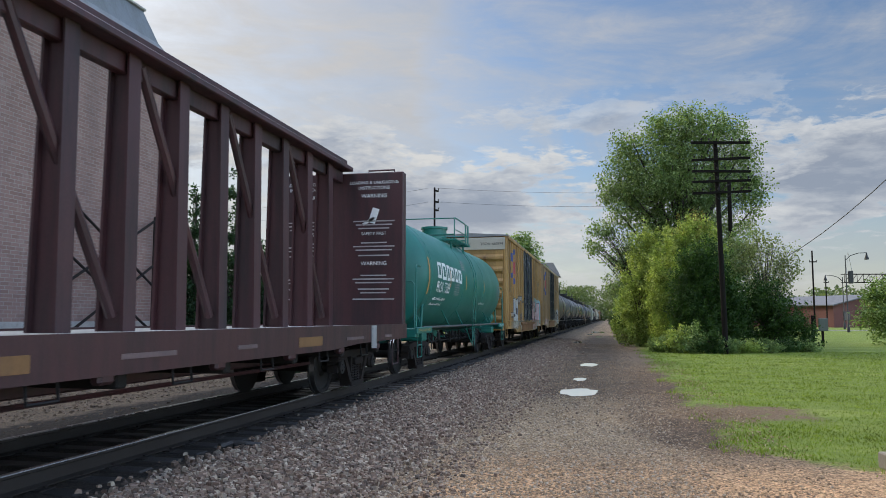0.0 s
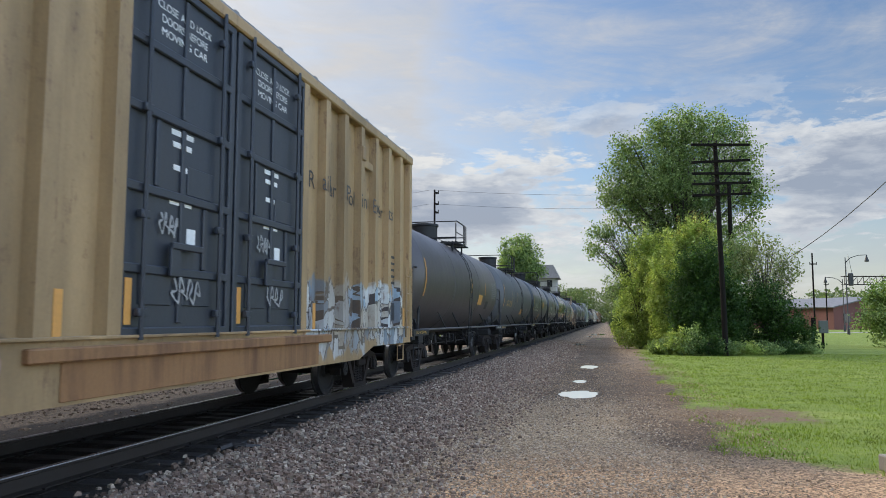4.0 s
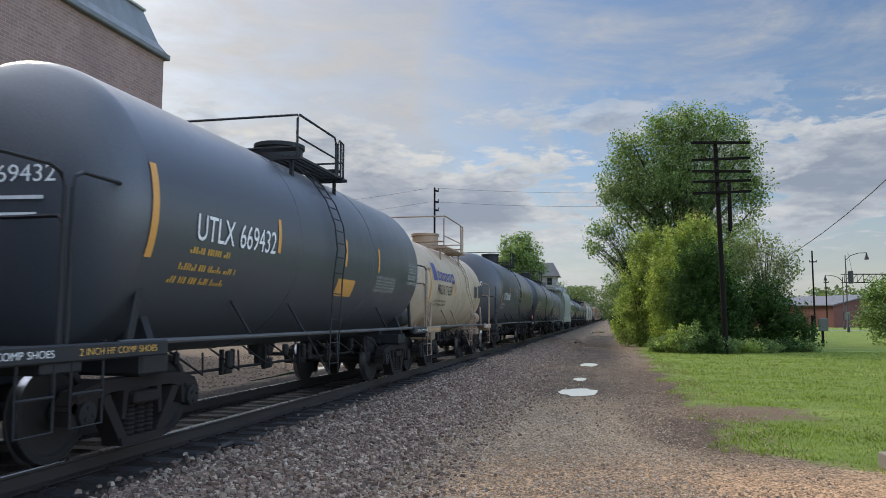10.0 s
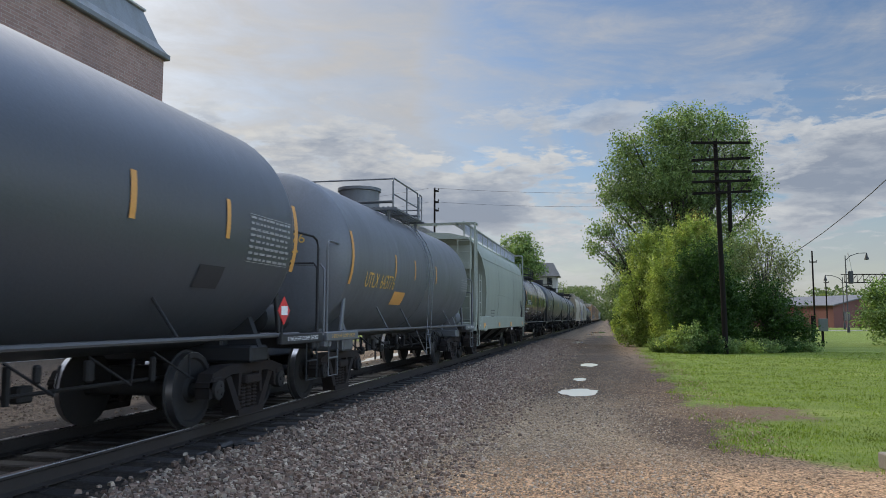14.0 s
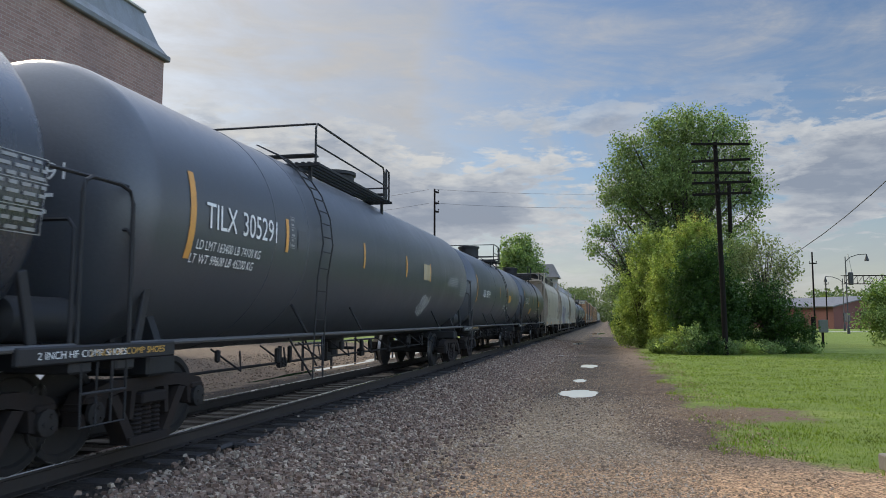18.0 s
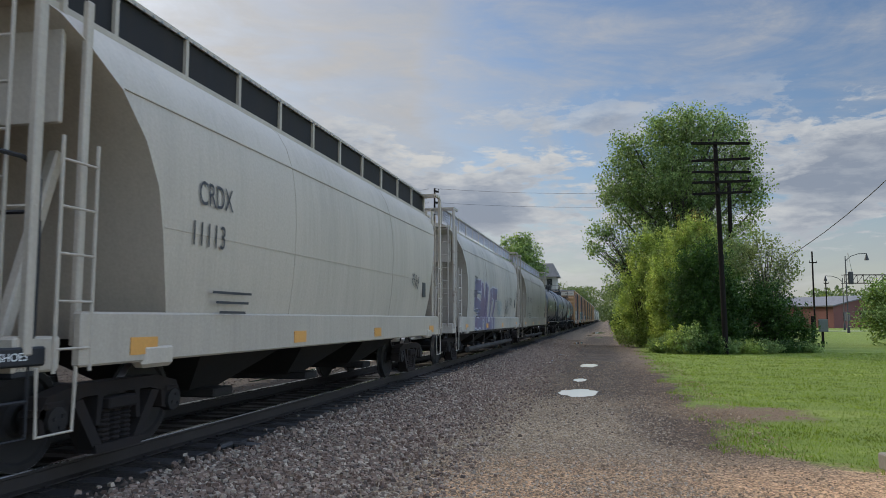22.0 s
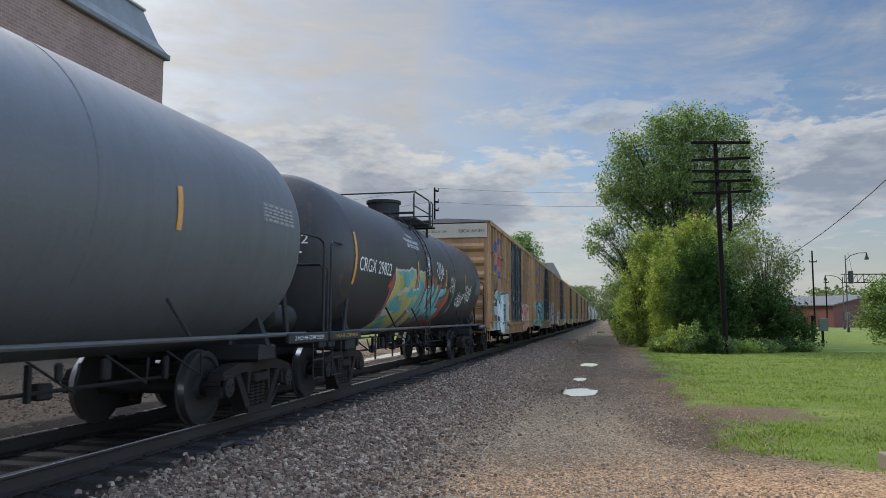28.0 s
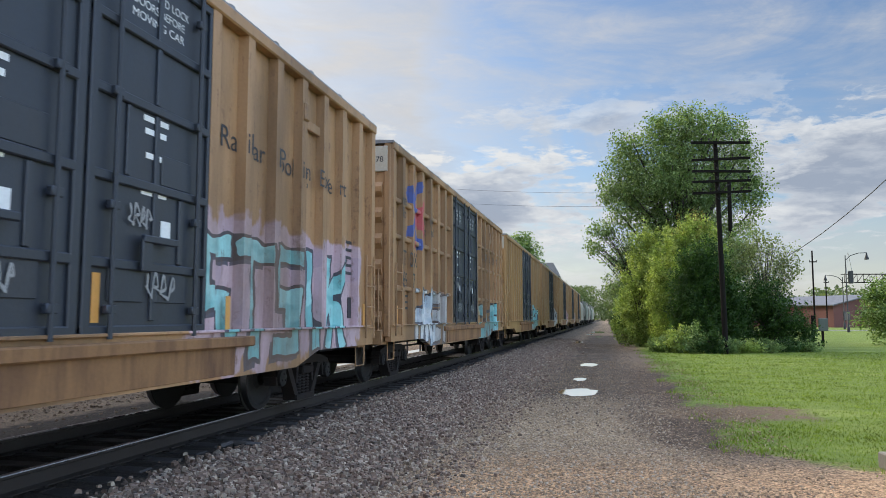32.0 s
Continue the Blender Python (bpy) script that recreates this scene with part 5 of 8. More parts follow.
            for dy in (-0.62, -0.05):
                part("logo", Geo().box((X + 0.004, Y(0.89) + dy, 4.12), (0.006, 0.5, 0.14)).mesh("logo", paint("logo_maroon", (0.24, 0.07, 0.10))), car, "faded maroon mark")
    if number:
        w = number.split()
        for z, t_, w_ in ((2.57, w[0], 1.15), (2.12, w[1], 1.2)):
            words(car, t_, 0.34, LETTERK, lambda o, z=z: Matrix.Translation((X, Y(0.085) + o, z)), width=w_, posts=[Y(0.37) * i / 7 + Y(0.0) * (7 - i) / 7 for i in range(8)])
    for f, z, n_ in ((0.10, 1.8, 3), (0.92, 2.6, 5)):
        for k in range(n_):
            part("small_print", Geo().box((X, Y(f), z - 0.13 * k), (0.006, 0.75 - 0.1 * (k % 3), 0.05)).mesh("small_print", LETTERK), car)
    for f in (0.03, 0.33, 0.66, 0.97):
        part("reflector", Geo().box((hw + 0.08, Y(f), 1.35), (0.006, 0.10, 0.45)).mesh("reflector", SAFETY), car, "yellow reflector strip")
    part("panel_mark", Geo().box((hw + 0.01, Y(0.94), 1.5), (0.006, 0.35, 0.35)).mesh("panel_mark", LETTERK), car)
    return car


def hopper_car(label, lead, trail, mat, number=(), pipes=False, bays=3, mesh_walk=True, extra=()):
    """A covered hopper with bulging sides."""
    car, h = new_car("hopper_car", label, lead, trail, "railway cars of the freight train")
    L = 2 * h
    Y = lambda f: -h + f * L
    zs = [1.12, 1.35, 1.8, 2.2, 2.6, 3.0, 3.4, 3.70, 3.92, 4.04]
    wd = [1.46, 1.50, 1.56, 1.59, 1.60, 1.585, 1.53, 1.43, 1.30, 1.15]
    cut = [2.0, 1.9, 1.75, 1.65, 1.55, 1.35, 1.05, 0.72, 0.5, 0.42]
    g = Geo()
    vs, fs = [], []
    for z, w, c in zip(zs, wd, cut):
        y0, y1 = -h + c, h - c
        vs += [(w, y0, z), (w, y1, z), (-w, y1, z), (-w, y0, z)]
    for i in range(len(zs) - 1):
        for k in range(4):
            fs.append((4 * i + k, 4 * i + (k + 1) % 4, 4 * i + 4 + (k + 1) % 4, 4 * i + 4 + k))
    fs += [(3, 2, 1, 0)]
    g.add(vs, fs)
    body = part("body", g.mesh("body", mat, smooth=True), car)
    roof = Geo().prism([(-1.2, 4.0), (-1.2, 4.06), (-0.6, 4.2), (0, 4.24), (0.6, 4.2), (1.2, 4.06), (1.2, 4.0)], -h + 0.1, h - 0.1)
    part("roof", roof.mesh("roof", mat), car)
    for f in (0.33, 0.66):
        part("panel_seam", Geo().prism([(p, q) for p, q in zip([w + 0.004 for w in wd] + [w - 0.03 for w in wd][::-1], zs + zs[::-1])], Y(f) - 0.008, Y(f) + 0.008).mesh("panel_seam", mat), car)
    for x in (-1, 1):
        for i, w in ((3, 1.59), (6, 1.53)):
            part("lap_seam", Geo().box((x * (w + 0.002), 0, zs[i] + 0.02), (0.012, L - 2 * cut[i] - 0.05, 0.012)).mesh("lap_seam", mat), car)
    for x in (-1, 1):
        part("side_sill", Geo().box((x * 1.51, 0, 1.16), (0.10, L - 1.2, 0.46), 0.02).mesh("side_sill", mat), car)
    for i in range(bays):
        y = Y(0.5) + (i - (bays - 1) / 2) * (L - 5.6) / bays
        w = (L - 6.0) / bays / 2
        g = Geo()
        top = [(-1.4, y - w, 1.12), (1.4, y - w, 1.12), (1.4, y + w, 1.12), (-1.4, y + w, 1.12)]
        bot = [(-0.55, y - 0.35, 0.42), (0.55, y - 0.35, 0.42), (0.55, y + 0.35, 0.42), (-0.55, y + 0.35, 0.42)]
        g.add(top + bot, [(0, 1, 5, 4), (1, 2, 6, 5), (2, 3, 7, 6), (3, 0, 4, 7), (4, 5, 6, 7), (0, 3, 2, 1)])
        g.box((0, y, 0.38), (1.7, 0.5, 0.12), 0.02)
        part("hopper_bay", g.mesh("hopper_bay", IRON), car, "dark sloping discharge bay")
    if pipes:
        g = Geo().tube([(1.38, -h + 2.6, 0.36), (1.38, h - 2.6, 0.36)], 0.085, 10).tube([(1.45, -h + 1.2, 0.90), (1.45, h - 1.2, 0.90)], 0.05, 8)
        for k in range(5):
            y = Y(0.22 + 0.14 * k)
            g.box((1.42, y, 0.65), (0.03, 0.04, 0.6)).box((1.48, y, 0.95), (0.1, 0.3, 0.1), 0.02)
        part("discharge_pipe", g.mesh("discharge_pipe", paint("grimy_pipe", (0.055, 0.05, 0.045), 0.85, 0.0, spec=0.2, dirt=(0.025, 0.02, 0.016), amount=0.8), smooth=True), car)
    for s in (-1, 1):
        g = Geo().box((0, s * (h - 0.25), 1.05), (2.9, 0.5, 0.28), 0.02).box((0, s * (h - 0.6), 0.92), (0.6, 1.6, 0.4), 0.02)
        part("end_sill", g.mesh("end_sill", mat), car)
        part("end_post", Geo().box((0, s * (h - 0.7), 2.5), (0.3, 0.12, 2.8), 0.02).mesh("end_post", mat), car)
        for x in (-0.7, 0.7):
            part("slope_brace", Geo().box((x, s * (h - 0.95), 2.0), (0.12, 0.12, 1.9), 0.02, rx=s * 18).mesh("slope_brace", mat), car)
        for x in (-1, 1):
            part("corner_post", Geo().box((x * 1.46, s * (h - 0.10), 2.78), (0.07, 0.09, 3.46), 0.01).mesh("corner_post", mat), car)
            part("corner_post", Geo().box((x * 1.40, s * (h - 0.72), 2.6), (0.06, 0.08, 3.0), 0.01).mesh("corner_post", mat), car)
            part("grab_rail", Geo().tube([(x * 1.5, s * (h - 0.1), 2.2), (x * 0.3, s * (h - 0.02), 2.2)], 0.014).mesh("grab_rail", mat), car)
            part("side_ladder", ladder_geo(1.9, 0.42, 5).mesh("side_ladder", mat, smooth=True), car, at=(x * 1.56, s * (h - 0.5), 0.9))
            part("end_ladder", ladder_geo(3.0, 0.42, 8, "x").mesh("end_ladder", mat, smooth=True), car, at=(x * 1.1, s * (h + 0.02), 1.1))
            part("step", Geo().tube([(x * 1.5, s * (h - 0.62), 0.95), (x * 1.5, s * (h - 0.60), 0.42), (x * 1.5, s * (h - 0.2), 0.42), (x * 1.5, s * (h - 0.18), 0.95)], 0.016).mesh("step", mat), car)
            part("jacking_pad", Geo().box((x * 1.5, s * (h - 1.7), 0.98), (0.16, 0.5, 0.22), 0.04).mesh("jacking_pad", mat), car)
        g = Geo()
        for k in range(5):
            g.box((0, s * (h - 0.12 - 0.12 * k), 4.55), (2.95, 0.04, 0.03))
        for x in (-1.45, -0.75, 0, 0.75, 1.45):
            g.box((x, s * (h - 0.36), 4.53), (0.05, 0.56, 0.06))
        part("end_walkway", g.mesh("end_walkway", mat), car)
        part("end_sheet", Geo().box((0, s * (h - 0.62), 3.55), (2.5, 0.05, 1.1), 0.01).mesh("end_sheet", mat), car)
        if s < 0:
            part("brake_wheel", Geo().lathe([(s * (h - 0.02), 0.26), (s * (h + 0.01), 0.28), (s * (h + 0.04), 0.26)], "y", 16, (-0.5, 0, 1.9)).mesh("brake_wheel", IRON), car)
        add_truck(car, s * (h - 1.75))
        add_coupler(car, s * (h + 0.35), s)
    # roof walkway
    g = Geo()
    for x in (-0.85, 0.85):
        for k in range(4):
            g.box((x + (k - 1.5) * 0.13, 0, 4.57), (0.035, L - 0.3, 0.03))
        m_ = int(L / 0.16)
        for i in range(m_):
            g.box((x, -h + 0.2 + i * 0.16, 4.56), (0.5, 0.02, 0.025))
    part("walkway", g.mesh("walkway", GALV), car, "open steel grating walkway on the roof")
    n = int(L / 1.25)
    wp = cached(("walkway_post", mat.name), lambda: Geo().box((0, 0, 4.33), (0.04, 0.06, 0.52)).mesh("walkway_post", mat))
    for i in range(n + 1):
        for x in (-1.06, 1.06):
            part("walkway_post", wp, car, at=(x, -h + 0.25 + i * (L - 0.5) / n, 0))
    for x in (-1.06, 1.06):
        part("walkway_edge", Geo().box((x, 0, 4.58), (0.04, L - 0.3, 0.05)).mesh("walkway_edge", mat), car)
    if mesh_walk:
        g = Geo()
        cnt = int(L / 0.09)
        for i in range(cnt):
            y = -h + 0.3 + i * (L - 0.6) / cnt
            g.tube([(1.05, y, 4.2), (1.05, y + 0.2, 4.55)], 0.005, 3)
            g.tube([(1.05, y + 0.2, 4.2), (1.05, y, 4.55)], 0.005, 3)
        part("walkway_mesh", g.mesh("walkway_mesh", GALV), car)
    else:
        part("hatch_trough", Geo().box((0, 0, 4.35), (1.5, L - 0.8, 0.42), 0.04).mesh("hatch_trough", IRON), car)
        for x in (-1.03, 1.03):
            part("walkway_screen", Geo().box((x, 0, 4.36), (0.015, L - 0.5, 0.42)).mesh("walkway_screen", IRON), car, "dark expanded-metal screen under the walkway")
    for f in (0.1, 0.35, 0.6, 0.9):
        part("reflector", Geo().box((1.564, Y(f), 1.08), (0.006, 0.42, 0.16)).mesh("reflector", SAFETY), car, "yellow reflector strip")

    def mark(f, z, cap, wide, body_, m):
        for i in range(len(zs) - 1):
            if zs[i] <= z <= zs[i + 1]:
                t = (z - zs[i]) / (zs[i + 1] - zs[i])
                w = wd[i] + (wd[i + 1] - wd[i]) * t
                tilt = math.degrees(math.atan2(wd[i] - wd[i + 1], zs[i + 1] - zs[i]))
                words(car, body_, cap, m, lambda o: pose(w + 0.018, Y(f) + o, z, 0, -tilt, 0), width=wide)
                return
    for f, z, cap, wide, body_ in number:
        mark(f, z, cap, wide, body_, LETTERK)
    for k in range(3):
        part("small_print", Geo().box((1.604, Y(0.21), 1.62 - k * 0.11), (0.006, 0.9 - 0.15 * k, 0.028)).mesh("small_print", LETTERK), car)
    part("panel_mark", Geo().box((1.588, Y(0.84), 2.0), (0.006, 0.3, 0.34)).mesh("panel_mark", LETTERK), car)
    for f, z, w, hh, m in extra:
        part("spray_tag", squiggle(w, hh, m, int(f * 1000)), car, "spray-painted scrawl", (1.612, Y(f), z))
    return car


def squiggle(w, h, mat, seed):
    """A looping spray-can scrawl on a face that looks to +x: one unbroken thin ribbon."""
    rnd = random.Random(seed)
    letters = max(4, int(w / 0.17))
    knots = []
    for k in range(letters):
        x0 = -w / 2 + w * k / letters
        c = w / letters
        for a, b in ((0.1, rnd.uniform(-0.5, -0.2)), (rnd.uniform(0.2, 0.6), 0.5), (rnd.uniform(0.5, 1.0), rnd.uniform(-0.1, 0.25)), (rnd.uniform(0.1, 0.5), rnd.uniform(-0.2, 0.1)), (rnd.uniform(0.8, 1.2), rnd.uniform(-0.5, -0.25))):
            knots.append(Vector((x0 + a * c, b * h + 0.08 * h * math.sin(k * 1.7))))
    pts = []
    for p0, p1, p2, p3 in zip(knots, knots[1:], knots[2:], knots[3:]):
        for t in (0.0, 0.25, 0.5, 0.75):
            pts.append(0.5 * ((2 * p1) + (p2 - p0) * t + (2 * p0 - 5 * p1 + 4 * p2 - p3) * t * t + (3 * p1 - p0 - 3 * p2 + p3) * t ** 3))
    n = len(pts)
    g = Geo()
    vs = []
    for i, p in enumerate(pts):
        d = (pts[min(i + 1, n - 1)] - pts[max(i - 1, 0)])
        m = Vector((-d.y, d.x)).normalized() * (0.012 + 0.005 * math.sin(i))
        z = 0.004 * (i % 7) / 7
        vs += [(z, p.x + m.x, p.y + m.y), (z, p.x - m.x, p.y - m.y)]
    g.add(vs, [(2 * i, 2 * i + 1, 2 * i + 3, 2 * i + 2) for i in range(n - 1)])
    return g.mesh("spray_tag", mat)


def beam_car(label, lead, trail):
    """A centre-beam lumber flat with end bulkheads."""
    car, h = new_car("centerbeam_flat_car", label, lead, trail, "railway cars of the freight train")
    L = 2 * h
    part("deck", Geo().box((0, 0, 1.12), (2.8, L, 0.10), 0.01).mesh("deck", CONC), car, "pale worn deck boards")
    for x in (-1, 1):
        g = Geo().prism([(-h, 0.86), (-h, 1.2), (h, 1.2), (h, 0.90), (h - 3.2, 0.88), (h - 4.5, 0.82), (-h + 4.5, 0.82), (-h + 3.2, 0.88)], x * 1.40, x * 1.50, "x")
        part("side_sill", g.mesh("side_sill", MAROON), car)
        for i in range(9):
            y = h - 1.4 - i * 2.0
            part("panel_mark", Geo().box((x * 1.503, y, 0.98), (0.006, 0.9 if i % 3 else 0.5, 0.05 if i % 3 != 2 else 0.14)).mesh("panel_mark", paint("faded_amber", (0.20, 0.10, 0.035), 0.6) if i % 3 == 2 else paint("faded_print", (0.15, 0.10, 0.095), 0.6)), car)
            part("chain_hook", Geo().tube([(x * 1.42, y + 0.5, 0.86), (x * 1.44, y + 0.5, 0.66), (x * 1.44, y + 0.85, 0.66), (x * 1.42, y + 0.85, 0.86)], 0.016).mesh("chain_hook", IRON), car)
            part("crossbearer", Geo().box((x * 0.75, y - 0.2, 0.82), (1.2, 0.16, 0.3), 0.02).mesh("crossbearer", IRON), car)
            part("winch", Geo().box((x * 1.43, y - 0.6, 0.80), (0.12, 0.22, 0.12), 0.03).mesh("winch", MAROON), car)
    part("air_tank", Geo().lathe([(-0.7, 0.1), (-0.6, 0.22), (0.6, 0.22), (0.7, 0.1)], "y", 14).mesh("air_tank", IRON, smooth=True), car, at=(0.95, -h + 9.0, 0.66))
    part("sill_placard", Geo().box((1.506, h - 2.35, 0.98), (0.01, 0.30, 0.42)).box((1.512, h - 2.35, 0.98), (0.006, 0.24, 0.34)).mesh("sill_placard", STENCIL), car, "pale stencilled data panel")
    part("centre_sill", Geo().box((0, 0, 0.8), (0.5, L, 0.5), 0.02).tube([(0.7, -h + 3, 0.55), (0.7, h - 3, 0.55)], 0.03).mesh("centre_sill", MAROON), car)
    for name, z, w, t_ in (("top_chord", 4.62, 0.62, 0.10), ("chord_cap", 4.74, 0.34, 0.18), ("chord_web", 4.45, 0.14, 0.26)):
        part(name, Geo().box((0, 0, z), (w, L - 0.4, t_), 0.015).mesh(name, MAROON), car)
    n = 19
    for i in range(n):
        y = h - 1.15 - i * 1.12
        if y < -h + 0.5:
            break
        prof = [(-0.19, -0.12), (-0.15, -0.12), (-0.15, -0.05), (0.15, -0.05), (0.15, -0.12), (0.19, -0.12), (0.19, 0.12), (0.15, 0.12), (0.15, 0.05), (-0.15, 0.05), (-0.15, 0.12), (-0.19, 0.12)]
        col = Geo()
        col.add([(k * p, y + q, zz) for zz, k in ((1.17, 1.0), (4.6, 0.74)) for p, q in prof], [(j, (j + 1) % 12, 12 + (j + 1) % 12, 12 + j) for j in range(12)])
        part("column", col.mesh("column", MAROON), car)
        if i % 2 == 0:
            part("diagonal", Geo().tube([(0.05, y - 0.15, 1.35), (0.05, y - 2.0, 4.5)], 0.065, 8).mesh("diagonal", MAROON), car)
    for s in (-1, 1):
        g = Geo().box((0, s * (h - 0.08), 2.85), (2.9, 0.12, 3.4), 0.02)
        bulk = part("bulkhead", g.mesh("bulkhead", MAROON), car, "maroon end bulkhead lettered with loading warnings")
        for x in (-1.36, 1.36):
            part("bulkhead_post", Geo().box((x, s * (h + 0.05), 2.85), (0.16, 0.16, 3.4), 0.02).mesh("bulkhead_post", MAROON), bulk)
        part("bulkhead_rail", Geo().tube([(0.6, s * (h + 0.02), 4.5), (0.6, s * (h + 0.02), 4.62), (1.2, s * (h + 0.02), 4.62), (1.2, s * (h + 0.02), 4.5)], 0.02).mesh("bulkhead_rail", MAROON), bulk)
        add_truck(car, s * (h - 2.2))
        add_coupler(car, s * (h + 0.5), s)
        part("step", Geo().tube([(1.5, s * (h - 1.1), 0.9), (1.5, s * (h - 1.1), 0.4), (1.5, s * (h - 0.7), 0.4), (1.5, s * (h - 0.7), 0.9)], 0.016).mesh("step", MAROON), car)
    e = h - 0.15
    for xx in (0.78, -0.85):
        for z, t, size in ((4.32, "LOADING & UNLOADING", 0.07), (4.20, "INSTRUCTIONS", 0.075), (4.02, "WARNING", 0.09), (2.52, "WARNING", 0.09), (3.18, "SAFETY FIRST", 0.07)):
            words(car, t, size, LETTER, lambda o, z=z, xx=xx: pose(xx + o, e, z, 0, 0, -90))
        for k, z in enumerate((3.46, 3.38, 3.30, 2.98, 2.90, 2.82, 2.70, 2.26, 2.18, 2.10, 1.96, 1.88, 1.74)):
            part("small_print", Geo().box((xx, e, z), (0.95 - 0.12 * (k % 4), 0.005, 0.028)).mesh("small_print", paint("faded_white", (0.42, 0.38, 0.37), 0.6)), car)
        part("pictogram", Geo().box((xx, e, 3.58), (0.16, 0.005, 0.34), rz=0, ry=18).box((xx - 0.12, e, 3.46), (0.3, 0.005, 0.06), ry=-30).mesh("pictogram", LETTER), car)
    return car


BLOCK = paint("letter_block_white", (0.72, 0.74, 0.72), 0.5, amount=0.15, bump=0.0)
PATCHG = paint("grey_touch_up", (0.085, 0.088, 0.092), 0.55, amount=0.2, bump=0.0)
PATCHY = paint("faded_yellow_notice", (0.42, 0.33, 0.20), 0.55, amount=0.3, bump=0.0)
SLATE = paint("tank_slate", (0.07, 0.074, 0.077), 0.5, dirt=(0.12, 0.105, 0.09), amount=0.4, scale=0.5)
TANTRIM = paint("tan_trim", (0.30, 0.21, 0.14), 0.6)
SPRAYT = graffiti_paint("black_spray_tank", (0.028, 0.028, 0.03), (0.06, 0.056, 0.053), [(-4.2, 1.5, -1.25, -0.10, [(0.42, 0.06, 0.04), (0.36, 0.12, 0.05), (0.46, 0.08, 0.06)], 0.9), (-4.0, -1.45, -1.25, -0.1, [(0.10, 0.36, 0.34), (0.46, 0.42, 0.12), (0.04, 0.10, 0.16), (0.5, 0.5, 0.45)], "SH"), (-1.2, 1.0, -1.05, -0.35, [(0.12, 0.38, 0.40), (0.22, 0.48, 0.48), (0.05, 0.12, 0.16), (0.03, 0.05, 0.07)], "KAC")], 0.45)


HOPQ = graffiti_paint("hopper_light_sprayed", (0.40, 0.36, 0.305), (0.19, 0.175, 0.155), [(-5.0, -0.2, 0.95, 2.5, [(0.115, 0.075, 0.15), (0.10, 0.095, 0.18), (0.07, 0.09, 0.16), (0.38, 0.38, 0.44)], "SMUT")], 0.5)


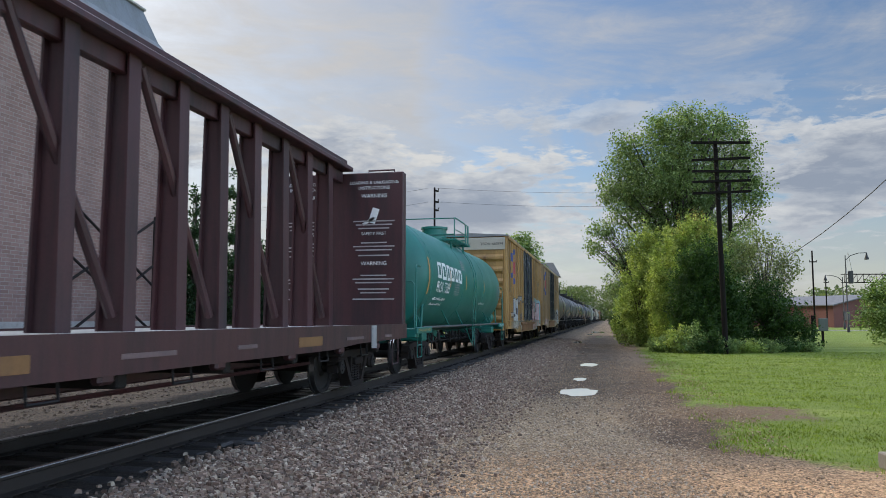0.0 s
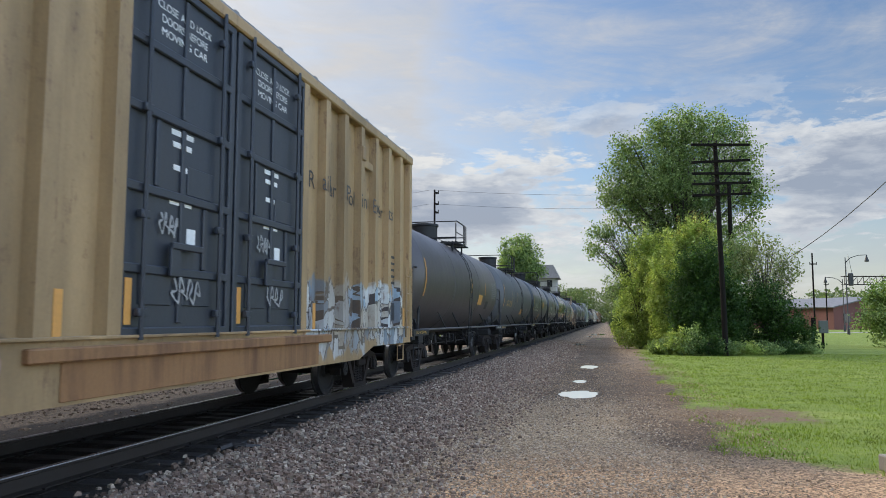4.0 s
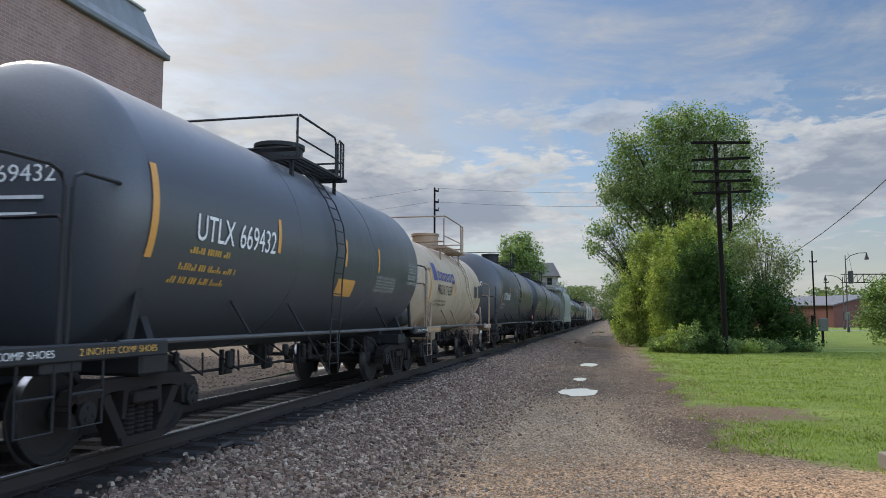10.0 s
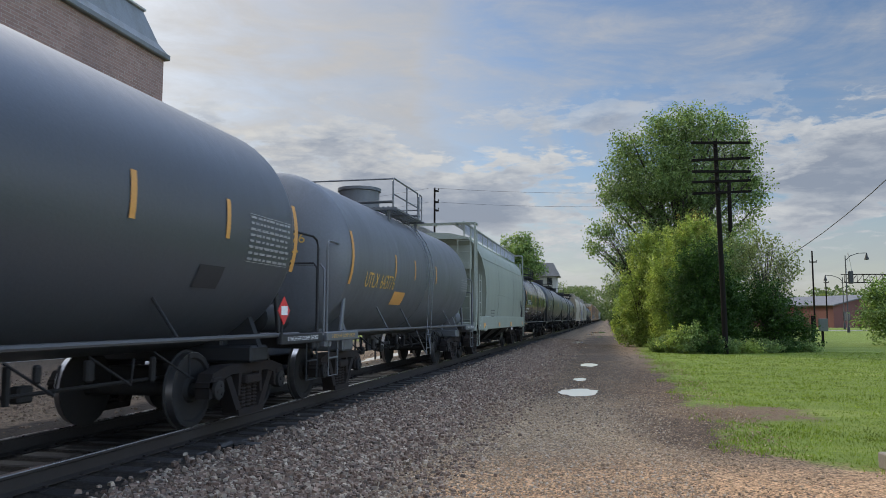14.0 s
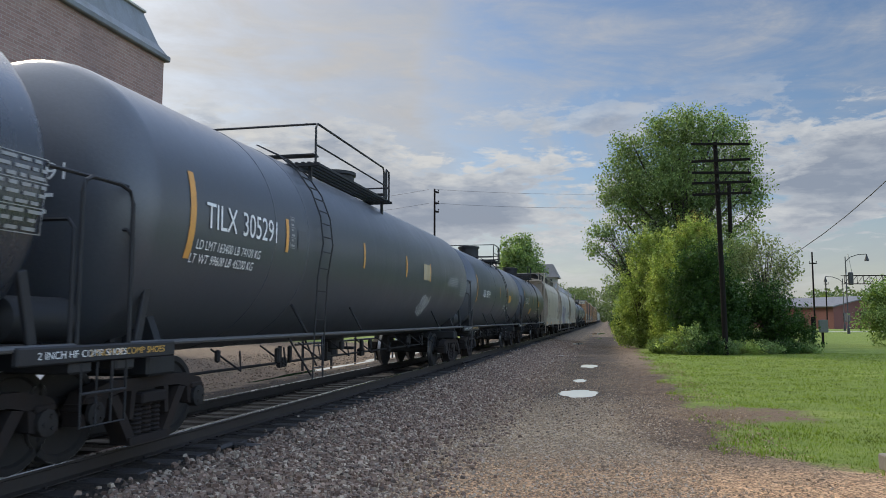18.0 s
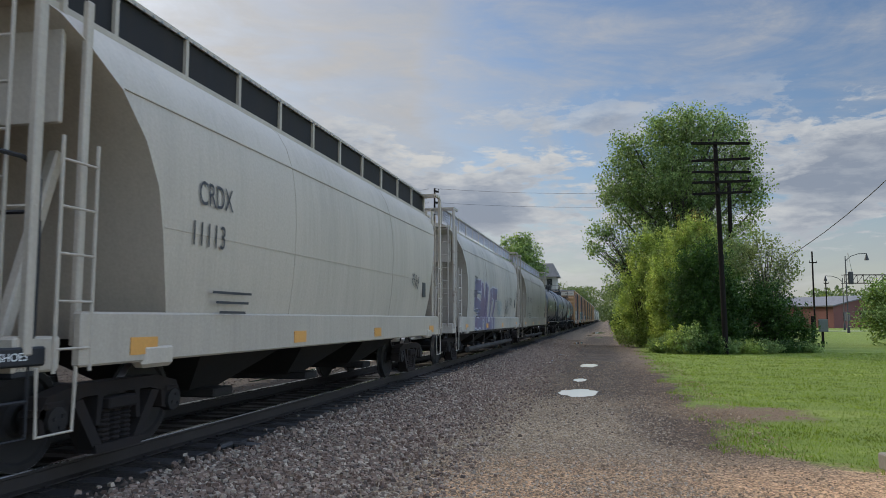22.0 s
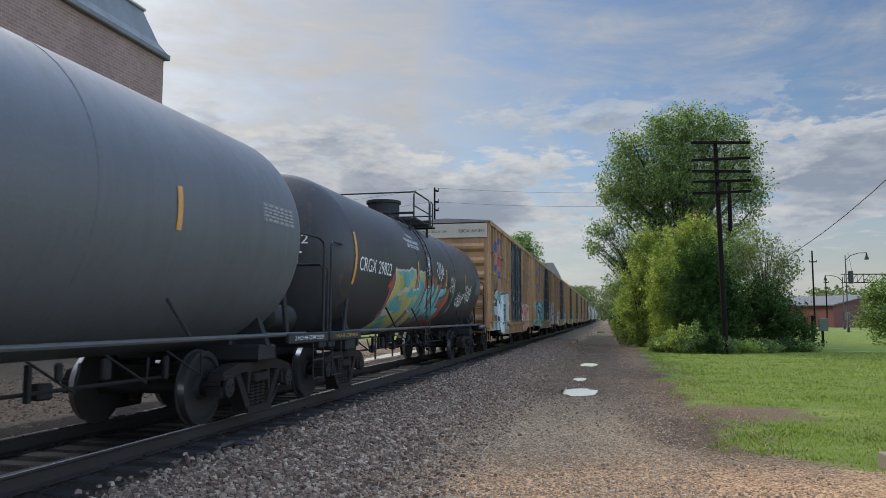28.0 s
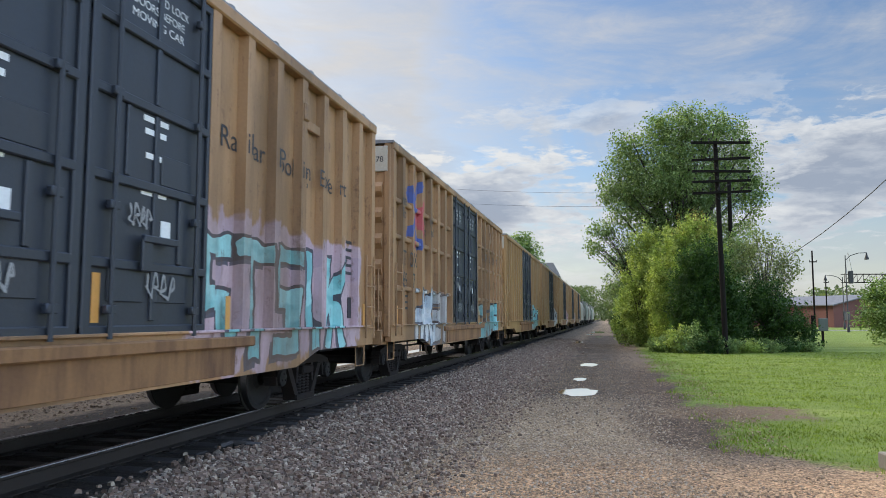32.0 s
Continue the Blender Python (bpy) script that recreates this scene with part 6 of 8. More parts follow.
def put_train():
    st = lambda *f: [(q, -0.23, 0.22, 0.09) for q in f]
    ring = lambda q: [(0.003 if q < 0.5 else q, -0.5, 0.42, 0.11)]
    tagp = paint("spray_purple", (0.10, 0.09, 0.22), 0.5, bump=0.0)
    tagk = paint("spray_black", (0.03, 0.03, 0.04), 0.5, bump=0.0)
    tagt = paint("spray_teal", (0.12, 0.22, 0.26), 0.5, bump=0.0)
    YEL, TAN = (0.41, 0.235, 0.075), (0.385, 0.215, 0.10)
    beam_car("maroon centre-beam flat car with end bulkheads, empty", -6.4, 15.9)
    tank_car("green tank car with large white letter blocks", 18.0, 30.6, GREEN, dome=0.558, plen=2.21, pmid=0.460, ladder=0.489, stripes=ring(0.02) + st(0.208, 0.394, 0.666), marks=[(0.138, -0.29, 0.30, 1.59, "PROX 75285", LETTER)], patches=[(0.079, 0.115, -0.05, 0.37, BLOCK), (0.124, 0.161, -0.07, 0.38, BLOCK), (0.171, 0.202, -0.07, 0.36, BLOCK), (0.212, 0.245, -0.06, 0.34, BLOCK), (0.259, 0.291, -0.06, 0.34, BLOCK), (0.301, 0.335, -0.07, 0.32, BLOCK), (0.066, 0.181, -0.61, -0.56, LETTER), (0.057, 0.163, -0.74, -0.70, LETTER), (0.257, 0.314, -0.43, -0.11, LETTER), (0.351, 0.401, 0.37, 0.65, LETTER), (0.908, 0.975, -0.36, 0.18, LETTER), (0.623, 0.712, -0.61, -0.56, LETTER)], seams=(0.03, 0.36, 0.66, 0.97), trim=GREEN)
    box_car("faded yellow boxcar with dark plug doors and blue-white spray paint", 31.9, 48.0, YEL, number="TBOX 660174", slogan="stack", zones=[(0.08, 0.36, 0.8, 2.3, [(0.50, 0.51, 0.48), (0.33, 0.38, 0.42), (0.07, 0.08, 0.10), (0.05, 0.05, 0.06)], "HANTEM"), (0.64, 0.96, 0.7, 2.4, [(0.25, 0.50, 0.55), (0.30, 0.55, 0.58)], 0.6), (0.655, 0.94, 0.8, 2.25, [(0.62, 0.38, 0.37), (0.68, 0.50, 0.49), (0.34, 0.17, 0.19), (0.20, 0.10, 0.12)], "KEAME")])
    box_car("yellow boxcar with dark plug doors, lightly spray-painted", 49.4, 65.3, (0.38, 0.25, 0.12), number="TBOX 661656", zones=[(0.06, 0.3, 0.8, 1.3, PINKS, 0.5), (0.64, 0.97, 0.8, 2.0, BLUEW, 0.3)])
    tank_car("brownish black tank car with a yellow notice", 67.2, 79.35, RUSTY, dome=0.49, ladder=0.476, stripes=ring(0.02) + st(0.520, 0.743), marks=[], patches=[(0.640, 0.704, -0.55, -0.23, SAFETY), (0.864, 0.950, -0.29, 0.29, LETTER), (0.775, 0.821, -0.68, -0.41, LETTERK)], seams=(0.3, 0.64))
    tank_car("dark grey weathered tank car with gold lettering", 81.4, 93.1, SLATE, dome=0.419, plen=2.50, pmid=0.416, ladder=0.513, stripes=ring(0.02) + st(0.237, 0.404), marks=[(0.155, -0.36, 0.27, 1.72, "UTLX 643920", LETTERY)], patches=[(0.572, 0.650, -0.79, -0.52, SAFETY), (0.788, 0.832, -0.71, -0.48, LETTER)], seams=(0.33, 0.62))
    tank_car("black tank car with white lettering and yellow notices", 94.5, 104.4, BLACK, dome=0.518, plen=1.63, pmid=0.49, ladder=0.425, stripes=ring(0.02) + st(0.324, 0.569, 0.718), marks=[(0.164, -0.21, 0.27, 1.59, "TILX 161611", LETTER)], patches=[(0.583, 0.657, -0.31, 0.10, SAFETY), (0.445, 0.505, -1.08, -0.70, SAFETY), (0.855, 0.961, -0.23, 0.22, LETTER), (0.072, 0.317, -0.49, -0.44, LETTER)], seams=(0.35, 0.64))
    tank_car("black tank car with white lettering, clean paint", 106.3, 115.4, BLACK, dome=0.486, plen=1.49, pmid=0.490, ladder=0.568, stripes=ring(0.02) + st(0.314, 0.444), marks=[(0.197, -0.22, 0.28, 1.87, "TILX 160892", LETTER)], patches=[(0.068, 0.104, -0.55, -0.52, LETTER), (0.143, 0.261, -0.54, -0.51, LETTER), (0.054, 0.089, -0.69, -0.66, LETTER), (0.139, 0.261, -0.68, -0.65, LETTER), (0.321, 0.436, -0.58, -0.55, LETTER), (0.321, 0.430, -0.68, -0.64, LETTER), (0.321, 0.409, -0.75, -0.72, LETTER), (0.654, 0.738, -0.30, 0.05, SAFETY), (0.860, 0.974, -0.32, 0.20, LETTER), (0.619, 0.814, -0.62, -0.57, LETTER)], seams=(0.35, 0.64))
    tank_car("glossy black tank car with gold lettering", 117.3, 128.2, BLACKG, R=1.53, dome=0.441, plen=2.53, pmid=0.450, ladder=0.549, stripes=ring(0.02) + st(0.260, 0.475), marks=[(0.155, -0.19, 0.30, 2.04, "UTLX 669436", LETTERY), (0.104, -0.47, 0.10, 1.1, "THE TANK CAR PEOPLE", LETTERY), (0.0575, -0.66, 0.10, 0.36, "LD LMT", LETTERY), (0.132, -0.66, 0.10, 0.5, "193600 LB", LETTERY), (0.2, -0.66, 0.10, 0.5, "87800 KG", LETTERY), (0.0445, -0.80, 0.10, 0.3, "LT WT", LETTERY), (0.121, -0.80, 0.10, 0.5, "69400 LB", LETTERY), (0.187, -0.80, 0.10, 0.5, "31500 KG", LETTERY)], patches=[(0.620, 0.697, -0.75, -0.50, SAFETY), (0.726, 0.833, -0.14, -0.03, LETTER), (0.720, 0.825, -0.32, -0.23, LETTER), (0.856, 0.962, -0.38, 0.14, LETTER)], seams=(0.24, 0.5, 0.76), dome_r=0.36)
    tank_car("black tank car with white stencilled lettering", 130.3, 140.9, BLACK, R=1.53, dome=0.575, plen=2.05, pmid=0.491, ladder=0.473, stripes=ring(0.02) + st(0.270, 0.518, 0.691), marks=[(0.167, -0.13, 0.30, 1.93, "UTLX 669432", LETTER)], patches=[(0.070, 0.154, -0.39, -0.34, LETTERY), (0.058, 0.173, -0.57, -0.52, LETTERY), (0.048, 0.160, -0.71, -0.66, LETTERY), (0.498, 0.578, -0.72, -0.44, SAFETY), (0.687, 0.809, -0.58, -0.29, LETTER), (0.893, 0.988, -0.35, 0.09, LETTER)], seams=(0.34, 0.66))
    tank_car("small cream-white tank car with blue letter blocks and rust stains", 142.85, 150.85, WHITE, R=1.33, zc=2.22, dome=0.591, plen=2.91, pmid=0.456, ladder=0.590, stripes=ring(0.02) + st(0.341, 0.397), marks=[(0.208, -0.13, 0.28, 1.80, "PROX 17658", LETTERK)], patches=[(0.038, 0.091, 0.11, 0.57, LETTERB), (0.109, 0.137, 0.14, 0.38, LETTERB), (0.150, 0.182, 0.13, 0.37, LETTERB), (0.192, 0.223, 0.13, 0.37, LETTERB), (0.235, 0.267, 0.13, 0.37, LETTERB), (0.280, 0.314, 0.13, 0.38, LETTERB), (0.329, 0.379, 0.11, 0.40, LETTERB), (0.063, 0.261, -0.44, -0.40, LETTERK), (0.074, 0.255, -0.54, -0.50, LETTERK), (0.798, 0.863, -0.20, 0.17, LETTERK), (0.893, 0.995, -0.19, 0.23, LETTERK)], seams=(0.5,), trim=TANTRIM, prail=0.75)
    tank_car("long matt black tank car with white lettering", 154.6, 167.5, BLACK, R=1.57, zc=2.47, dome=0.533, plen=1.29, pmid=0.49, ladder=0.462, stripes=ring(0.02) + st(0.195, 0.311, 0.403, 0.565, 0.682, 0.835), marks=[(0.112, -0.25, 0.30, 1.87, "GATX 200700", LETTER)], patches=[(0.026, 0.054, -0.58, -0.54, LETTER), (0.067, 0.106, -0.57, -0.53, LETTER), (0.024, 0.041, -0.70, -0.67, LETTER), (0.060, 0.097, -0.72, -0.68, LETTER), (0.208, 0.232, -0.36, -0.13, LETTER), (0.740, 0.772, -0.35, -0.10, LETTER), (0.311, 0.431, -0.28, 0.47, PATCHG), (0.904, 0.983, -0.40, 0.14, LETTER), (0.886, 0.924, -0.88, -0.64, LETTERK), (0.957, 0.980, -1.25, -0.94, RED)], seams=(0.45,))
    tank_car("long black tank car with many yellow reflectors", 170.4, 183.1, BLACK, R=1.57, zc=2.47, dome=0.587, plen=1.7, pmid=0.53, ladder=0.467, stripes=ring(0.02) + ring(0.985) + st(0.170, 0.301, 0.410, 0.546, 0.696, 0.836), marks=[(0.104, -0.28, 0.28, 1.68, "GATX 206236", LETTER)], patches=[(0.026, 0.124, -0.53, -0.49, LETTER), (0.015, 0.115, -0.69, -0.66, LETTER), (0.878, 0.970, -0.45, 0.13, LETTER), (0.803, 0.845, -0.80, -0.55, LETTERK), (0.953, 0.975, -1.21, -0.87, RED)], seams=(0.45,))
    tank_car("grey tank car with faded gold lettering", 185.5, 196.6, GREY, dome=0.427, plen=2.6, pmid=0.44, ladder=0.505, stripes=ring(0.02) + st(0.246, 0.391, 0.583), marks=[(0.163, -0.39, 0.30, 1.91, "UTLX 643776", LETTERY)], patches=[(0.264, 0.342, -0.80, -0.53, SAFETY), (0.884, 0.975, -0.28, 0.08, LETTER)], seams=(0.5,), trim=GREY, dome_r=0.48)
    hopper_car("pale grey-green covered hopper with a steel roof walkway", 197.9, 212.4, HOPV, pipes=False)
    tank_car("glossy black tank car with bold white lettering", 213.9, 227.1, BLACKG, dome=0.4, plen=2.6, pmid=0.4, ladder=0.439, stripes=ring(0.02) + st(0.195, 0.371, 0.568, 0.774), marks=[(0.115, -0.24, 0.30, 1.70, "CRGX 7649", LETTER), (0.101, -0.58, 0.115, 1.54, "LD LMT 187600 LB 85100 KG", LETTER), (0.095, -0.73, 0.115, 1.53, "LT WT 75400 LB 34200 KG", LETTER)], patches=[(0.198, 0.220, -0.37, -0.11, PATCHG), (0.541, 0.601, -0.72, -0.65, LETTER), (0.528, 0.586, -0.84, -0.78, LETTER), (0.518, 0.576, -0.97, -0.91, LETTER), (0.646, 0.704, -0.70, -0.64, LETTER), (0.759, 0.820, -0.73, -0.66, LETTER), (0.918, 0.985, -0.43, 0.16, LETTER)], seams=(0.04, 0.3, 0.48, 0.66, 0.82, 0.96), dome_r=0.3, prail=0.36)
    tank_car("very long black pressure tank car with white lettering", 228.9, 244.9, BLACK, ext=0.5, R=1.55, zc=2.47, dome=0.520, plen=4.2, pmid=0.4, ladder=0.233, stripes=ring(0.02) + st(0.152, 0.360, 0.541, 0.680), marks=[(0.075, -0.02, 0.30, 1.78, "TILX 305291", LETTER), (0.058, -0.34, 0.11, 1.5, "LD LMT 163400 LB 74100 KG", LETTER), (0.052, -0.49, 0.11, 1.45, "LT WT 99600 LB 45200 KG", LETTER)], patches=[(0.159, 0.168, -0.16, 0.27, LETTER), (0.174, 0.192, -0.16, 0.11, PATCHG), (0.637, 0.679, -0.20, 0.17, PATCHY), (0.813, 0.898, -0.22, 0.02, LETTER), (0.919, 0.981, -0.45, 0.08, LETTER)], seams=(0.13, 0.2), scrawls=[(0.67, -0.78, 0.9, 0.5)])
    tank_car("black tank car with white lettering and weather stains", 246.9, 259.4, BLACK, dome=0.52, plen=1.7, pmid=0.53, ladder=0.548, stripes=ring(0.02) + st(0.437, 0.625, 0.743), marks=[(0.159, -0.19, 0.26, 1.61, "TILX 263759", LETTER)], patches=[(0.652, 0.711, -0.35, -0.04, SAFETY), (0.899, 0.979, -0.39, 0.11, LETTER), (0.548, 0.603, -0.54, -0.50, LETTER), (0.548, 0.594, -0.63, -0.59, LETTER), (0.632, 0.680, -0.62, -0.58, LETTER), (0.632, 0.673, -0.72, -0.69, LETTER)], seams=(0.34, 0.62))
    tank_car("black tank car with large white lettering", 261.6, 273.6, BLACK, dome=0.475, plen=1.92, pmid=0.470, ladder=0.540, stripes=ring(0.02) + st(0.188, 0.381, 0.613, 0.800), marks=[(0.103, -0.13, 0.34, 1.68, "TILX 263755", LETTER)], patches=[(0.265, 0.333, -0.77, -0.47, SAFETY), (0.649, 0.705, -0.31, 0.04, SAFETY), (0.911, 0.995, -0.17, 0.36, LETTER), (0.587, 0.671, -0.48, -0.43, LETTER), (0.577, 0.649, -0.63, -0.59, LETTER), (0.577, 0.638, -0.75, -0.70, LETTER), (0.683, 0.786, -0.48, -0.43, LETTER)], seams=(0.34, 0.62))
    hopper_car("tan-grey covered hopper with bulging sides", 274.4, 289.0, HOPT, [(0.18, 2.65, 0.27, 0.72, "CRDX"), (0.172, 2.21, 0.27, 0.66, "11113")], mesh_walk=False, extra=[(0.78, 2.15, 0.7, 0.3, tagk)])
    hopper_car("light grey covered hopper with spray-painted scrawls", 290.7, 306.6, HOPQ, [(0.19, 2.58, 0.25, 0.6, "TCMX"), (0.187, 2.12, 0.25, 0.8, "450739")], pipes=True, extra=[(0.52, 1.7, 1.4, 0.7, tagt), (0.655, 1.75, 1.2, 0.6, tagk), (0.74, 2.05, 0.7, 0.4, tagk), (0.89, 2.35, 1.1, 0.4, tagk)])
    hopper_car("pale grey covered hopper with a pneumatic discharge pipe", 307.6, 322.9, HOPG, [(0.165, 2.34, 0.27, 0.9, "TCMX"), (0.253, 2.34, 0.27, 1.1, "450135")], pipes=True, extra=[(0.53, 1.85, 1.0, 0.5, tagk)])
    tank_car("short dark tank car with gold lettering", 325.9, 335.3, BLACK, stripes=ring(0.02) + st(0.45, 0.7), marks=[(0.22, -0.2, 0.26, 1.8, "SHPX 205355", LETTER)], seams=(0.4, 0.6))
    tank_car("grey tank car with white spray scrawls", 337.0, 349.7, GREY, R=1.56, zc=2.45, dome=0.501, plen=1.7, pmid=0.47, ladder=0.371, stripes=ring(0.02) + st(0.112, 0.324, 0.501, 0.738), marks=[], patches=[(0.890, 0.964, 0.12, 0.35, LETTER)], seams=(0.40, 0.64), trim=TRIM, scrawls=[(0.21, -0.65, 1.4, 0.65)])
    tank_car("black tank car covered in colourful spray paint", 352.0, 365.3, SPRAYT, dome=0.495, plen=2.0, pmid=0.47, ladder=0.397, stripes=ring(0.02) + st(0.337, 0.572, 0.782), marks=[(0.093, -0.13, 0.26, 2.0, "CRGX 29822", LETTER), (0.325, 0.78, 0.09, 0.5, "CAUTION", LETTER), (0.325, 0.66, 0.09, 1.25, "NITROGEN BLANKET", LETTER), (0.325, 0.54, 0.09, 1.0, "DO NOT ENTER", LETTER)], patches=[(0.913, 0.983, -0.32, 0.24, PATCHG)], seams=(0.34, 0.66), scrawls=[(0.50, 0.1, 0.8, 0.45), (0.62, -0.2, 0.7, 0.5), (0.72, -0.55, 1.1, 0.4), (0.80, -0.35, 1.0, 0.55), (0.40, 0.15, 0.4, 0.5)])
    box_car("tan boxcar with a ribbed grid side and white-green spray letters", 366.5, 382.2, TAN, "grid", number="TBOX 641354", zones=[(0.05, 0.335, 0.7, 2.35, [(0.10, 0.34, 0.34), (0.16, 0.42, 0.42)], 0.7), (0.06, 0.33, 0.75, 2.25, [(0.70, 0.71, 0.69), (0.58, 0.64, 0.63), (0.04, 0.08, 0.09), (0.03, 0.04, 0.05)], "HNEM"), (0.62, 0.87, 0.75, 2.0, [(0.62, 0.46, 0.40), (0.58, 0.28, 0.22), (0.40, 0.08, 0.06), (0.45, 0.10, 0.08)], "SNAK")])
    box_car("tan boxcar with a broad band of turquoise spray paint", 383.6, 399.2, TAN, number="TBOX 663549", zones=[(0.0, 0.37, 0.6, 2.35, [(0.05, 0.10, 0.13), (0.13, 0.38, 0.42), (0.16, 0.46, 0.50)], 0.45), (0.02, 0.36, 0.75, 2.25, [(0.16, 0.48, 0.50), (0.28, 0.58, 0.58), (0.05, 0.10, 0.12), (0.03, 0.05, 0.06)], "MUTEH"), (0.60, 0.95, 0.7, 2.55, [(0.46, 0.34, 0.40), (0.52, 0.38, 0.42)], 0.7), (0.61, 0.915, 0.75, 2.25, [(0.15, 0.45, 0.45), (0.30, 0.62, 0.60), (0.055, 0.06, 0.09), (0.03, 0.035, 0.05)], "STSIK")])
    box_car("tan boxcar with grid sides and white spray letters", 400.4, 416.2, (0.37, 0.205, 0.095), "grid", number="TBOX 671578", zones=[(0.12, 0.34, 0.75, 1.9, [(0.64, 0.66, 0.66), (0.45, 0.52, 0.56), (0.10, 0.14, 0.18), (0.05, 0.06, 0.08)], "HKET"), (0.65, 0.93, 0.75, 1.7, [(0.14, 0.44, 0.46), (0.26, 0.55, 0.56), (0.04, 0.08, 0.10), (0.03, 0.04, 0.05)], "CAMS")])
    y = 417.6
    cols = ((0.35, 0.20, 0.075), (0.32, 0.18, 0.07), (0.34, 0.205, 0.09), (0.33, 0.185, 0.07), (0.335, 0.195, 0.085))
    for i in range(5):
        box_car("yellow boxcar with dark plug doors", y, y + 15.8, cols[i], zones=[(0.6, 0.9, 0.7, 1.9, (TURQ, BLUEW, PINKS, REDS, WHITES)[i], 0.4)], slogan="")
        y += 17.25
    for i in range(8):
        if i % 3 == 1:
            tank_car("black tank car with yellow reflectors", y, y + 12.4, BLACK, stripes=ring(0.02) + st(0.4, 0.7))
            y += 14.8
        else:
            hopper_car("pale grey covered hopper with roof walkway", y, y + 15.2, (HOPL, HOPG, HOPV)[i % 3], mesh_walk=False)
            y += 16.8


put_train()


# ---- things beside the line ----
def spot(right, ahead, z=ROAD):
    """A place by metres to the right of the line of sight and metres ahead along it."""
    a = radians(YAW)
    return (ahead * -math.sin(a) + right * math.cos(a), ahead * math.cos(a) + right * math.sin(a), z)


def leaf_mesh(name, clumps, per, spread, size, mat, seed, axes=None, reach=0.0):
    """Many small leaves: round clump centres, or strung along shoots of length reach that point along axes."""
    rng = np.random.default_rng(seed)
    c = np.repeat(np.asarray(clumps), per, axis=0)
    n = len(c)
    p = c + np.clip(rng.normal(0, 1, (n, 3)), -1.7, 1.7) * np.asarray(spread)
    if axes is not None:
        p += np.repeat(axes, per, axis=0) * ((rng.random(n) - 0.5) * reach)[:, None]
    s = size * (0.6 + 0.8 * rng.random(n))
    d = rng.normal(0, 1, (n, 3))
    d /= np.linalg.norm(d, axis=1)[:, None]
    e = np.cross(d, rng.normal(0, 1, (n, 3)))
    e /= np.linalg.norm(e, axis=1)[:, None]
    d, e = d * s[:, None] * 0.5, e * s[:, None] * 0.34
    v = np.stack([p - d, p + e * 1.0, p + d, p - e], 1).reshape(-1, 3)
    f = np.arange(4 * n).reshape(-1, 4)
    me = bpy.data.meshes.new(name)
    me.from_pydata(v, np.empty((0, 2), int), f)
    me.materials.append(mat)
    me.update()
    return me


def plant(name, label, at, lobes, clumps, per, spread, size, mat, seed, trunk=0.25, tall=6.0, limbs=7, category="tree", reach=0.0, bulge_by=0.3):
    """A tree or bush: tapered trunk, limbs and crown. lobes: (x, y, z, rx, ry, rz) from its foot."""
    rng = np.random.default_rng(seed)
    ob = thing(name, label, category, at)
    vol = np.array([l[3] * l[4] * l[5] for l in lobes])
    pick = rng.choice(len(lobes), clumps, p=vol / vol.sum())
    d = rng.normal(0, 1, (clumps, 3))
    d /= np.linalg.norm(d, axis=1)[:, None]
    r = rng.random(clumps) ** 0.45
    L = np.array(lobes)[pick]
    bulge = np.array([1.0 + bulge_by * noise.noise(Vector(q * 1.7) + Vector((seed, p * 3.1, 0))) for p, q in zip(pick, d)])
    cs = L[:, :3] + d * (r * bulge)[:, None] * L[:, 3:]
    cs[:, 2] = np.maximum(cs[:, 2], 0.15)
    g = Geo()
    g.tube([(0, 0, -0.2), (0.05 * tall * 0.3, 0, tall * 0.35), (0, 0.03 * tall, tall * 0.7), (0.02 * tall, 0, tall)], trunk, 9, r2=trunk * 0.25)
    part("trunk", g.mesh("trunk", BARK, smooth=True), ob)
    for k in range(limbs):
        g = Geo()
        t = cs[int(rng.integers(clumps))]
        z0 = min(t[2] * 0.6, tall * 0.8) * (0.5 + 0.4 * rng.random())
        m_ = (t[0] * 0.5, t[1] * 0.5, (z0 + t[2]) / 2 + 0.3)
        g.tube([(0, 0, z0), m_, tuple(t)], trunk * 0.33, 6, r2=trunk * 0.06)
        part("limb", g.mesh("limb", BARK, smooth=True), ob)
    axes = d * 0.55 + rng.normal(0, 0.25, (clumps, 3)) + np.array((0, 0, 0.75))
    axes /= np.linalg.norm(axes, axis=1)[:, None]
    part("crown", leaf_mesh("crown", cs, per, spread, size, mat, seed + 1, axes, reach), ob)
    return ob


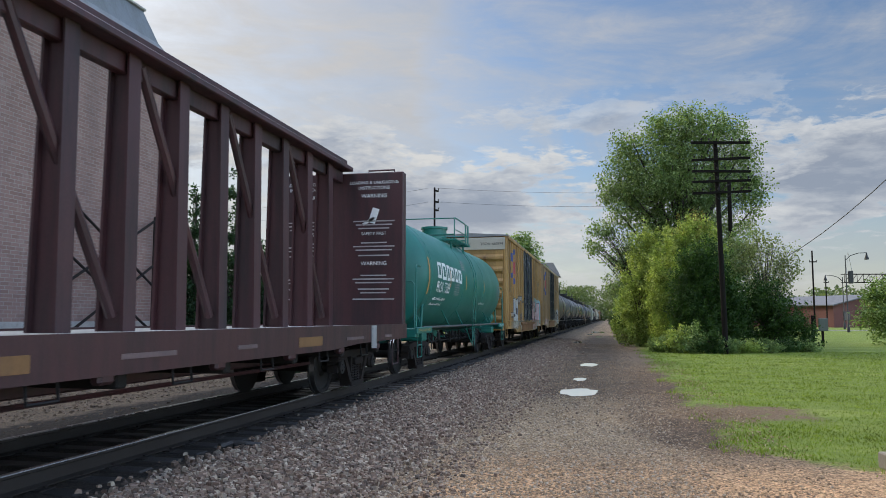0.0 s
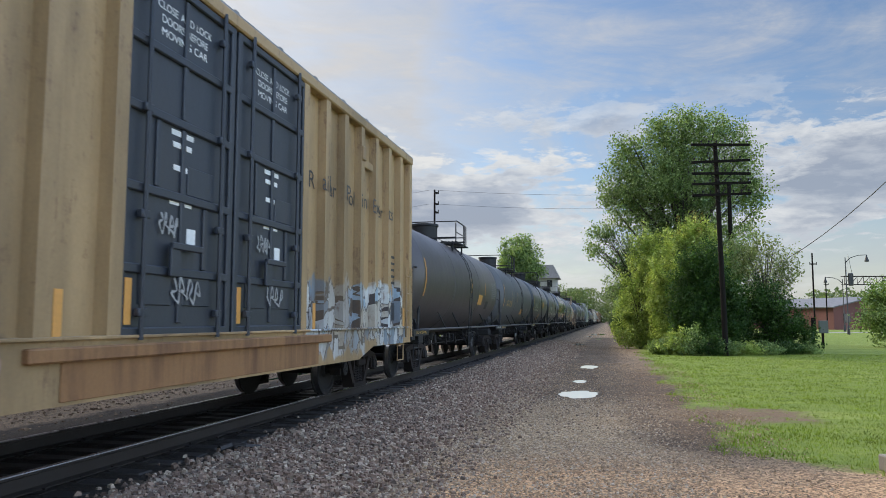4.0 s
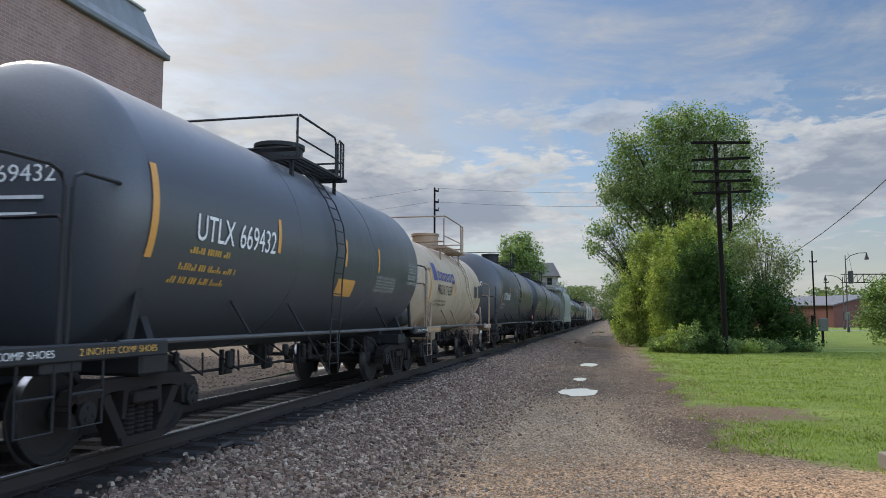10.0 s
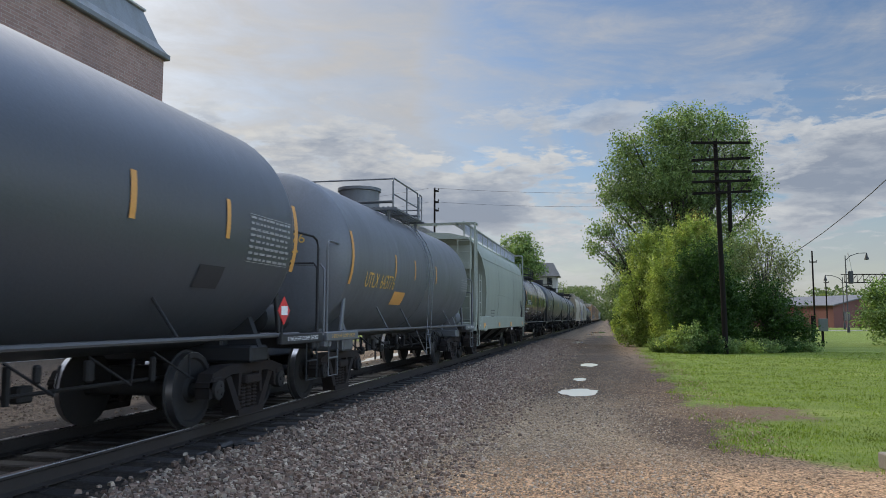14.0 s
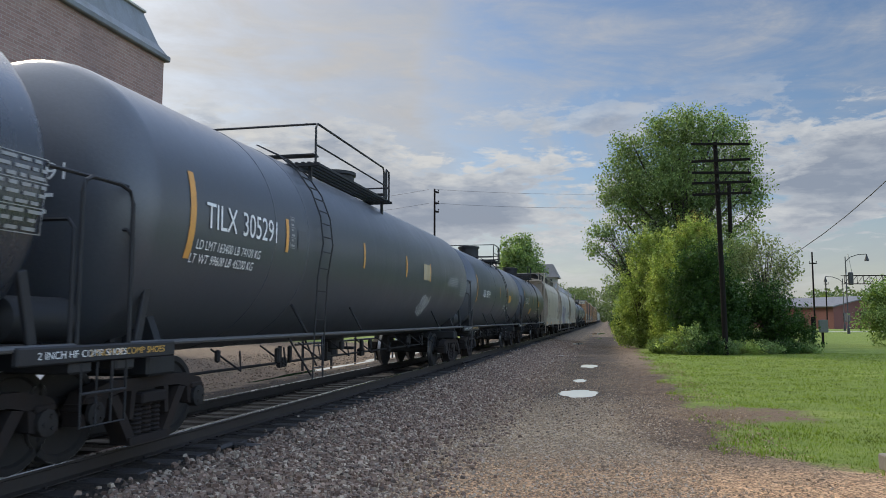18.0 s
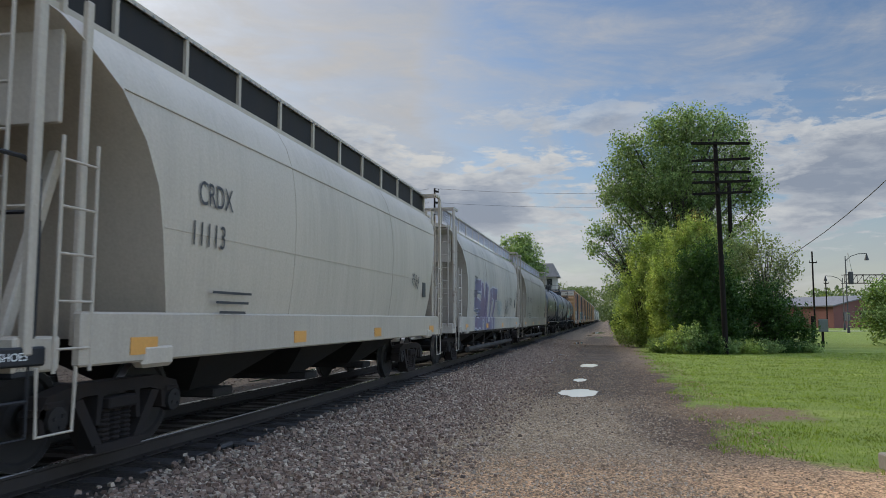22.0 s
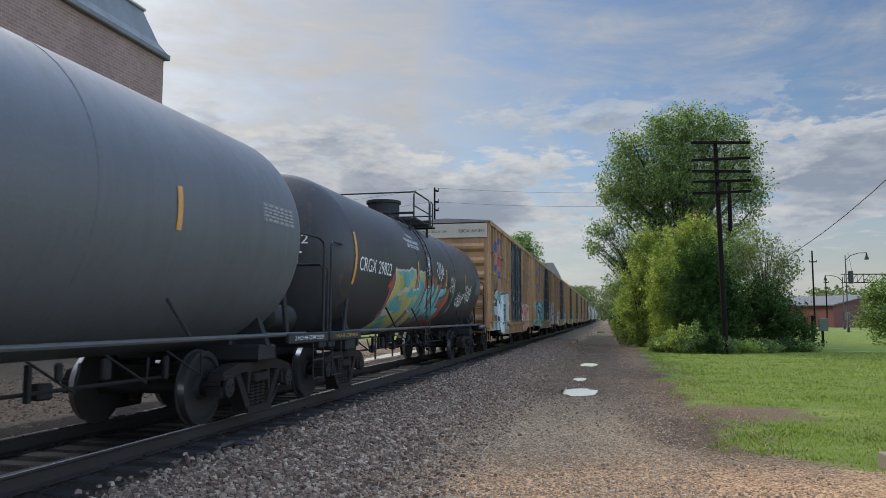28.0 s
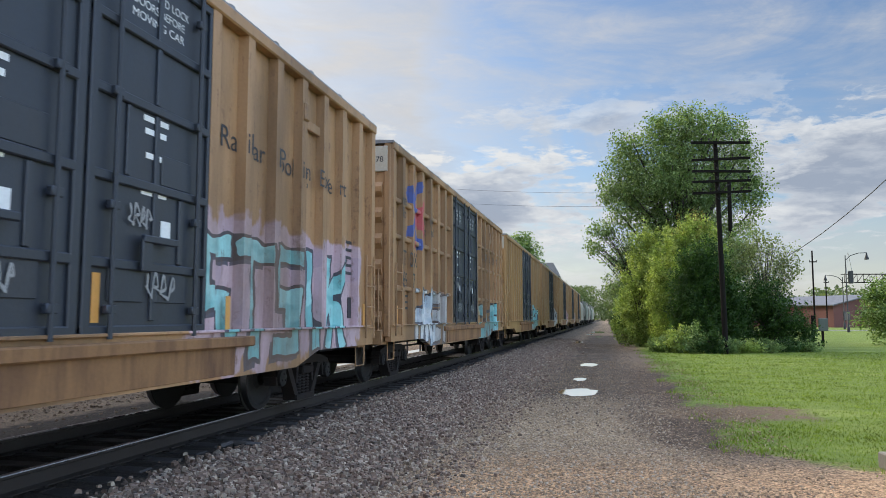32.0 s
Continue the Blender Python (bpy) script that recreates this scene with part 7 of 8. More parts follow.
plant("poplar_tree", "tall leafy poplar with an open uneven crown behind the bushes", spot(15.83, 50), [(-0.19, 0, 13.72, 2.11, 1.89, 2.03), (-3.12, 0, 12.97, 1.58, 1.42, 1.58), (2.67, 0, 13.72, 1.95, 1.76, 1.73), (4.4, 0, 12.74, 1.13, 1.02, 1.35), (4.62, 0, 9.85, 1.13, 1.02, 1.65), (3.2, 0, 10.6, 1.95, 1.76, 1.95), (-0.19, 0, 10.6, 3.38, 3.05, 2.48), (-4.47, 0, 10.22, 0.9, 0.81, 1.28), (-2.89, 0, 9.85, 1.88, 1.69, 2.11), (-3.76, 0, 11.54, 1.2, 1.08, 1.5), (-1.69, 0, 6.84, 1.95, 1.76, 2.26), (0.75, 0, 7.03, 2.63, 2.37, 2.33), (-2.07, 0, 3.83, 1.73, 1.56, 2.26), (4.02, 0, 7.85, 1.35, 1.22, 0.98), (1.13, 0, 15.11, 1.13, 1.02, 0.75), (-1.39, 0, 14.73, 1.13, 1.02, 0.98)], 1950, 38, (0.30, 0.30, 0.26), 0.15, LEAF, 11, 0.45, 13.5, 60, "tree", reach=0.35)
plant("poplar_tree", "slender leaning poplar with thin twigs beside the lane", spot(13.38, 50), [(-2.78, 0, 7.48, 0.98, 0.88, 0.83), (-3.16, 0, 6.35, 0.68, 0.61, 0.68), (-1.88, 0, 7.78, 0.83, 0.74, 0.9), (-2.11, 0, 5.45, 0.68, 0.61, 1.13), (-1.5, 0, 4.02, 0.98, 0.88, 1.35), (-1.05, 0, 5.9, 0.98, 0.88, 1.5)], 190, 26, (0.24, 0.24, 0.2), 0.14, LEAF, 12, 0.16, 5.5, 70, "tree", reach=0.4)
plant("hedge_bush", "light yellow-green brush along the edge of the lane", spot(11.45, 44), [(-0.07, 0, 3.07, 1.12, 1.01, 2.18), (0.66, 0, 4.73, 1.19, 1.07, 1.72), (-0.6, 0, 1.75, 0.86, 0.77, 1.12), (1.16, 0, 2.15, 1.19, 1.07, 1.65), (0.33, 0, 6.38, 0.6, 0.54, 0.86), (1.72, 0, 5.72, 0.79, 0.71, 1.19), (-0.33, 0, 0.69, 0.93, 0.83, 0.86), (0.99, 0, 0.56, 1.19, 1.07, 0.86), (-0.99, 0, 0.92, 0.53, 0.48, 0.79)], 420, 64, (0.11, 0.11, 0.10), 0.115, LEAFB, 13, 0.08, 4, 30, "bush", reach=1.0)
plant("hedge_bush", "tall leafy yellow-green bush with a pointed uneven top", spot(13.29, 41), [(0.52, 0, 5.44, 1.05, 0.94, 1.54), (-0.31, 0, 4.21, 1.29, 1.17, 1.91), (1.08, 0, 5.9, 0.68, 0.61, 1.23), (-1.08, 0, 2.67, 1.11, 1.0, 1.66), (-1.54, 0, 3.59, 0.74, 0.67, 1.54), (0.31, 0, 6.67, 0.37, 0.33, 0.8), (1.45, 0, 4.52, 0.8, 0.72, 1.54), (-0.31, 0, 5.75, 0.62, 0.55, 1.11), (-0.77, 0, 0.82, 1.23, 1.11, 0.92), (0.77, 0, 0.82, 1.11, 1.0, 0.92)], 480, 64, (0.10, 0.10, 0.10), 0.11, LEAFB, 21, 0.1, 5, 40, "bush", reach=1.05)
plant("hedge_bush", "spray of reddish new growth on top of the tall bush", spot(14.2, 41.6), [(-0.19, 0, 6.59, 0.81, 0.73, 0.81), (0.38, 0, 6.12, 0.69, 0.62, 0.94), (-0.72, 0, 5.97, 0.69, 0.62, 0.81)], 70, 26, (0.08, 0.08, 0.1), 0.1, LEAFR, 22, 0.05, 5.2, 16, "bush", reach=0.9)
plant("hedge_bush", "dense deep green bush beside the telegraph pole", spot(13.17, 37.6), [(-0.14, 0, 3.57, 1.3, 1.17, 1.36), (-0.28, 0, 1.88, 1.47, 1.32, 1.24), (1.07, 0, 2.87, 0.79, 0.71, 1.36), (-1.07, 0, 2.87, 0.79, 0.71, 1.47), (0.14, 0, 4.7, 0.79, 0.71, 0.85), (-0.68, 0, 4.42, 0.68, 0.61, 0.96), (-1.27, 0, 1.45, 0.74, 0.66, 0.96), (1.19, 0, 1.31, 0.74, 0.66, 0.96)], 560, 56, (0.13, 0.13, 0.12), 0.11, LEAFD, 14, 0.1, 4, 20, "bush", reach=0.7)
plant("flowering_shrub", "sparse pale budding shrub with thin bare twigs", spot(17.17, 40), [(-0.3, 0, 5.2, 1.2, 1.08, 1.32), (0.9, 0, 4.6, 0.9, 0.81, 1.14), (-1.05, 0, 5.05, 0.72, 0.65, 1.32), (1.35, 0, 3.85, 0.6, 0.54, 0.72), (0.15, 0, 3.54, 1.32, 1.19, 0.9)], 330, 15, (0.12, 0.12, 0.12), 0.115, LEAFP, 15, 0.07, 5.2, 110, "shrub", reach=0.8)
plant("hedge_bush", "dark green bush with dry stems below it", spot(16.82, 38.5), [(-1.01, 0, 1.74, 1.04, 0.94, 1.56), (0.58, 0, 1.39, 1.16, 1.04, 1.27), (1.59, 0, 0.81, 0.58, 0.52, 0.75), (-0.29, 0, 2.61, 0.98, 0.89, 0.98), (-1.88, 0, 1.3, 0.75, 0.68, 1.16)], 360, 52, (0.15, 0.15, 0.13), 0.115, LEAFD, 16, 0.07, 2.6, 50, "bush", reach=0.7)
plant("hedge_bush", "leafy green scrub between the bushes and the poplar", spot(16.44, 45), [(0.51, 0, 4.12, 2.03, 1.83, 2.37), (1.35, 0, 5.81, 1.15, 1.04, 1.35), (-1.35, 0, 3.1, 2.03, 1.83, 2.03)], 330, 52, (0.2, 0.2, 0.18), 0.13, LEAF, 17, 0.08, 4, 24, "bush", reach=0.7)
for i, (r, d, w, hh) in enumerate(((10.5, 36.6, 0.6, 0.45), (11.1, 36.0, 0.8, 0.85), (11.7, 35.6, 0.8, 1.0), (12.4, 35.4, 0.9, 0.85), (13.3, 35.5, 0.9, 0.5), (14.2, 35.9, 1.0, 0.4), (15.3, 36.2, 1.0, 0.35), (16.5, 36.6, 1.0, 0.4), (17.6, 37.0, 0.8, 0.3))):
    plant("weeds", "low weeds and dry stems at the foot of the bushes", spot(r, d), [(0, 0, hh * 0.45, w, 0.5, hh * 0.6), (0.25, 0.3, hh * 0.9, w * 0.4, 0.4, hh * 0.5)], 70, 30, (0.08, 0.08, 0.07), 0.10, (LEAF, LEAFB, LEAF, LEAFD)[i % 4], 180 + i, 0.015, hh, 26, "weeds", reach=0.5)
for i in range(12):
    s = 60 + i * 11
    plant("lane_tree", "light green tree in the row along the lane", (5.5 - (s - 60) * 0.017 + (i * 37 % 10) * 0.06, s, ROAD), [(0, 0, 3.2 + (i % 3) * 0.5, 2.4, 3.0, 3.4), (0.9, 0.5, 5.4 + (i % 2), 1.8, 2.2, 2.2), (-0.8, -0.4, 1.5, 1.7, 2.0, 1.7)], 150, 56, (0.42, 0.42, 0.36), 0.26, (LEAF, LEAFB)[i % 2], 30 + i, 0.18, 6, 8)
plant("hedge_bush", "dark low bush at the end of the lane", (2.0, 126, ROAD), [(0, 0, 0.9, 1.5, 1.5, 1.1)], 60, 60, (0.3, 0.3, 0.25), 0.22, LEAFD, 49, 0.06, 1.5, 6, "bush")
plant("hedge_bush", "bright green bush on the lawn by the street", spot(27.2, 46), [(0, 0, 2.2, 1.6, 1.5, 2.1)], 190, 60, (0.3, 0.3, 0.26), 0.15, LEAF, 50, 0.08, 3.5, 12, "bush")
plant("round_tree", "round-crowned green tree beyond the train", (-16, 139, ROAD), [(0, 0, 12.0, 4.4, 4.4, 5.2)], 190, 70, (0.6, 0.6, 0.5), 0.42, LEAF, 51, 0.4, 12, 20)
for i, (x, y, hh) in enumerate(((-33.4, 52.1, 7.7), (-32.5, 54.3, 11.8), (-33.7, 60.2, 11.1), (-29.3, 55.0, 13.7), (-29.6, 59.0, 10.2), (-26.0, 55.7, 9.0), (-26.9, 61.7, 7.8))):
    lob = [(0, 0, hh * (0.10 + 0.125 * k), (2.9 - 0.36 * k) * hh / 10, (2.9 - 0.36 * k) * hh / 10, hh * 0.07) for k in range(8)]
    plant("conifer_tree", "dark conifer with drooping tiers behind the track", (x, y, ROAD), lob, 300, 56, (0.18, 0.18, 0.14), 0.2, CONIFER, 60 + i, 0.2, hh, 16, reach=0.8)


def far_woods():
    rng = np.random.default_rng(77)
    cs = []
    for x0, x1, y0, y1, top, count in ((-60, 60, 380, 440, 17.5, 700), (-60, 60, 620, 680, 28.0, 480), (30, 260, 235, 300, 9.0, 420), (-150, -24, 235, 300, 8.0, 200)):
        for i in range(count):
            x, y = rng.uniform(x0, x1), rng.uniform(y0, y1)
            if -9.8 < x < -2.0 and y < 500:
                continue
            cs.append((x, y, rng.uniform(0.3, top + 1.8 * math.sin(x * 0.11) + 1.4 * math.sin(x * 0.31))))
    ob = new("far_woods", leaf_mesh("far_woods", np.array(cs), 60, (2.4, 2.4, 1.0), 1.1, WOODS, 78))
    tagged(ob, "distant belt of spring woodland on the skyline", "woods", kind="stuff")


far_woods()


def telegraph_pole(label, at, tall, arms, half, rz, r=0.13):
    ob = thing("telegraph_pole", label, "pole", at, rz=rz)
    part("pole", Geo().tube([(0, 0, -0.3), (-0.018 * tall if len(arms) == 5 else 0.03, 0, tall)], r, 10, r2=r * 0.75).mesh("pole", POLE, smooth=True), ob)
    for i, z in enumerate(arms):
        tilt = (0.0, 0.045, 0.0, 0.03, 0.04)[i % 5]
        bar = Geo().prism([(-half, z - 0.055 - tilt * half), (half, z - 0.055 + tilt * half), (half, z + 0.055 + tilt * half), (-half, z + 0.055 - tilt * half)], -0.22, -0.11)
        arm = part("crossarm", bar.mesh("crossarm", POLE), ob)
        ins = cached("insulator", lambda: Geo().lathe([(0.06, 0.015), (0.12, 0.015), (0.12, 0.045), (0.19, 0.04), (0.21, 0.015)], "z", 7).mesh("insulator", IRON))
        pins = 8 if half > 1 else 2
        for k in range(pins):
            if (k * 7 + i * 3) % 4 or pins < 8:
                x = -half + 0.08 * half + k * (1.84 * half) / (pins - 1)
                part("insulator", ins, arm, at=(x, -0.2, z + tilt * x))
        part("arm_brace", Geo().tube([(-0.36 * half, -0.16, z - 0.05), (0, -0.18, z - 0.32 * half), (0.36 * half, -0.16, z - 0.05)], 0.015).mesh("arm_brace", IRON), arm)
    return ob


telegraph_pole("old dark wooden telegraph pole with five crossarms", spot(13.15, 35.2), 10.05, (9.93, 9.14, 8.55, 8.08, 7.55), 1.38, YAW)
telegraph_pole("second wooden telegraph pole behind the first", spot(17.5, 45.5), 10.0, (), 1.5, YAW, 0.15)
telegraph_pole("slim utility pole beyond the train with short side arms", (-12, 51.8, ROAD), 10.95, (10.7, 9.9, 9.3), 0.26, 70, 0.085)
telegraph_pole("wooden pole by the street", spot(39.4, 80), 8.8, (7.6,), 0.4, YAW, 0.1)
telegraph_pole("wooden pole farther down the street", spot(56, 110), 7.4, (6.8,), 0.35, YAW, 0.1)


def overhead_wires():
    def hang(a, b, sag):
        a, b = Vector(a), Vector(b)
        return [a.lerp(b, t / 10) - Vector((0, 0, sag * 4 * (t / 10) * (1 - t / 10))) for t in range(11)]
    ob = thing("overhead_wire", "thin overhead cable sagging across the sky", "cable")
    part("wire", Geo().tube(hang(spot(17.5, 26, 8.2), spot(19.6, 51, 4.2), 1.0), 0.018, 5).mesh("wire", WIRE), ob)
    ob = thing("overhead_wire", "thin line wires strung from the pole beyond the train", "cable")
    for z in (10.8, 9.8):
        part("wire", Geo().tube(hang((-12.4, 51.8, z), (-34, 56, z - 0.2), 0.5), 0.008, 4).mesh("wire", WIRE), ob)
        part("wire", Geo().tube(hang((-12, 51.8, z), (10, 58, z + 0.3), 0.4), 0.008, 4).mesh("wire", WIRE), ob)


overhead_wires()


def mill():
    """Tall old brick mill parallel to the track; its far corner is in view."""
    ob = thing("brick_mill", "tall old brown brick mill with a grey-green metal mansard roof", "building", (0, 0, ROAD))
    x0, x1, y0, y1, e = -36.0, -22.0, -14.0, 33.5, 14.9
    g = Geo().prism([(x0, 0), (x1, 0), (x1, e), (x0, e)], y0, y1)
    part("wall", g.mesh("wall", BRICK), ob)
    part("foundation", Geo().prism([(x0 - 0.1, -0.3), (x1 + 0.12, -0.3), (x1 + 0.12, 1.5), (x0 - 0.1, 1.5)], y0 - 0.1, y1 + 0.1).mesh("foundation", CONC), ob, "pale plastered base course")
    part("cornice", Geo().box(((x0 + x1) / 2, (y0 + y1) / 2, e + 0.05), (x1 - x0 + 0.5, y1 - y0 + 0.5, 0.3), 0.05).mesh("cornice", ROOFGR), ob)
    vs = []
    for z, i in ((e + 0.2, -0.15), (e + 0.7, 0.2), (e + 2.2, 0.75), (e + 2.25, 0.7)):
        vs += [(x0 + i, y0 + i, z), (x1 - i, y0 + i, z), (x1 - i, y1 - i, z), (x0 + i, y1 - i, z)]
    fs = [(4 * k + j, 4 * k + (j + 1) % 4, 4 * k + 4 + (j + 1) % 4, 4 * k + 4 + j) for k in range(3) for j in range(4)] + [(12, 13, 14, 15)]
    part("roof", Geo().add(vs, fs).mesh("roof", ROOFGR), ob)
    part("roof_edge", Geo().box(((x0 + x1) / 2, (y0 + y1) / 2, e + 2.32), (x1 - x0 - 1.3, y1 - y0 - 1.3, 0.12), 0.02).mesh("roof_edge", CONC), ob)
    for y in (-8, 4, 16, 26.5):
        d = part("dormer", Geo().box((x1 - 0.6, y, e + 1.3), (1.0, 1.5, 1.6), 0.04).mesh("dormer", ROOFGR), ob)
        part("pane", Geo().box((x1 - 0.09, y, e + 1.3), (0.05, 1.1, 1.2)).mesh("pane", DARKGLASS), d)
    for y in (-9, -3, 3, 9, 15, 21):
        for z in (3.6, 7.4, 11.2):
            w = part("window", Geo().box((x1 + 0.03, y, z), (0.10, 1.3, 1.9), 0.02).mesh("window", CONC), ob)
            part("pane", Geo().box((x1 + 0.06, y, z), (0.08, 1.1, 1.7)).mesh("pane", DARKGLASS), w)
    g = Geo()
    for z in (0.0, 2.2):
        g.tube([(x1 + 0.3, 27.0, z + 1.0), (x1 + 0.3, 32.8, z + 4.2)], 0.06)
        g.tube([(x1 + 0.3, 32.8, z + 1.0), (x1 + 0.3, 27.0, z + 4.2)], 0.06)
    for y in (27.0, 32.8):
        g.tube([(x1 + 0.3, y, 0), (x1 + 0.3, y, 6.6)], 0.07)
    part("brace_frame", g.mesh("brace_frame", RUSTIRON), ob, "rusty cross-braced steel frame on the wall")


mill()


def depot():
    ob = thing("track_tower", "small grey tower house with a hipped roof beyond the train", "building", (-13.2, 160, ROAD))
    part("wall", Geo().box((0, 0, 5.2), (5.4, 6.0, 10.4), 0.05).mesh("wall", paint("grey_siding", (0.32, 0.31, 0.29), 0.8)), ob)
    part("roof", Geo().add([(-3.4, -3.6, 10.3), (3.4, -3.6, 10.3), (3.4, 3.6, 10.3), (-3.4, 3.6, 10.3), (-2.0, -1.5, 13.2), (2.0, -1.5, 13.2), (2.0, 1.5, 13.2), (-2.0, 1.5, 13.2)], [(0, 1, 5, 4), (1, 2, 6, 5), (2, 3, 7, 6), (3, 0, 4, 7), (4, 5, 6, 7), (3, 2, 1, 0)]).mesh("roof", paint("grey_shingle", (0.15, 0.14, 0.13), 0.9)), ob)
    for x in (-1.4, 1.4):
        part("window", Geo().box((x, -3.02, 9.2), (1.0, 0.08, 1.4), 0.02).mesh("window", DARKGLASS), ob)


depot()


def brick_hall():
    ob = thing("brick_hall", "low red brick hall with a pale metal roof", "building", spot(72, 145), rz=YAW + 20)
    part("wall", Geo().prism([(-9, 0), (9, 0), (9, 3.8), (0, 5.6), (-9, 3.8)], -12, 12).mesh("wall", BRICK2), ob)
    for s in (-1, 1):
        part("roof", Geo().prism([(s * 9.4, 3.75), (0, 5.65), (0, 5.85), (s * 9.4, 3.95)], -12.4, 12.4).mesh("roof", paint("pale_roof", (0.13, 0.13, 0.135), 0.7)), ob)
    for k in range(4):
        part("window", Geo().box((-6 + 4 * k, -12.03, 2.0), (1.6, 0.08, 1.6), 0.02).mesh("window", DARKGLASS), ob)


brick_hall()


def street_path():
    ob = new("footpath", Geo().box((0, 0, 0.03), (46, 1.7, 0.06), 0.01).mesh("footpath", CONC))
    ob.matrix_world = pose(*spot(66, 100), 0, 0, YAW + 4)
    tagged(ob, "pale concrete footpath across the far lawn", "path", kind="structure")


street_path()


def street_lamp(at, tall, rz, label):
    ob = thing("street_lamp", label, "street lamp", at, "lamps along the street", rz=rz)
    part("pole", Geo().lathe([(0, 0.18), (0.9, 0.15), (1.0, 0.075), (tall, 0.05)], "z", 10).mesh("pole", WIRE, smooth=True), ob)
    part("arm", Geo().tube([(0, 0, tall - 0.6), (0.6, 0, tall - 0.05), (1.5, 0, tall + 0.25), (2.5, 0, tall + 0.3)], 0.045).mesh("arm", WIRE, smooth=True), ob)
    part("lantern", Geo().lathe([(tall - 0.5, 0.24), (tall - 0.3, 0.22), (tall - 0.05, 0.13), (tall + 0.3, 0.05)], "z", 12, (2.5, 0, 0)).mesh("lantern", WIRE, smooth=True), ob)


street_lamp(spot(46.7, 87), 8.9, YAW, "black curved-arm street lamp on the lawn")
street_lamp(spot(58.5, 110), 7.6, YAW + 180, "black curved-arm street lamp farther down the street")


def signal_bridge():
    ob = thing("signal_cantilever", "lattice signal arm with a dark signal head", "signal", spot(62.8, 118), rz=YAW)
    g = Geo()
    for z in (7.2, 8.5):
        for y in (-0.5, 0.5):
            g.tube([(0, y, z), (12, y, z)], 0.06)
    for k in range(12):
        g.tube([(k, -0.5, 7.2), (k + 1, -0.5, 8.5)], 0.04)
        g.tube([(k, -0.5, 8.5), (k, -0.5, 7.2)], 0.04)
    part("arm", g.mesh("arm", RUSTIRON), ob)
    part("mast", Geo().tube([(11.6, 0, 0), (11.6, 0, 9.5)], 0.2, 10).mesh("mast", GALV), ob)
    part("signal_head", Geo().box((1.0, -0.5, 8.0), (0.8, 0.3, 2.0), 0.1).mesh("signal_head", WIRE), ob)
    part("hanger", Geo().tube([(0.6, 0, 8.5), (1.0, 0, 12.0), (1.6, 0, 8.5)], 0.05).mesh("hanger", GALV), ob)


signal_bridge()


def meter_box():
    ob = thing("utility_box", "grey metal utility box on a wooden post at the lawn's edge", "utility box", spot(22.5, 44.8))
    part("post", Geo().box((0, 0, 0.65), (0.12, 0.12, 1.3), 0.01).mesh("post", POLE), ob)
    part("post", Geo().box((-0.5, 0.1, 0.9), (0.16, 0.16, 1.8), 0.01).mesh("post", POLE), ob)
    part("cabinet", Geo().box((0.02, -0.12, 1.25), (0.5, 0.2, 0.75), 0.02).mesh("cabinet", paint("cabinet_grey", (0.10, 0.115, 0.10), 0.6)), ob)


meter_box()


def dark_clod():
    ob = new("clod", Geo().tube([(-0.22, -0.06, 0.02), (-0.08, 0.03, 0.05), (0.08, -0.02, 0.04), (0.25, 0.06, 0.015)], 0.05, 7, r2=0.025).box((0.02, 0.05, 0.03), (0.2, 0.12, 0.06), 0.025, rz=20).mesh("clod", TIE))
    ob.matrix_world = pose(*spot(-2.42, 9.1, ground_height(-4.3, 8.4)), 0, 0, 25)
    tagged(ob, "dark clod of rotten wood lying on the ballast", "debris")


dark_clod()


def timber_block():
    ob = thing("timber_block", "weathered timber block lying at the lawn's edge", "timber", spot(5.35, 8.35), rz=8)
    part("beam", Geo().box((0, 0, 0.09), (1.1, 0.2, 0.18), 0.015).mesh("beam", paint("grey_timber", (0.26, 0.23, 0.19), 0.85, dirt=(0.10, 0.085, 0.07), amount=0.6, scale=3, grain=45, bump=0.5)), ob)


timber_block()


def pipe_fence():
    ob = thing("pipe_fence", "low black pipe fence beyond the track", "fence", (-9.7, 23, ROAD))
    for k in range(9):
        part("post", Geo().tube([(0, k * 2.6, 0), (0, k * 2.6, 1.12)], 0.045, 8).mesh("post", WIRE), ob)
    for z in (1.1, 0.85):
        part("rail", Geo().tube([(0, -0.6, z), (0, 20.8, z)], 0.035, 8).mesh("rail", WIRE), ob)
    part("brace", Geo().tube([(0, 0.1, 1.05), (0, 1.2, 0.1)], 0.03).mesh("brace", WIRE), ob)


pipe_fence()


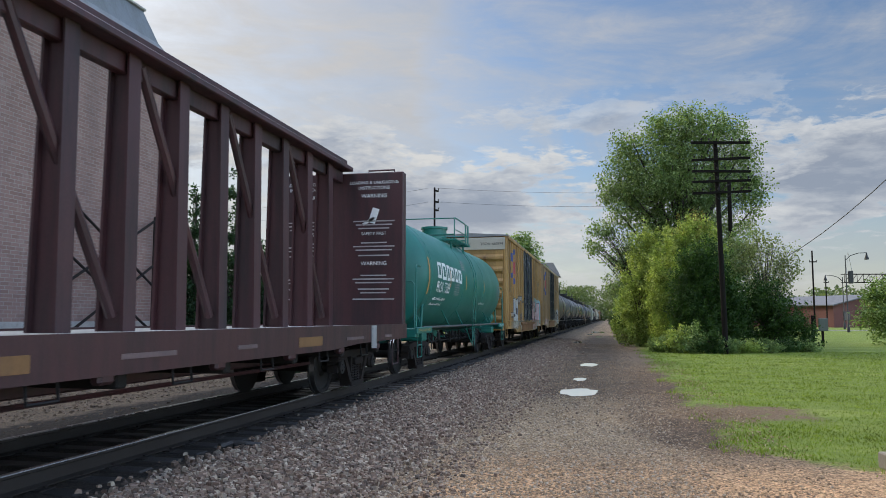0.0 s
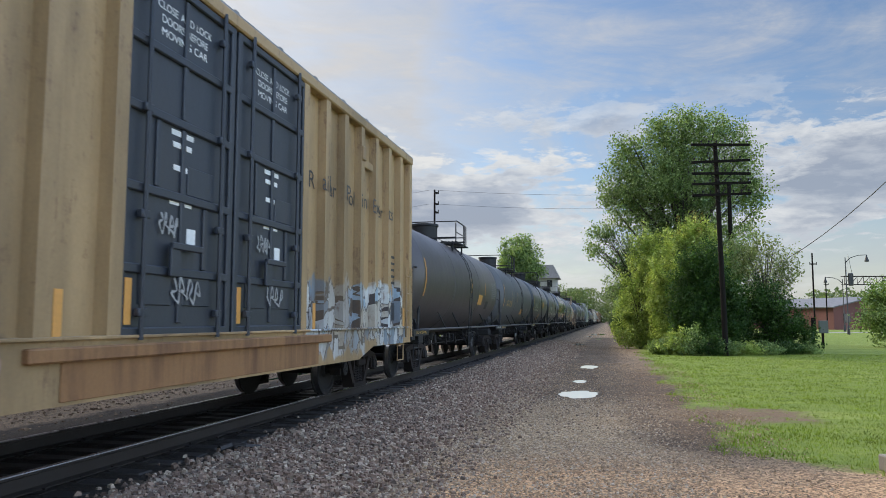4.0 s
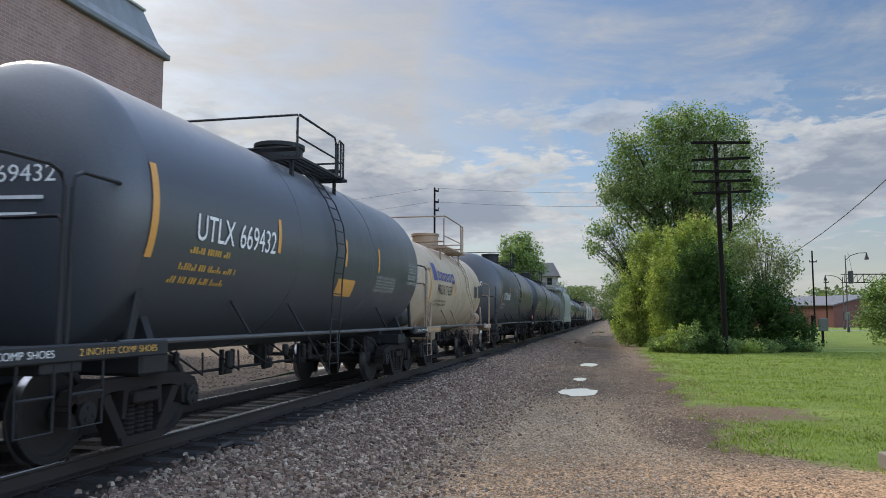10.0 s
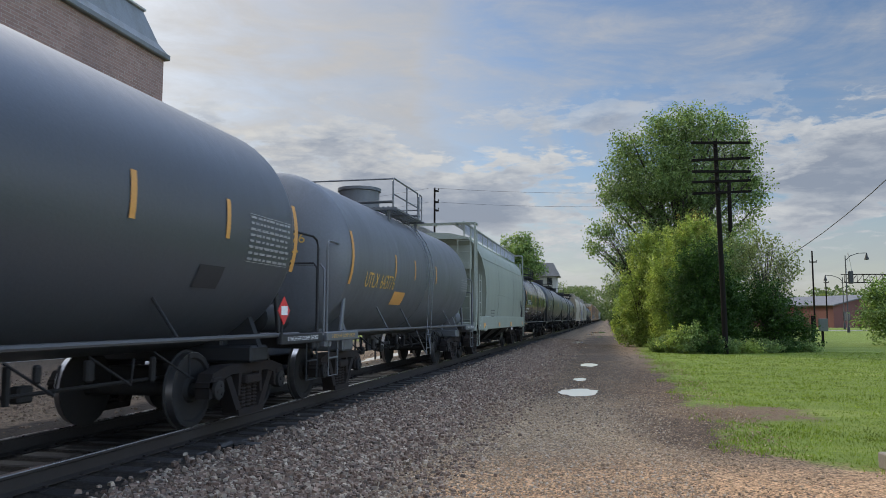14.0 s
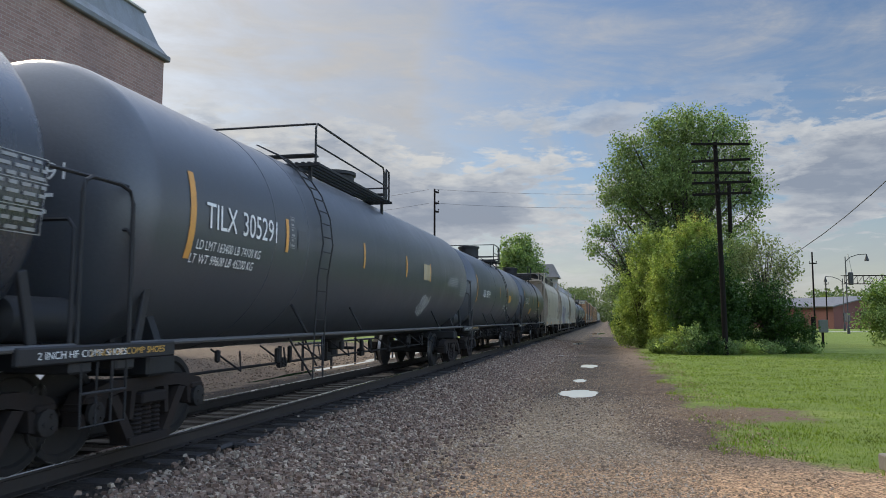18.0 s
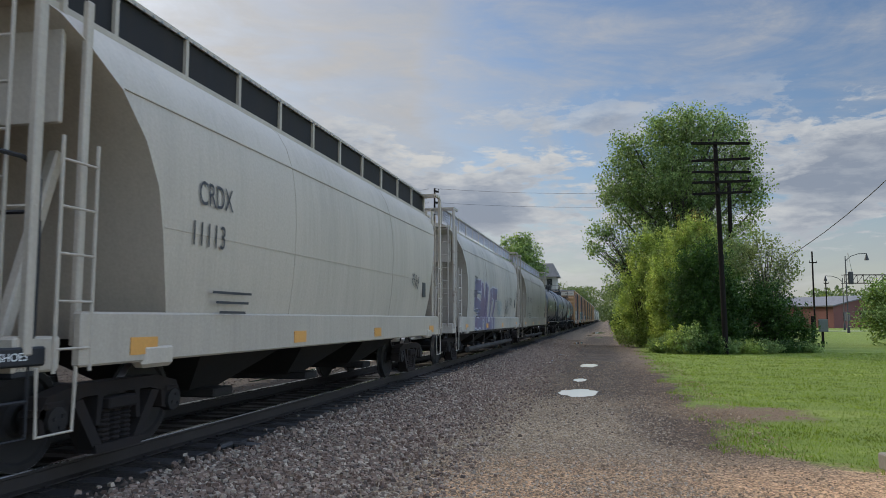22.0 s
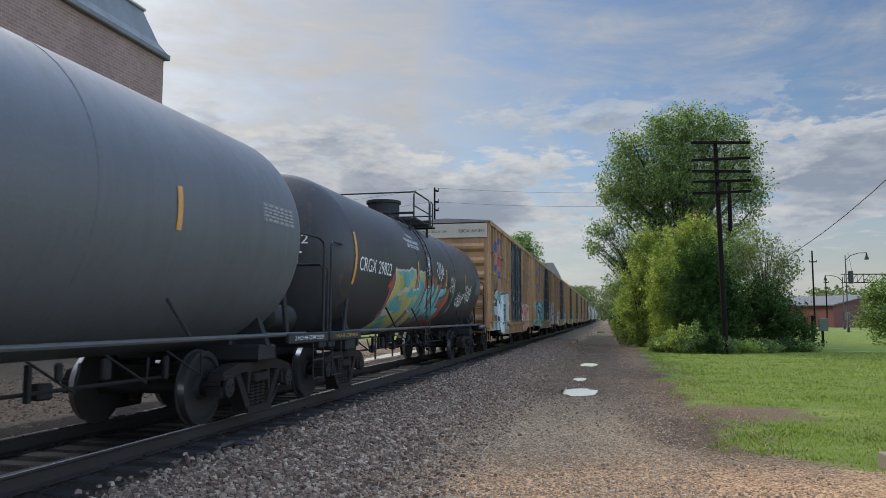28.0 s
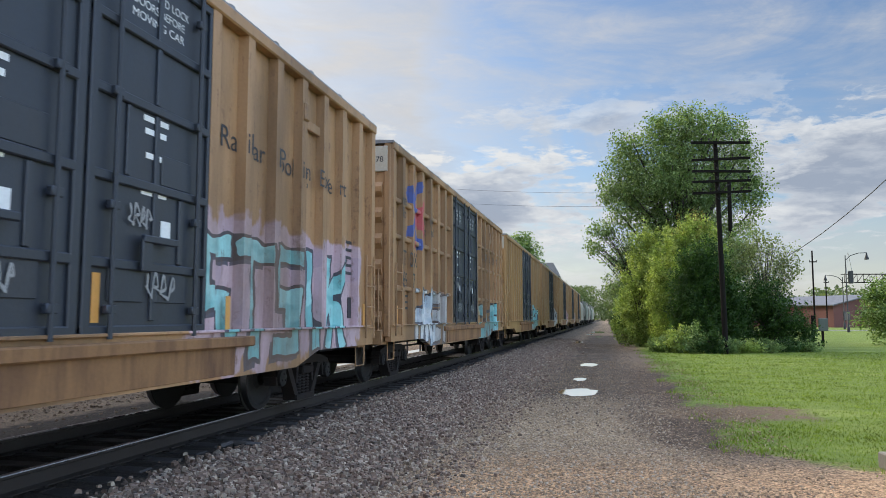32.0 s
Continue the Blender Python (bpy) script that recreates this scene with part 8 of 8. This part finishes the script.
def grass_blades():
    rng = np.random.default_rng(9)
    n = 150000
    y = 6 + 34 * rng.random(n) ** 1.8
    x = 1.2 + (y * 0.62 + 2) * rng.random(n)
    lim = 1.4 + np.clip((10.6 - y) * 0.75, 0, 5) + 0.3 * np.sin(y * 1.7) + 0.25 * np.sin(y * 4.1 + 1) + 0.4 * np.abs(rng.normal(0, 1, n)) - 0.15
    worn = ((x - 2.2) / 1.5) ** 2 + ((y - 14.1) / 1.15) ** 2 + 0.5 * np.sin(x * 5) * np.sin(y * 7) < 0.5 + 1.1 * rng.random(n)
    keep = (x > lim) & ~worn
    x, y = x[keep], y[keep]
    n = len(x)
    fringe = np.clip(1.0 - (x - lim[keep]) / 0.5, 0, 1) * (np.sin(x * 9) * np.sin(y * 6) > -0.2)
    h = 0.015 + 0.035 * rng.random(n) + 0.07 * fringe * rng.random(n)
    a = rng.random(n) * 6.283
    w = 0.004 + 0.0004 * y
    b = np.stack([x, y, np.full(n, ROAD - 0.005)], 1)
    d = np.stack([np.cos(a) * w, np.sin(a) * w, np.zeros(n)], 1)
    t = b + np.stack([rng.normal(0, 0.02, n), rng.normal(0, 0.02, n), h], 1)
    v = np.stack([b - d, b + d, t], 1).reshape(-1, 3)
    me = bpy.data.meshes.new("grass")
    me.from_pydata(v, np.empty((0, 2), int), np.arange(3 * n).reshape(-1, 3))
    me.materials.append(GRASSM)
    me.update()
    tagged(new("grass", me), "short mown green grass of the lawn", "grass", kind="stuff")


grass_blades()

# ---- motion ----
SPEED = [(0, 12.38), (6, 12.40), (12, 12.35), (18, 12.07), (24, 11.64), (32, 11.64)]


def gone(t):
    """Metres that the train has run since the start."""
    s = 0.0
    for (t0, v0), (t1, v1) in zip(SPEED, SPEED[1:]):
        if t <= t0:
            break
        u = min(t, t1) - t0
        s += v0 * u + (v1 - v0) * u * u / (2 * (t1 - t0))
    return s


def motions():
    for car, mid in CARS:
        walk(car, [(t, pose(TRACK, mid - gone(t), RAIL)) for t in range(0, 33, 2)])
    where = dict((car.name, mid) for car, mid in CARS)
    for w, car, y in WHEELS:
        times = [k / FPS for k in range(0, 32 * FPS + 1) if -3 < where[car.name] + y - gone(k / FPS) < 34]
        if not times:
            continue
        base = w.location.copy()
        rows = [(t, Matrix.Translation(base) @ Matrix.Rotation((gone(t) - gone(times[0])) / RW, 4, "X")) for t in times]
        if times[0] > 0:
            rows.insert(0, (0, rows[0][1]))
        if times[-1] < 32:
            rows.append((32, rows[-1][1]))
        walk(w, rows)


motions()
